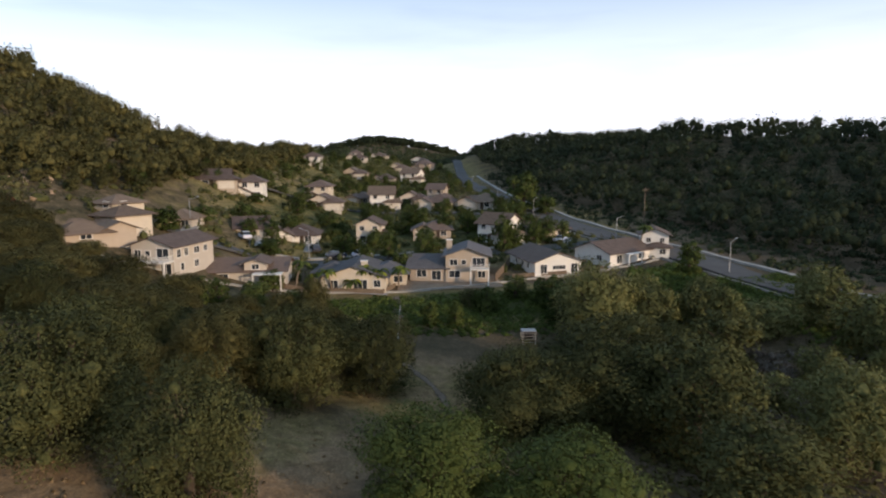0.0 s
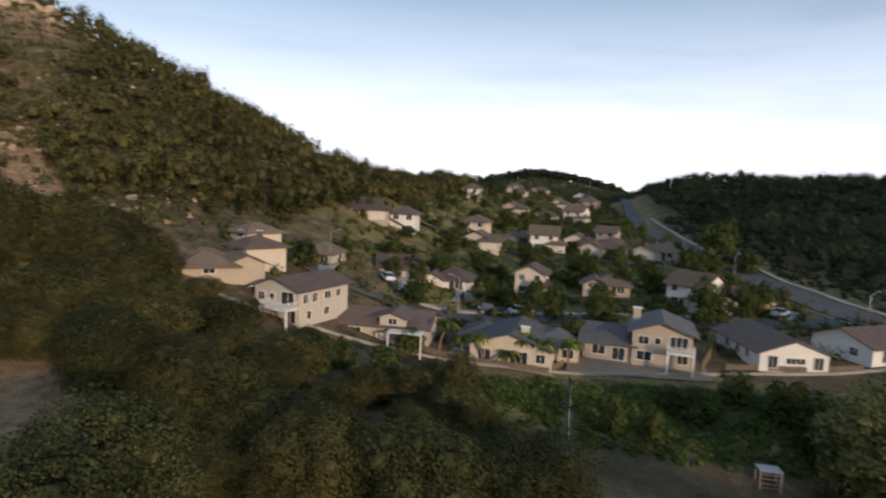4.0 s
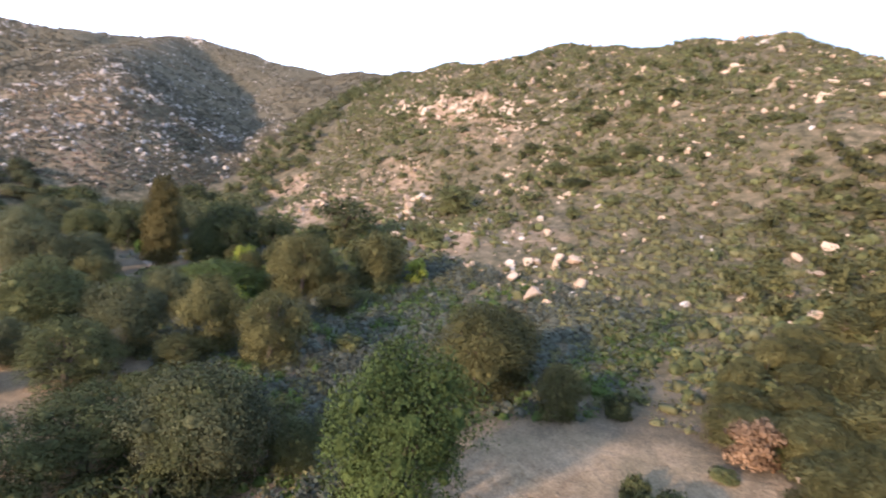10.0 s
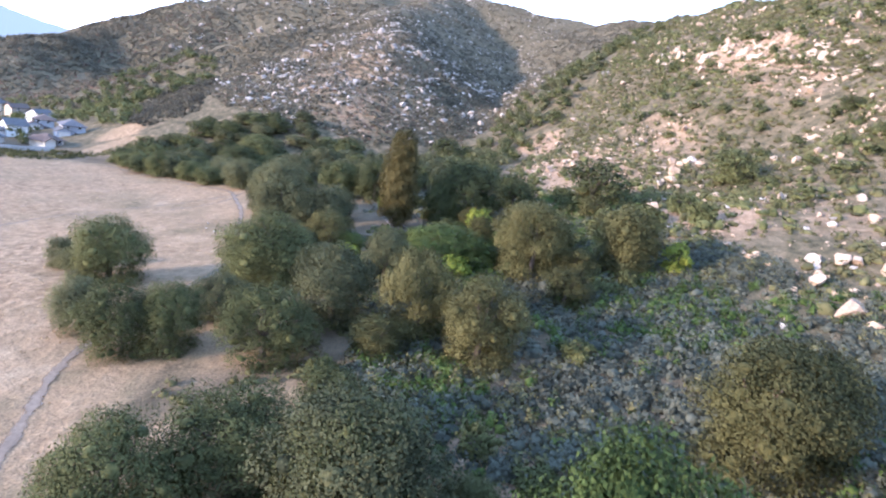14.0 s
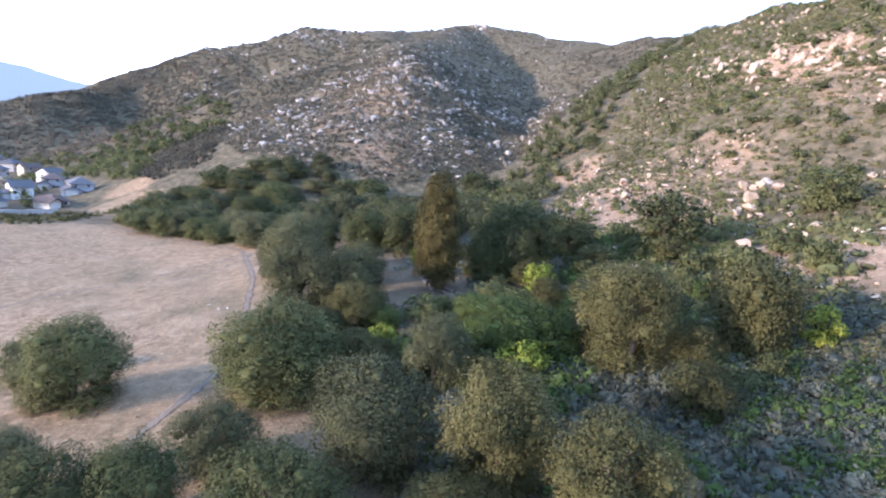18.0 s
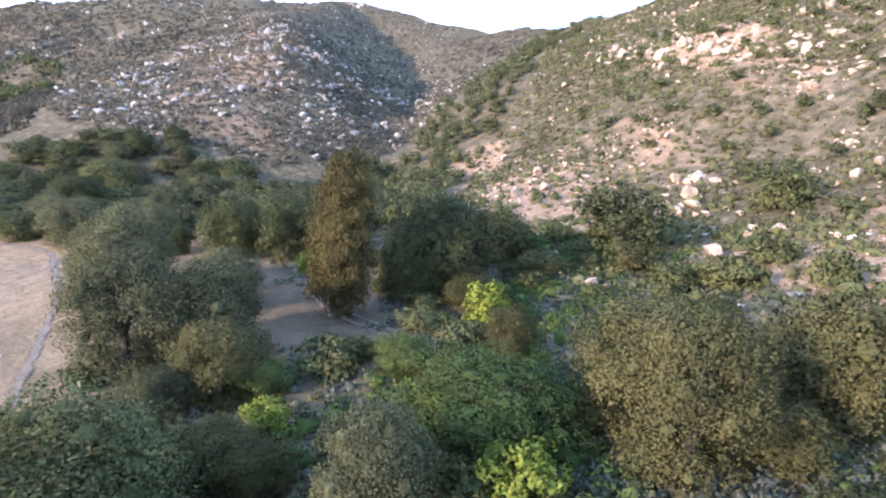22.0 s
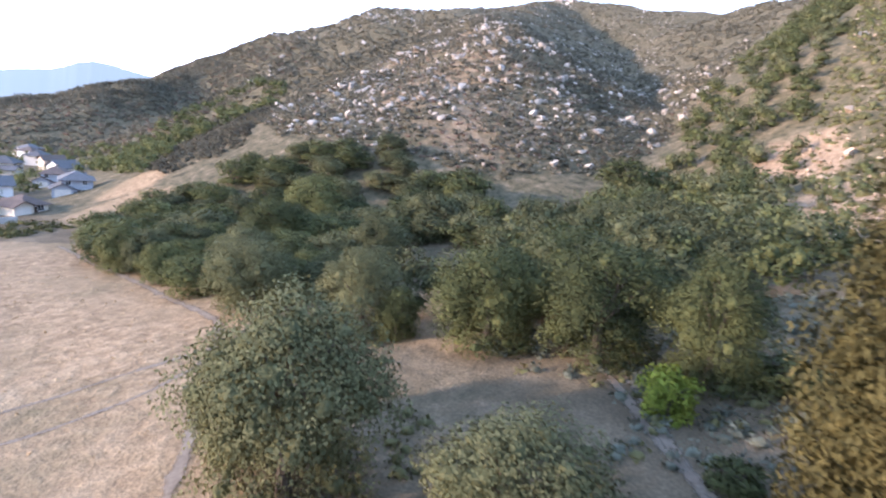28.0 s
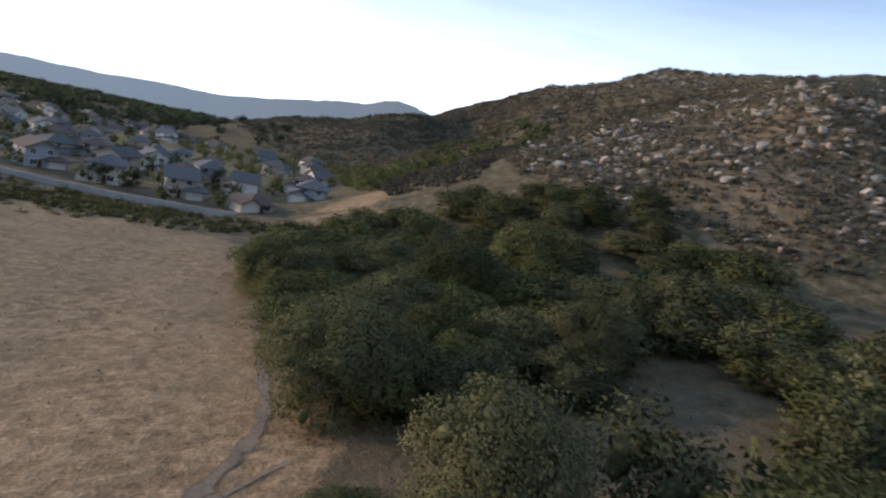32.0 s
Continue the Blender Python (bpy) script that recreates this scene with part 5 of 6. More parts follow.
def off_scar(x, y):
    """False on the bare strip of the earth slip."""
    u, v = (x + 116) * 0.90 - (y - 92.5) * 0.43, (x + 116) * 0.43 + (y - 92.5) * 0.90
    return abs(u) > 17 or abs(v) > 4.6


def woodland(name, label, poly, count, gap, seed, leaf, r=(2.6, 4.4), h=(5, 8.5), leaves=460, size=0.38, keep=None):
    """A hillside wood: crowns of several lobes, all one mass."""
    chunks = []
    for x, y in spread(poly, count, gap, seed, keep):
        if any(inside(o, np.array([x]), np.array([y]))[0] for o in OPEN_GROUND):
            continue
        w, t = random.uniform(*r), random.uniform(*h)
        z = ground_z(x, y)
        lobes = [(x + random.uniform(-0.45, 0.45) * w, y + random.uniform(-0.45, 0.45) * w, z + t * random.uniform(0.3, 0.62), w * q, w * q, t * 0.38) for q in (0.62, 0.55, 0.5, 0.44)]
        lobes.append((x, y, z + t * 0.18, w * 0.6, w * 0.6, t * 0.26))
        lobes = [(1.6 * a - 0.6 * x, 1.6 * b - 0.6 * y, *c) if 1 < k < 4 else (a, b, *c) for k, (a, b, *c) in enumerate(lobes)]
        chunks.append(crown(lobes, leaves, size, core=0.48, low=-0.35, sprigs=5))
    v, f, n = joined(chunks)
    return tagged(new(name, arrays_mesh(name, v, f, leaf, normals=n)), label, "woodland", kind="stuff")


GROVE = [(-146, -108), (-142, -78), (-150, -62), (-165, -56), (-190, -66), (-212, -92), (-214, -120), (-200, -140), (-178, -150), (-156, -140)]
GROVE_AT = spread(GROVE, 135, 3.5, 3)
CLOSE = [p for p in GROVE_AT if p[0] > -166 and p[1] > -112]
plant("oak_mid", [(x, y, random.uniform(3.0, 4.8), random.uniform(4.4, 6.6)) for x, y in CLOSE[::2]], 4.0, 8.0, 2)
plant("grey_mid", [(x, y, random.uniform(3.0, 4.8), random.uniform(4.4, 6.6)) for x, y in CLOSE[1::2]], 4.0, 8.0, 1)
REST = [p for p in GROVE_AT if p not in CLOSE]
plant("oak_far", [(x, y, random.uniform(3.2, 5.2), random.uniform(4.4, 6.6)) for x, y in REST[::2]], 4.0, 8.0, 2)
plant("grey_far", [(x, y, random.uniform(3.2, 5.2), random.uniform(4.4, 6.6)) for x, y in REST[1::2]], 4.0, 8.0, 3)
RAVINE = [(-150, -58), (-168, -58), (-200, -64), (-235, -68), (-290, -76), (-360, -72), (-420, -76), (-418, -46), (-350, -40), (-280, -46), (-232, -40), (-195, -30), (-170, -26), (-150, -36)]
woodland("ravine_oaks", "dark oaks crowding the ravine between the hills", RAVINE, 150, 4.2, 4, OAK, r=(2.8, 4.6), h=(4, 6.5), leaves=460, size=0.36)
woodland("ravine_oaks", "grey-green oaks crowding the ravine between the hills", RAVINE, 90, 5.5, 14, GREY_OAK, r=(2.6, 4.4), h=(4, 6.5), leaves=460, size=0.36)
HILL_OAKS = [(-205, 40), (-225, 52), (-240, 75), (-200, 78), (-165, 64), (-160, 52)]
plant("oak_far", [(x, y, random.uniform(2.2, 3.6), random.uniform(3, 4.6)) for x, y in spread(HILL_OAKS, 14, 6, 5)], 4.0, 8.0, 1)
woodland("far_oaks", "dark oaks at the foot of the far ridge", [(-215, -240), (-240, -205), (-300, -270), (-330, -330), (-290, -345), (-235, -300)], 60, 6.5, 6, OAK, r=(4, 6.5), h=(5, 8), leaves=330, size=0.5)
woodland("town_trees", "green street trees among the lower town's houses", [(-175, -200), (-150, -172), (-60, -214), (20, -250), (60, -420), (-120, -420)], 190, 7, 16, OAK, r=(2, 4), h=(4, 8), leaves=200, size=0.45)
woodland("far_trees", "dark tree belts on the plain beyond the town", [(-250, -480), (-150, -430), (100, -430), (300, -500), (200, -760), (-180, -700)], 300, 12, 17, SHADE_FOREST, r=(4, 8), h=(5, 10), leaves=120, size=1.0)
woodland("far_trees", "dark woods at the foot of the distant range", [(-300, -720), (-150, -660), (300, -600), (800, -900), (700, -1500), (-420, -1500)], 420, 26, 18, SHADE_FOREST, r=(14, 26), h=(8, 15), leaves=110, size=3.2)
woodland("woodland", "sunlit olive-green wood on the hillside above the houses", [(-134, 112), (-124, 100), (-110, 92), (-98, 96), (-92, 108), (-88, 128), (-88, 160), (-90, 205), (-96, 262), (-120, 300), (-165, 290), (-175, 215), (-165, 160), (-178, 140), (-150, 138)], 760, 4.0, 11, FOREST, r=(2.4, 5.2), h=(4.5, 9), keep=off_scar)
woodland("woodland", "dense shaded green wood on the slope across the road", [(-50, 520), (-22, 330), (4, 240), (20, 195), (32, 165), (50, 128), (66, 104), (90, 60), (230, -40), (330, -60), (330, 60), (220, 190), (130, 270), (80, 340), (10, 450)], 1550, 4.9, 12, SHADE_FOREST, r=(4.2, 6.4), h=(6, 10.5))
woodland("woodland", "wooded knoll beyond the uppermost houses", [(-240, 570), (-215, 640), (-60, 640), (-75, 585), (-140, 560)], 240, 6.5, 13, SHADE_FOREST, r=(4, 6), h=(6, 10), size=0.8)


def scrub(name, label, poly, count, leaf, width, tall, leaves, size, seed, keep=None, category="scrub"):
    r = np.random.default_rng(seed)
    p = np.array(poly, float)
    x, y = r.uniform(p[:, 0].min(), p[:, 0].max(), count * 3), r.uniform(p[:, 1].min(), p[:, 1].max(), count * 3)
    ok = inside(poly, x, y)
    if category == "scrub":
        for o in OPEN_GROUND:
            ok &= ~inside(o, x, y)
    if keep is not None:
        ok &= keep(x, y, r)
    x, y = x[ok][:count], y[ok][:count]
    w, t = r.uniform(*width, len(x)), r.uniform(*tall, len(x))
    at = np.column_stack([x, y, height(x, y) - 0.1])
    v, f, n = shrubs(at, w, t, int(leaves * 1.9), size * 0.88)
    return tagged(new(name, arrays_mesh(name, v, f, leaf, normals=n)), label, category, kind="stuff")


def patchy(scale, cut, seed):
    def test(x, y, r):
        m = np.sin(x / scale + 1.7 * np.sin(y / scale * 0.7 + seed)) + np.sin(y / scale * 1.3 + seed * 2 + 1.1 * np.sin(x / scale * 0.9))
        meadow, soil, bank = covers(x, y)
        return (m + r.normal(size=len(x)) * 0.7 > cut) & (r.random(len(x)) > soil * 0.75) & (meadow < 0.4) & (bank < 0.3)
    return test


APRON_AREA = [(-62, 16), (-72, 40), (-92, 52), (-104, 62), (-122, 44), (-136, 28), (-150, 14), (-150, -4), (-128, 4), (-105, -8), (-88, 4)]
scrub("sage_scrub", "grey-green sage scrub covering the foot of the hill", APRON_AREA, 3600, SAGE, (0.5, 1.4), (0.4, 1.1), 20, 0.24, 21, patchy(6, -1.4, 1))
scrub("green_scrub", "green undergrowth among the sage", APRON_AREA, 1000, IVY, (0.6, 1.2), (0.5, 1.2), 34, 0.22, 22, patchy(7, 0.2, 2))
FACE = [(-70, 52), (-90, 110), (-130, 128), (-160, 140), (-200, 145), (-260, 130), (-330, 70), (-380, 0), (-440, -40), (-420, -50), (-330, -44), (-240, -40), (-185, -28), (-150, -10), (-140, 20), (-110, 45)]
scrub("chaparral", "dry olive chaparral over the sunlit rocky hillside", FACE, 10500, CHAPARRAL, (0.7, 1.9), (0.5, 1.5), 17, 0.27, 23, patchy(11, -1.25, 3))
scrub("dark_chaparral", "darker green brush in the hollows of the hillside", FACE, 3000, OAK, (0.8, 2.4), (0.7, 2.0), 16, 0.40, 24, patchy(17, 0.2, 4))
ROCKY = [(-212, -128), (-222, -96), (-250, -80), (-330, -78), (-420, -90), (-520, -150), (-640, -200), (-800, -230), (-880, -430), (-680, -420), (-480, -310), (-330, -230), (-240, -200), (-215, -172), (-206, -150)]
scrub("dark_brush", "sparse brown-green brush on the rocky hill", ROCKY, 4500, DARK_SCRUB, (1.0, 2.4), (0.7, 1.5), 9, 0.7, 25, patchy(14, -1.6, 5))
NEAR_ROCKY = [(-208, -150), (-212, -128), (-222, -96), (-250, -78), (-330, -76), (-420, -90), (-450, -200), (-400, -262), (-330, -230), (-240, -198), (-214, -170)]
scrub("dark_brush", "brown-green brush on the near face of the rocky hill", NEAR_ROCKY, 7600, DARK_SCRUB, (0.5, 1.7), (0.4, 1.2), 11, 0.42, 36, lambda x, y, r: np.sin(x / 9 + 2 * np.sin(y / 13)) + np.sin(y / 8 + x / 20) + r.normal(size=len(x)) > -1.0)
scrub("red_brush", "rusty dry buckwheat on the lower rocky slope", NEAR_ROCKY, 1500, RUSTY, (0.4, 1.1), (0.3, 0.7), 10, 0.34, 37, lambda x, y, r: (x > -330) & (r.random(len(x)) > 0.3))
scrub("small_brush", "small dry shrubs over the bare soil of the hill", FACE, 4200, CHAPARRAL, (0.3, 0.8), (0.25, 0.6), 9, 0.28, 38, lambda x, y, r: (covers(x, y)[0] < 0.3) & (x > -330))
BACK = [(-330, -240), (-480, -320), (-680, -430), (-860, -450), (-650, -560), (-560, -625), (-480, -680), (-350, -560), (-250, -600), (-230, -560), (-330, -470), (-300, -330)]
scrub("far_brush", "brown-green brush on the farther ridges", BACK, 3600, DARK_SCRUB, (1.5, 4.0), (1.0, 2.2), 9, 1.2, 26, patchy(30, -1.2, 6))
scrub("undergrowth", "low tangled undergrowth between the oaks", [(-64, 12), (-60, 30), (-85, 55), (-110, 10), (-130, 0), (-150, -20), (-160, -45), (-140, -60), (-118, -38), (-98, -20), (-75, -5)], 1500, CHAPARRAL, (0.4, 1.0), (0.3, 0.8), 14, 0.26, 27, patchy(7, 0.0, 7))
scrub("undergrowth", "low brush and weeds round the oaks below the houses", [(-70, 60), (-60, 85), (-40, 92), (-26, 84), (-20, 60), (10, 62), (30, 90), (50, 80), (40, 40), (-10, 36), (-45, 40)], 1100, OLIVE, (0.4, 1.2), (0.3, 0.9), 14, 0.26, 28, patchy(7, 0.1, 8))
scrub("ivy_bank", "green ivy and weeds on the bank below the fences", [(-48, 90), (-30, 99), (0, 106), (26, 112), (40, 118), (44, 104), (20, 96), (0, 90), (-20, 86), (-40, 84)], 2300, IVY, (0.4, 1.0), (0.25, 0.7), 14, 0.24, 29)
scrub("garden_shrubs", "green shrubs and hedges between the houses", [(-90, 90), (-60, 98), (-30, 112), (10, 120), (24, 134), (0, 175), (-14, 215), (-34, 300), (-60, 420), (-110, 420), (-100, 250), (-92, 140)], 2400, OAK, (0.6, 2.0), (0.5, 2.2), 14, 0.4, 30)
scrub("reeds", "dry grey reeds by the creek", [(14, 72), (22, 86), (40, 84), (46, 70), (30, 62)], 500, DRY_REED, (0.5, 1.0), (0.6, 1.3), 16, 0.3, 31)
_MEADOW = [(-20, 24), (-60, -1), (-98, -28), (-124, -54), (-140, -76), (-146, -110), (-140, -142), (-60, -140), (-20, -60), (10, 0)]
scrub("grass_tufts", "tufts of dry straw-coloured grass over the meadow", _MEADOW, 5200, GRASS_TUFT, (0.15, 0.4), (0.05, 0.14), 4, 0.2, 32, category="grass")
scrub("grass_tufts", "tufts of dry straw-coloured grass in the clearings", [(-70, 34), (-64, 56), (-44, 56), (-8, 84), (6, 74), (-20, 30)], 1500, GRASS_TUFT, (0.15, 0.4), (0.05, 0.16), 5, 0.2, 33, lambda x, y, r: covers(x, y)[0] > 0.5, "grass")
scrub("meadow_weeds", "low grey-green weeds at the meadow's edge", [(-30, -130), (-150, -150), (-160, -160), (-60, -190), (40, -200), (40, -150)], 700, OLIVE, (0.5, 1.6), (0.3, 0.9), 14, 0.35, 34)

WOOD_BELOW = [(-72, 58), (-66, 80), (-52, 88), (-36, 84), (-30, 76), (-32, 62), (-44, 50), (-60, 52)]
plant_all("olive", [(x, y, random.uniform(1.9, 3.1), random.uniform(4.0, 7.0)) for x, y in spread(WOOD_BELOW, 26, 4.4, 41)], 4.0, 8.0, 1)
plant_all("olive", [(x, y, random.uniform(1.6, 2.8), random.uniform(3.5, 6.5)) for x, y in spread(WOOD_BELOW, 20, 4.4, 42)], 4.0, 8.0, 2)
WOOD_WEST = [(-66, 62), (-72, 82), (-84, 84), (-100, 88), (-98, 70), (-86, 58), (-76, 56)]
plant_all("olive", [(x, y, random.uniform(1.5, 2.7), random.uniform(3.2, 6)) for x, y in spread(WOOD_WEST, 34, 4.0, 43)], 4.0, 8.0, 0)
plant_all("olive", [(x, y, random.uniform(1.4, 2.5), random.uniform(3.2, 6)) for x, y in spread(WOOD_WEST, 20, 4.4, 44)], 4.0, 8.0, 1)
CREEK = [(-6, 70), (4, 96), (22, 100), (48, 104), (60, 84), (40, 62), (14, 56)]
CREEK_WEST = [(-6, 72), (2, 96), (18, 100), (24, 86), (12, 58)]
plant_all("oak", [(x, y, random.uniform(2.5, 4.4), random.uniform(4.5, 7)) for x, y in spread(CREEK_WEST, 9, 6, 45)], 4.0, 8.0, 2)
plant_all("willow", [(x, y, random.uniform(2.2, 4.0), random.uniform(4, 7)) for x, y in spread(CREEK, 15, 6, 46)], 4.0, 8.0, 1)
STREET = [(-95, 100), (-70, 100), (-40, 120), (5, 128), (18, 140), (-2, 178), (-16, 220), (-36, 310), (-64, 440), (-110, 420), (-98, 260), (-96, 150)]
plant("slope_tree", [(x, y, random.uniform(1.2, 2.6), random.uniform(3, 6.5)) for x, y in spread(STREET, 90, 6, 48)], 2.0, 5.0, 1)
MIX = [(-98, -14), (-104, 8), (-100, 24), (-124, 20), (-150, 22), (-168, -6), (-150, -28), (-126, -14)]
plant("bush", [(x, y, random.uniform(1.0, 2.2), random.uniform(1.4, 2.8)) for x, y in spread(MIX, 46, 3.6, 49)], 2.0, 2.4, 2)
plant_all("olive", [(x, y, random.uniform(1.6, 2.8), random.uniform(2.5, 5)) for x, y in spread(MIX, 14, 6, 50)], 4.0, 8.0, 2)
scrub("grey_undergrowth", "grey-brown low brush round the eucalyptus clearing", [(-104, -22), (-96, -6), (-108, 14), (-140, 22), (-170, 6), (-165, -30), (-150, -50), (-136, -40), (-120, -34)], 1500, SAGE, (0.35, 1.0), (0.25, 0.8), 14, 0.24, 61, lambda x, y, r: (np.hypot((x + 130) / 7, (y + 25) / 9) > 1) & (r.random(len(x)) > 0.2))
scrub("leafy_undergrowth", "leafy green undergrowth in the damp hollow", [(-104, -14), (-100, 8), (-118, 12), (-136, 8), (-160, 12), (-175, -8), (-160, -14), (-136, -4)], 420, IVY, (0.6, 1.6), (0.5, 1.4), 60, 0.22, 62)
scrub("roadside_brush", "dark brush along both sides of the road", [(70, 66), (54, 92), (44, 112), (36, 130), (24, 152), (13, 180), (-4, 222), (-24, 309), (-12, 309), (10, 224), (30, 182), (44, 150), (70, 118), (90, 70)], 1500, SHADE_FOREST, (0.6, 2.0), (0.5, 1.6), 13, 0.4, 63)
scrub("roadside_brush", "green shrubs below the road", [(56, 72), (40, 95), (30, 110), (22, 124), (10, 116), (24, 100), (44, 70)], 700, IVY, (0.5, 1.6), (0.4, 1.2), 14, 0.32, 64)
scrub("far_brush", "brown-green brush on the low ridge behind the town", [(-520, -640), (-351, -500), (-290, -520), (-215, -560), (-215, -610), (-350, -600)], 900, DARK_SCRUB, (1.5, 4.0), (1.0, 2.2), 9, 1.2, 65)
scrub("town_edge_brush", "green-brown brush along the town wall", [(-165, -150), (-140, -146), (-100, -165), (-40, -190), (-40, -206), (-118, -178), (-152, -160)], 900, OLIVE, (0.5, 1.6), (0.4, 1.1), 13, 0.35, 66)

PLAIN_HILLS = [(-560, -660), (-480, -420), (-330, -330), (-262, -250), (-228, -300), (-225, -430), (-205, -560), (-215, -640)]
scrub("ridge_brush", "dark brown-green brush over the low ridges behind the town", PLAIN_HILLS, 4200, DARK_SCRUB, (1.2, 3.4), (0.8, 2.2), 10, 0.85, 67)
scrub("ridge_brush", "rusty dry brush over the low ridges behind the town", PLAIN_HILLS, 1300, RUSTY, (1.0, 2.6), (0.6, 1.5), 9, 0.8, 68)
woodland("clearing_oaks", "dark oaks closing in behind the clearing", [(-146, -52), (-156, -40), (-170, -30), (-186, -36), (-192, -52), (-172, -60), (-156, -64)], 34, 4.0, 19, GREY_OAK, r=(2.6, 4.2), h=(4.5, 7.5), leaves=2400, size=0.22)
woodland("knoll_oaks", "dark oaks by the sandy patches near the town", [(-182, -178), (-196, -182), (-216, -220), (-226, -262), (-206, -262), (-190, -214)], 34, 5.0, 20, OAK, r=(2.6, 4.4), h=(3.5, 6), leaves=420, size=0.36)
scrub("far_brush", "brown-green brush on the saddle between the hills", [(-420, -48), (-440, -95), (-640, -205), (-800, -235), (-720, -50), (-440, -30)], 1900, DARK_SCRUB, (1.2, 3.2), (0.8, 1.9), 9, 0.85, 69)
plant("slope_tree", [(x, y, random.uniform(1.6, 3.0), random.uniform(3, 6)) for x, y in spread([(-92, 122), (-60, 112), (-30, 120), (8, 132), (0, 170), (-20, 230), (-40, 300), (-100, 300), (-96, 180)], 80, 6.5, 58)], 2.0, 5.0, 2)
EDGE_STRIP = [(-192, -158), (-215, -172), (-240, -196), (-330, -230), (-400, -260), (-480, -330), (-340, -335), (-262, -252), (-205, -196)]
scrub("slope_brush", "dry brown-green brush down the shoulder of the rocky hill", EDGE_STRIP, 2600, DARK_SCRUB, (0.7, 2.0), (0.5, 1.4), 11, 0.5, 70)
woodland("hillside_trees", "green oaks and tall brush on the lower hillside", [(-92, 84), (-104, 92), (-126, 104), (-150, 112), (-160, 96), (-140, 80), (-118, 70), (-102, 66)], 90, 4.4, 71, FOREST, r=(1.8, 3.4), h=(2.5, 5), leaves=420, size=0.32, keep=off_scar)
woodland("hillside_trees", "scattered dark oaks on the rocky hillside", [(-150, 40), (-165, 100), (-215, 110), (-300, 50), (-330, 0), (-250, -20), (-200, 10)], 120, 6, 72, OAK, r=(1.6, 3.2), h=(2, 4), leaves=360, size=0.34)
scrub("golden_scrub", "yellow-green dry brush among the sage", APRON_AREA, 1000, CHAPARRAL, (0.4, 1.1), (0.4, 1.0), 24, 0.22, 73, patchy(8, -0.2, 9))
woodland("slope_trees", "oaks on the slope between the wood and the houses", [(-86, 100), (-100, 98), (-118, 114), (-104, 146), (-98, 190), (-90, 190), (-88, 150), (-84, 116)], 70, 4.2, 74, FOREST, r=(1.8, 3.4), h=(3, 6), leaves=420, size=0.32)
plant_all("olive", [(x, y, random.uniform(1.9, 2.8), random.uniform(3.6, 5.2)) for x, y in spread([(-98, 82), (-90, 88), (-82, 84.5), (-74, 82), (-67, 84), (-70, 77), (-84, 75), (-97, 77)], 24, 3.0, 75)], 4.0, 8.0, 1)
scrub("knoll_brush", "dark brush on the bare shoulder above the uppermost houses", [(-105, 425), (-40, 400), (-52, 560), (-220, 575), (-200, 480)], 1300, SHADE_FOREST, (1.2, 3.4), (1.0, 3.0), 13, 0.7, 76)
woodland("town_trees", "green trees between the last houses of the town", [(-172, -215), (-235, -280), (-250, -430), (-160, -430), (-150, -300)], 110, 7.5, 77, OAK, r=(2, 4), h=(3.5, 6.5), leaves=220, size=0.45)
scrub("slope_brush", "dark brush at the foot of the rocky hill above the town", [(-184, -168), (-202, -160), (-242, -200), (-275, -262), (-220, -222), (-190, -188)], 1500, DARK_SCRUB, (0.6, 1.9), (0.5, 1.5), 13, 0.42, 78)

# ---------------------------------------------------------------- rocks
BOULDERS = []
for i in range(7):
    v, f = rock_arrays(3, 0.72, 40 + i)
    BOULDERS.append(arrays_mesh("boulder", v, f, (WHITE_ROCK, GRANITE)[i % 2]))


def boulder(x, y, r, i, label="pale weathered granite boulder on the slope"):
    ob = tagged(new("boulder", BOULDERS[i % len(BOULDERS)]), label, "boulder", "boulders on the hillside")
    ob.matrix_basis = pose(x, y, ground_z(x, y) + 0.15 * r, random.uniform(-15, 15), random.uniform(-15, 15), i * 77) @ Matrix.Diagonal((r, r, r, 1))


for i, (x, y, r) in enumerate([(-111.6, 60.9, 1.4), (-108.8, 49.8, 1.32), (-116.4, 47.6, 1.07), (-113.1, 45.3, 0.62), (-109.7, 54.4, 0.67), (-109.3, 58.7, 0.61), (-101.8, 48.7, 0.53), (-103.6, 67.5, 0.53), (-113.6, 36.8, 0.52), (-117.4, 39.6, 0.54), (-133, 70.1, 1.13), (-139.6, 70.6, 0.83), (-142.4, 77.9, 0.96), (-159.6, 55.3, 1.3), (-141.9, 37.4, 0.89), (-146, 40.5, 1.02), (-136.6, 45.9, 0.77), (-130.8, 39.1, 1.62), (-160.7, 33.8, 1.68), (-158.3, 31.6, 0.81), (-135.1, 131.6, 1.36), (-163.2, 96.2, 1.17), (-153.8, 76.8, 0.93), (-161.5, 30.9, 0.89), (-143.7, 40, 1.05), (-129.6, 39.1, 1.19), (-111.2, 36.6, 0.73), (-110.9, 44.3, 0.73), (-113.8, 45.9, 0.76), (-141.7, 20.6, 1.36)]):
    boulder(x, y, r, i + 0)
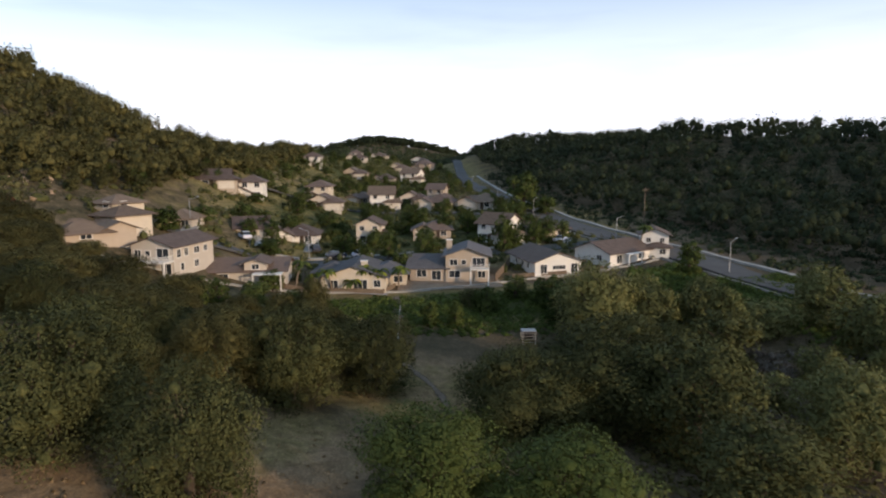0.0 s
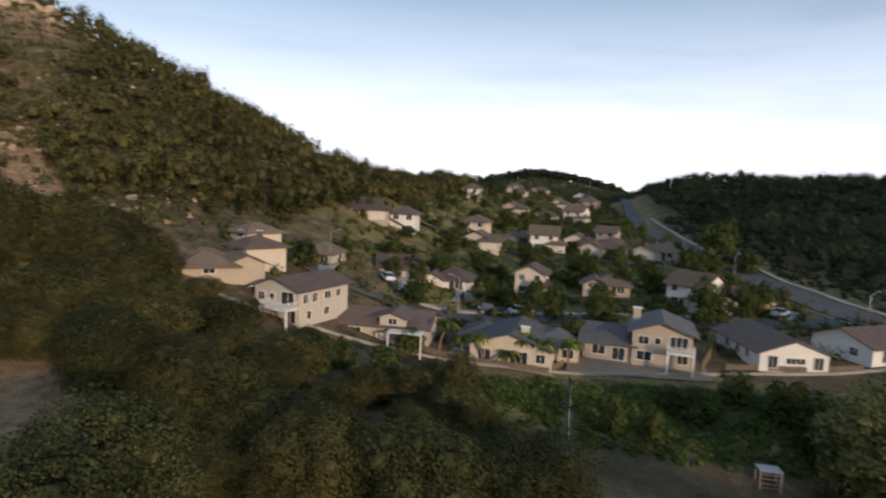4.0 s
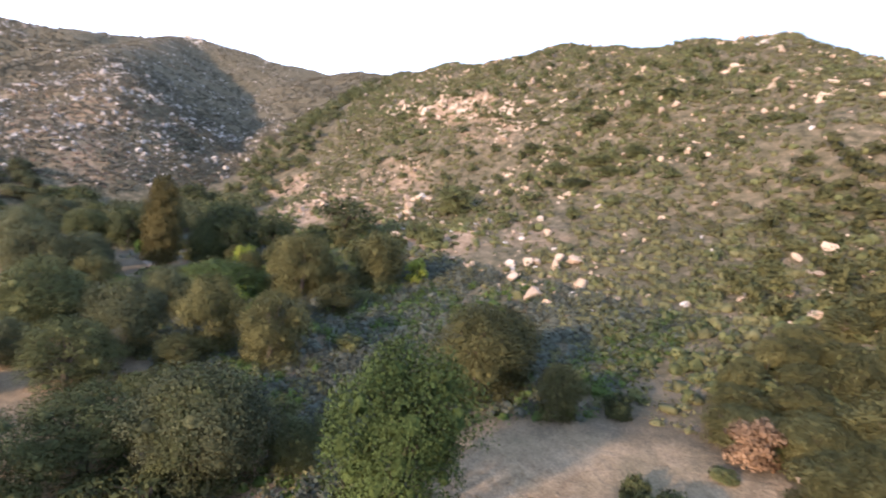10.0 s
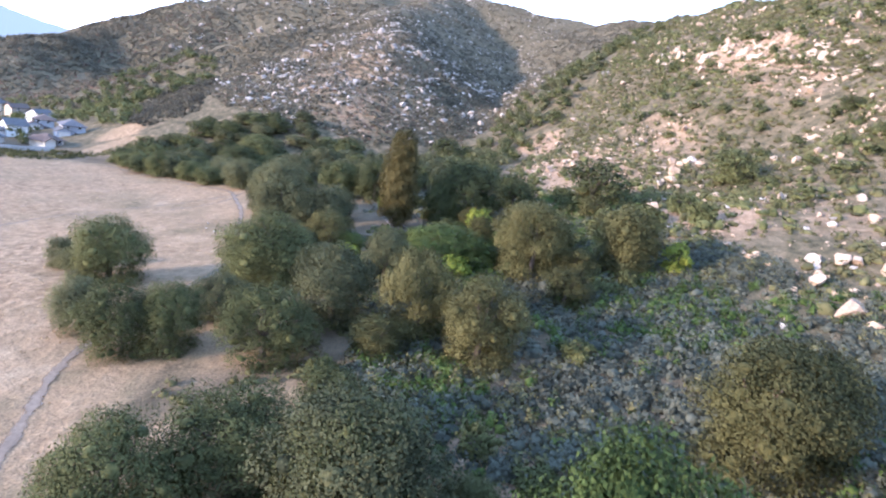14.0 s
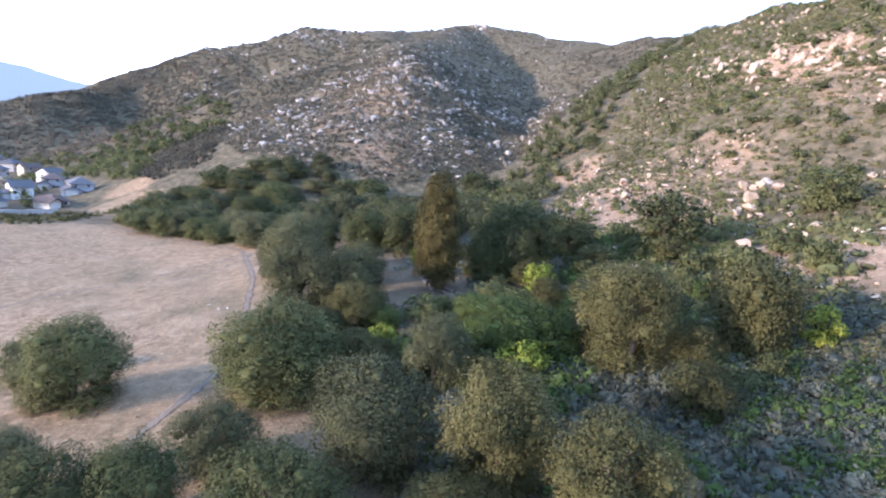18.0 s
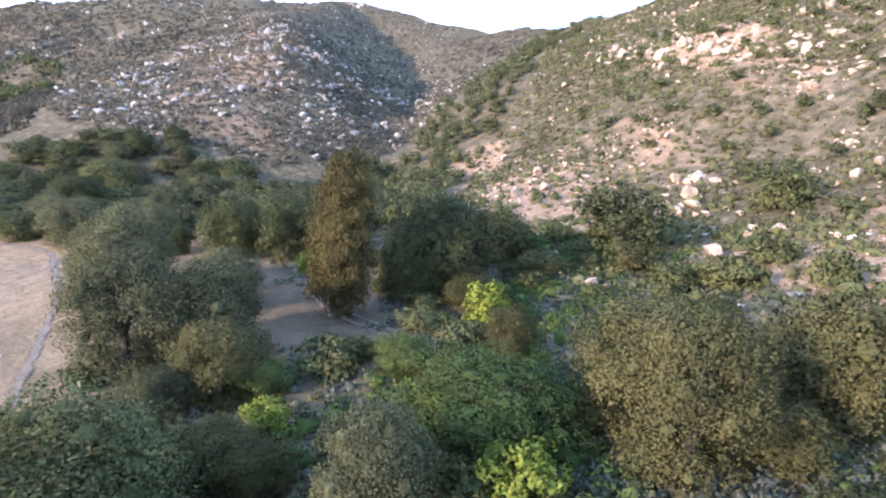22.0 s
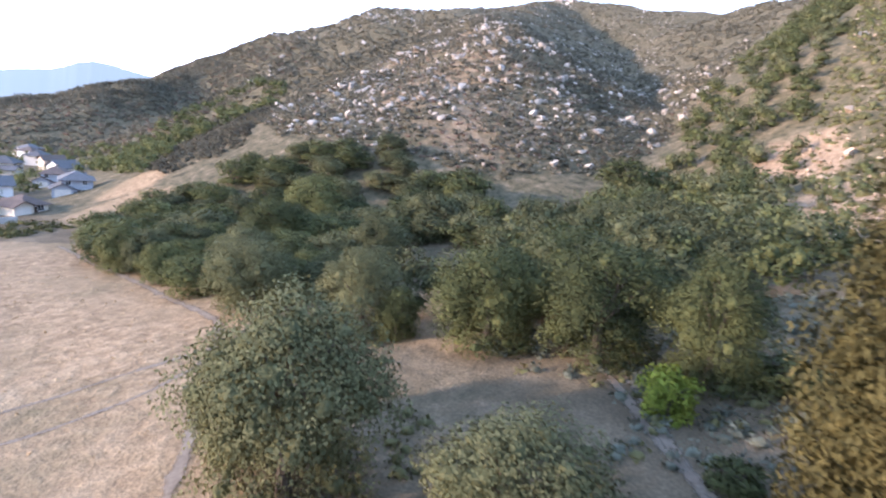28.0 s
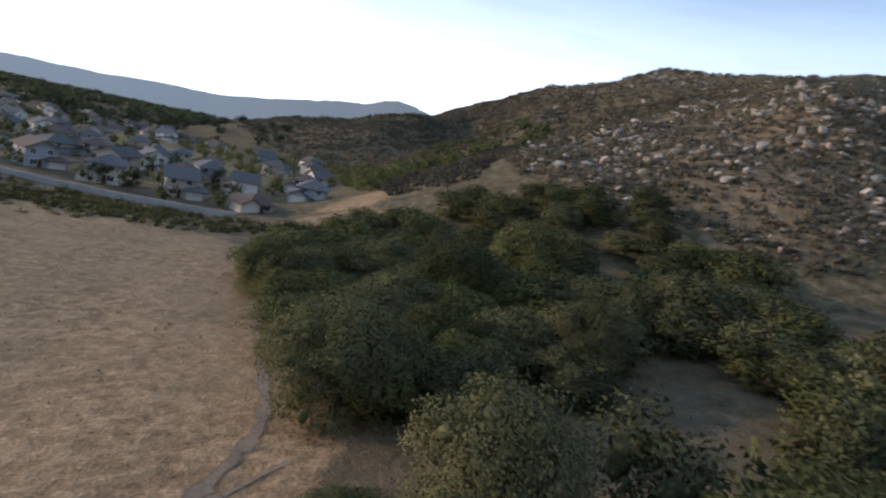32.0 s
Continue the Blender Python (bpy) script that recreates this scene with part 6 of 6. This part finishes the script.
for i, (x, y, r) in enumerate([(-129.5, 42.7, 0.66), (-158.3, 44.5, 1.31), (-116.1, 39.2, 0.56), (-154, 26.5, 0.84), (-198, 14, 1.7), (-146.1, -1.9, 0.83), (-200.2, -78.8, 1.5), (-131.5, -1.9, 0.54), (-160.9, 28.6, 1.1), (-154.2, 25.1, 0.75), (-131.3, 14.1, 0.84), (-127.4, -5.5, 0.37), (-134.4, 18.1, 0.7), (-115.1, 20.7, 0.48), (-109.3, 16, 1.45), (-182.5, 11.2, 1), (-184.7, 18.4, 0.9), (-137.5, 24.3, 0.67), (-110.2, 21.8, 0.55), (-105.2, -9.5, 0.65), (-101.5, -14.2, 0.45), (-146.9, -2.3, 0.73), (-148.3, -1.4, 0.93), (-131.1, -2.3, 0.45), (-127.7, -6.1, 0.71), (-211.3, -90, 0.95), (-111.6, -40.9, 0.37), (-169.6, 14.2, 0.78), (-141.4, 16.3, 0.77), (-137.5, 15.7, 0.55)]):
    boulder(x, y, r, i + 30)
for i, (x, y, r) in enumerate([(-117.6, 0.7, 0.35), (-182, 10.4, 1.11), (-110.6, -41.4, 0.35), (-113.5, -46.4, 0.45), (-111.1, -43.9, 0.35), (-130.2, -8.4, 0.56), (-132.4, -8.1, 0.38), (-143.2, -12.7, 0.56)]):
    boulder(x, y, r, i + 60)


def rubble(name, label, poly, count, size, material, seed, keep=None, level=2):
    r = np.random.default_rng(seed)
    p = np.array(poly, float)
    x, y = r.uniform(p[:, 0].min(), p[:, 0].max(), count * 4), r.uniform(p[:, 1].min(), p[:, 1].max(), count * 4)
    ok = inside(poly, x, y)
    if keep is not None:
        ok &= keep(x, y, r)
    x, y = x[ok][:count], y[ok][:count]
    z = height(x, y)
    kinds = [rock_arrays(level, 0.75, seed * 10 + k) for k in range(6)]
    chunks = []
    for i in range(len(x)):
        v, f = kinds[i % 6]
        s = size[0] * (size[1] / size[0]) ** (r.random() ** 2.1)
        chunks.append((turned(v, r.uniform(0, 6.3)) * s * np.array([r.uniform(0.9, 1.5), r.uniform(0.7, 1), r.uniform(0.75, 1.3)]) + (x[i], y[i], z[i] + 0.15 * s), f))
    v, f = joined(chunks)
    return tagged(new(name, arrays_mesh(name, v, f, material)), label, "rocks", kind="stuff")


def clumped(scale, cut, seed):
    def test(x, y, r):
        m = np.sin(x / scale + 1.3 * np.sin(y / scale + seed)) * np.sin(y / scale * 1.2 + seed * 3 + np.sin(x / scale * 1.1))
        return m + r.normal(size=len(x)) * 0.35 > cut
    return test


rubble("granite_rocks", "warm pale granite rocks strewn over the sunlit hill", FACE, 1700, (0.45, 2.3), ORANGE_ROCK, 51, clumped(12, 0.26, 1))
rubble("granite_rocks", "warm pale granite rocks along the hill's upper face", [(-175, 100), (-200, 140), (-260, 128), (-330, 68), (-380, 0), (-330, -30), (-270, -10), (-225, 40)], 760, (0.6, 2.4), ORANGE_ROCK, 52, clumped(15, 0.05, 2))
rubble("granite_rocks", "grey granite boulders covering the rocky hill", ROCKY, 1800, (0.8, 2.6), GRANITE, 53, clumped(16, 0.0, 3))
rubble("granite_rocks", "grey granite rocks on the near face of the rocky hill", NEAR_ROCKY, 2500, (0.40, 2.8), GRANITE, 55, clumped(13, 0.0, 5))
rubble("granite_rocks", "grey rocks on the distant ridge", [(-480, -330), (-680, -430), (-860, -450), (-650, -560), (-560, -625), (-420, -480)], 500, (1.6, 5.0), GRANITE, 54, clumped(30, 0.0, 4))


def outcrop(label, rows, material, seed, slab=0.0):
    """A mass of bedrock: cracked slabs and blocks crowded together. rows: x, y, length, breadth, height, turn."""
    top = tagged(new("rock_outcrop"), label, "rock outcrop", "outcrops on the hill")
    r = np.random.default_rng(seed)
    for i, (x, y, a, b, c, turn) in enumerate(rows):
        for k in range(9):
            v, f = rock_arrays(2, 1.0, seed + i * 9 + k)
            s = (0.62, 0.5, 0.46, 0.4, 0.36, 0.3, 0.26, 0.22, 0.2)[k]
            px, py = x + (k > 0) * r.uniform(-0.85, 0.85) * a, y + (k > 0) * r.uniform(-0.85, 0.85) * a
            v = turned(v * np.array([a, b * r.uniform(0.7, 1.2), c * (0.8 if k % 2 else 1.1)]) * s, radians(turn + r.uniform(-25, 25)))
            lie = height(px + v[:, 0], py + v[:, 1])
            keep = 0.75 + 0.22 * slab
            v = np.column_stack([px + v[:, 0], py + v[:, 1], keep * lie + (1 - keep) * ground_z(px, py) + v[:, 2] * (1 - 0.5 * slab)])
            part("rock", arrays_mesh("rock", v, f, material), None, top)
    return top


outcrop("broad smooth slab of warm pinkish granite", [(-236, 38, 12, 8, 2.6, 40), (-246, 30, 11, 7, 2.4, 35), (-256, 18, 9, 6, 2.2, 30), (-240, 48, 7, 6, 2.4, 60), (-228, 46, 7, 5, 2, 50), (-264, 12, 8, 6, 2, 20), (-250, 40, 8, 6, 2, 30)], ORANGE_ROCK, 70, 1.0)
outcrop("jointed ledges of warm granite along the hill", [(-270, 6, 9, 5, 5, 20), (-282, -4, 9, 5, 5, 30), (-293, -12, 8, 5, 6, 40), (-300, -20, 7, 5, 5, 20), (-262, 20, 5, 4, 4, 10), (-288, 4, 5, 4, 4, 60)], ORANGE_ROCK, 80)
outcrop("orange crags crowning the end of the ridge", [(-150, 147, 5, 4, 4, 10), (-156, 146, 5, 4, 4, 40), (-163, 143, 6, 4, 5, 20), (-171, 140, 7, 5, 5, 30), (-180, 137, 7, 5, 5, 10), (-189, 134, 7, 5, 5, 50), (-198, 131, 6, 5, 5, 0), (-174, 131, 6, 5, 4, 30), (-164, 133, 5, 4, 3, 0), (-186, 125, 6, 5, 4, 20)], ORANGE_ROCK, 90)
outcrop("pale boulders piled on the summit", [(-262, 122, 5, 4, 4, 0), (-272, 118, 4, 4, 4, 30), (-248, 118, 4, 3, 3, 60), (-240, 110, 5, 4, 3, 20)], GRANITE, 100)
outcrop("grey summit rocks of the distant peak", [(-866, -437, 22, 16, 9, 20), (-850, -425, 16, 12, 7, 50), (-884, -440, 14, 12, 6, 0), (-838, -410, 12, 10, 6, 30)], GRANITE, 110)
outcrop("weathered grey ledges on the near rocky hill", [(-300, -104, 3.4, 2.8, 2.6, 20), (-311, -106, 3.2, 2.8, 2.6, 50), (-318, -124, 4, 3, 2.8, 10), (-266, -150, 5, 3, 2.8, 30), (-284, -156, 4, 3, 2.8, 0), (-330, -201, 4, 3.4, 2.8, 20)], GRANITE, 120)
outcrop("earth slip of bare orange soil and rock", [(-112, 91, 3.4, 1.6, 1.0, -25), (-117, 93, 3.4, 1.6, 1.0, -25), (-122, 95, 3.2, 1.6, 1.0, -25), (-107, 88.5, 2.6, 1.4, 0.8, -25)], ORANGE_ROCK, 130)
rubble("loose_stones", "small grey and pinkish stones speckling the rocky hill", NEAR_ROCKY, 2600, (0.25, 1.0), GRANITE, 56, clumped(9, -0.35, 6), level=1)
rubble("loose_stones", "small stones and blocks speckling the far rocky slopes", ROCKY, 2800, (0.5, 1.9), GRANITE, 57, clumped(14, -0.3, 7), level=1)
rubble("loose_stones", "small warm stones speckling the sunlit hill", FACE, 4200, (0.2, 1.0), ORANGE_ROCK, 58, clumped(12, 0.12, 1), level=1)
rubble("loose_stones", "warm stones crowding the bare spur", [(-178, -20), (-190, -2), (-215, 6), (-232, -14), (-222, -32), (-196, -30)], 240, (0.25, 1.1), ORANGE_ROCK, 59, level=2)
outcrop("broken ledges of warm granite below the summit", [(-267, 80, 5, 3.6, 3, 0), (-219, 79, 5, 3.6, 3, 25), (-223, 98, 5, 3.6, 3, 50), (-199, 100, 5, 3.6, 3, 75), (-206, 110, 5, 3.6, 3, 10), (-182, 107, 5, 3.6, 3, 35)], ORANGE_ROCK, 140, 0.4)
outcrop("tumbled warm boulders on the lower hillside", [(-202, 36, 3.2, 2.4, 1.8, 60), (-171, 50, 3.2, 2.4, 1.8, 85), (-201, 45, 3.2, 2.4, 1.8, 20)], ORANGE_ROCK, 150)

# ---------------------------------------------------------------- small things round the houses
def street_lamp(x, y, rz, h=7.5):
    top = tagged(new("street_lamp"), "tall galvanised street lamp with a curved arm", "street lamp", "street lamps")
    bm = bmesh.new()
    rod(bm, (0, 0, -0.5), (0, 0, h), 0.11, 0.07, 8)
    part("pole", bm, METAL, top)
    bm = bmesh.new()
    last = Vector((0, 0, h))
    for i in range(1, 6):
        a = i / 5 * 1.4
        p = Vector((1.9 * math.sin(a), 0, h + 0.7 * (1 - math.cos(a))))
        rod(bm, last, p, 0.05, 0.045, 6)
        last = p
    part("arm", bm, METAL, top)
    bm = box_bm(last.x - 0.1, last.x + 0.65, -0.16, 0.16, last.z - 0.12, last.z + 0.06)
    bmesh.ops.bevel(bm, geom=bm.edges[:], offset=0.05, segments=1, affect="EDGES")
    part("lamp_head", bm, METAL, top)
    top.matrix_basis = spot(x, y, rz, 0) @ Matrix.Diagonal((0.8, 0.8, 0.8, 1))


for x, y, rz in ((30.5, 118, 40), (14, 141, 40), (-3, 178, 60), (-14, 207, 60), (-50, 121, 180), (-70, 112, 0), (-26, 262, 60)):
    street_lamp(x, y, rz)


def palm(x, y, h, r=1.9):
    top = tagged(new("palm_tree"), "feathery green palm with a slim trunk in the garden", "palm", "garden palms")
    bm = bmesh.new()
    for i in range(5):
        rod(bm, (0.04 * i * i, 0, h * i / 5 - (0.4 if not i else 0)), (0.04 * (i + 1) ** 2, 0, h * (i + 1) / 5), 0.17 - 0.012 * i, 0.16 - 0.012 * i, 8)
    part("trunk", bm, PALE_BARK, top)
    for k in range(13):
        a, lift = k * 2.399, random.uniform(0.2, 1.1)
        bm = bmesh.new()
        prev = None
        for i in range(7):
            t = i / 6
            c = Vector((0.04 * 25 + r * t * math.cos(a), r * t * math.sin(a), h + lift * math.sin(t * 2.2) - 1.1 * t * t))
            w = 0.42 * math.sin(math.pi * (0.12 + 0.86 * t))
            side = Vector((-math.sin(a), math.cos(a), 0)) * w
            row = [bm.verts.new(c - side - Vector((0, 0, 0.22 * w))), bm.verts.new(c), bm.verts.new(c + side - Vector((0, 0, 0.22 * w)))]
            if prev:
                bm.faces.new((prev[0], row[0], row[1], prev[1]))
                bm.faces.new((prev[1], row[1], row[2], prev[2]))
            prev = row
        part("frond", bm, BRIGHT if k % 3 else LIME, top)
    top.matrix_basis = spot(x, y, x * 40 % 360, 0)


for x, y, h in ((-45, 99.5, 4.2), (-39, 99.8, 3.6), (-34, 100.6, 3.8), (-30.5, 102.5, 3.2), (-28.5, 104, 3.4), (17, 131, 5.5), (-42, 100.2, 2.2), (-36.5, 100.4, 1.8)):
    palm(x, y, h)


def car(x, y, rz, paint, label, truck=False):
    top = tagged(new("car"), label, "car", "parked cars")
    bm = box_bm(-2.2, 2.2, -0.88, 0.88, 0.35, 0.95)
    bmesh.ops.bevel(bm, geom=bm.edges[:], offset=0.14, segments=2, affect="EDGES")
    part("body", bm, paint, top)
    x0, x1 = (-0.9, 0.6) if truck else (-1.6, 0.9)
    bm = box_bm(x0, x1, -0.78, 0.78, 0.9, 1.5)
    for v in bm.verts:
        if v.co.z > 1.2:
            v.co.x += 0.35 if v.co.x < 0 else -0.5
            v.co.y *= 0.84
    part("cabin", bm, GLASS, top, "tinted car windows")
    bm = box_bm(x0 + 0.38, x1 - 0.52, -0.64, 0.64, 1.48, 1.54)
    part("roof_panel", bm, paint, top)
    for wx in (-1.35, 1.4):
        for wy in (-0.86, 0.86):
            bm = bmesh.new()
            rod(bm, (wx, wy - 0.1, 0.33), (wx, wy + 0.1, 0.33), 0.33, 0.33, 14)
            ty = part("wheel", bm, RUBBER, top)
            bm = bmesh.new()
            rod(bm, (wx, wy - 0.115, 0.33), (wx, wy + 0.115, 0.33), 0.19, 0.19, 10)
            part("rim", bm, METAL, ty)
    top.matrix_basis = spot(x, y, rz, 0.27)


car(-63, 120, 130, CAR_WHITE, "white car parked on a driveway")
car(-51, 128, 120, CAR_DARK, "dark blue car parked on a driveway")
car(2, 145, 60, CAR_WHITE, "white pickup truck parked on a driveway", True)
car(-40, 125, 25, CAR_WHITE, "white car parked along the street")
car(-45, 123, 25, CAR_DARK, "dark car parked along the street")

# the cage, the bin and the pipe on the rough ground below the houses
cage = tagged(new("animal_cage"), "small white-framed wire cage on the rough grass", "cage")
for cx in (-0.9, 0.9):
    for cy in (-0.7, 0.7):
        part("post", box_bm(cx - 0.05, cx + 0.05, cy - 0.05, cy + 0.05, -0.3, 1.7), METAL, cage)
part("roof", box_bm(-1.0, 1.0, -0.8, 0.8, 1.7, 1.78), METAL, cage)
for k in range(4):
    part("rail", box_bm(-0.9, 0.9, -0.72, -0.68, 0.15 + 0.42 * k, 0.19 + 0.42 * k), METAL, cage)
part("back_panel", box_bm(-0.9, 0.9, 0.66, 0.72, 0, 1.65), BLACK, cage)
cage.matrix_basis = spot(-6.8, 86.5, 10, 0)
water = tagged(new("water_tank"), "black plastic water tank on the grass", "tank")
bm = bmesh.new()
rod(bm, (0, 0, -0.2), (0, 0, 1.15), 0.62, 0.58, 18)
part("tank_body", bm, BLACK, water)
bm = bmesh.new()
rod(bm, (0, 0, 1.15), (0, 0, 1.28), 0.34, 0.28, 14)
part("tank_lid", bm, BLACK, water)
water.matrix_basis = spot(-12.4, 74.8, 0, 0)
pipe = bmesh.new()
for (x0, y0), (x1, y1) in zip(((-27, 99), (-26.2, 92), (-25.0, 85)), ((-26.2, 92), (-25.0, 85), (-24.2, 78.5))):
    rod(pipe, (x0, y0, ground_z(x0, y0) + 0.2), (x1, y1, ground_z(x1, y1) + 0.2), 0.04, 0.04, 6)
me = bpy.data.meshes.new("pipe")
pipe.to_mesh(me)
me.materials.append(TRIM)
tagged(new("pipe", me), "white irrigation pipe lying down the bank", "pipe")


def fence(label, line, h, material, gap=1.9):
    top = tagged(new("fence"), label, "fence", "yard fences")
    for (x0, y0), (x1, y1) in zip(line, line[1:]):
        n = max(1, round(math.hypot(x1 - x0, y1 - y0) / gap))
        for i in range(n):
            a = Vector((x0 + (x1 - x0) * i / n, y0 + (y1 - y0) * i / n, 0))
            b = Vector((x0 + (x1 - x0) * (i + 1) / n, y0 + (y1 - y0) * (i + 1) / n, 0))
            a.z, b.z = ground_z(a.x, a.y), ground_z(b.x, b.y)
            bm = bmesh.new()
            rod(bm, a - Vector((0, 0, 0.3)), a + Vector((0, 0, h)), 0.06, 0.06, 5)
            part("post", bm, material, top)
            bm = bmesh.new()
            vs = [bm.verts.new(p) for p in (a + Vector((0, 0, 0.1)), b + Vector((0, 0, 0.1)), b + Vector((0, 0, h - 0.1)), a + Vector((0, 0, h - 0.1)))]
            f = bm.faces.new(vs)
            out = bmesh.ops.extrude_face_region(bm, geom=[f])
            nrm = Vector((-(b - a).y, (b - a).x, 0)).normalized() * 0.04
            bmesh.ops.translate(bm, verts=[g for g in out["geom"] if isinstance(g, bmesh.types.BMVert)], vec=nrm)
            part("panel", bm, material, top)
    return top


fence("brown wooden fence beside the yard", [(-12, 109), (-10.5, 116), (-9.5, 123)], 1.6, WOOD)
fence("dark wooden fence round the palm garden", [(-47, 98.2), (-40, 99), (-30.5, 100.4), (-29, 104)], 1.0, WOOD)
fence("rust-brown fence beside the tan house", [(-86, 88), (-82, 86), (-77, 85)], 1.6, RUST)
fence("dark hedge-side fence along the white houses", [(-9, 111), (0, 114), (8, 118)], 0.9, WOOD)
pole = tagged(new("utility_pole"), "wooden utility pole on the slope across the road", "pole")
bm = bmesh.new()
rod(bm, (0, 0, -0.5), (0, 0, 10), 0.16, 0.11, 8)
part("pole_shaft", bm, WOOD, pole)
part("crossarm", box_bm(-1.1, 1.1, -0.06, 0.06, 9.2, 9.34), WOOD, pole)
pole.matrix_basis = spot(26, 170, 30, 0)


def cactus(x, y, seed, size=1.0):
    """A prickly pear: flat oval pads growing out of one another."""
    top = tagged(new("cactus"), "clump of grey-green prickly pear cactus at the meadow's edge", "cactus", "prickly pears")
    r = random.Random(seed)
    bm = bmesh.new()
    bmesh.ops.create_uvsphere(bm, u_segments=8, v_segments=6, radius=1)
    bmesh.ops.scale(bm, vec=(0.17, 0.035, 0.24), verts=bm.verts[:])
    me = bpy.data.meshes.new("pad")
    bm.to_mesh(me)
    bm.free()
    me.materials.append(CACTUS)
    for k in range(30):
        a, d, tier = r.uniform(0, 6.283), r.uniform(0.1, 1.5), k % 4
        ob = part("pad", me, None, top)
        ob.matrix_basis = pose(d * math.cos(a), d * math.sin(a), 0.16 + 0.30 * tier * (1 - d / 2.6), r.uniform(-25, 25), r.uniform(-35, 35), math.degrees(a) + r.uniform(40, 140))
    top.matrix_basis = spot(x, y, seed * 30, 0) @ Matrix.Diagonal((size, size, size, 1))


CACTUS = surface("cactus_pads", [(0.3, (0.055, 0.075, 0.035)), (0.7, (0.16, 0.185, 0.09))], 4, rough=0.6, bump=0.2, objects=0.3)
for k, (x, y, s) in enumerate(((-110.4, -30.4, 1.3), (-112.2, -28.8, 1.2), (-113.8, -27.4, 1.0), (-119, -24, 1.1))):
    cactus(x, y, k + 1, s)
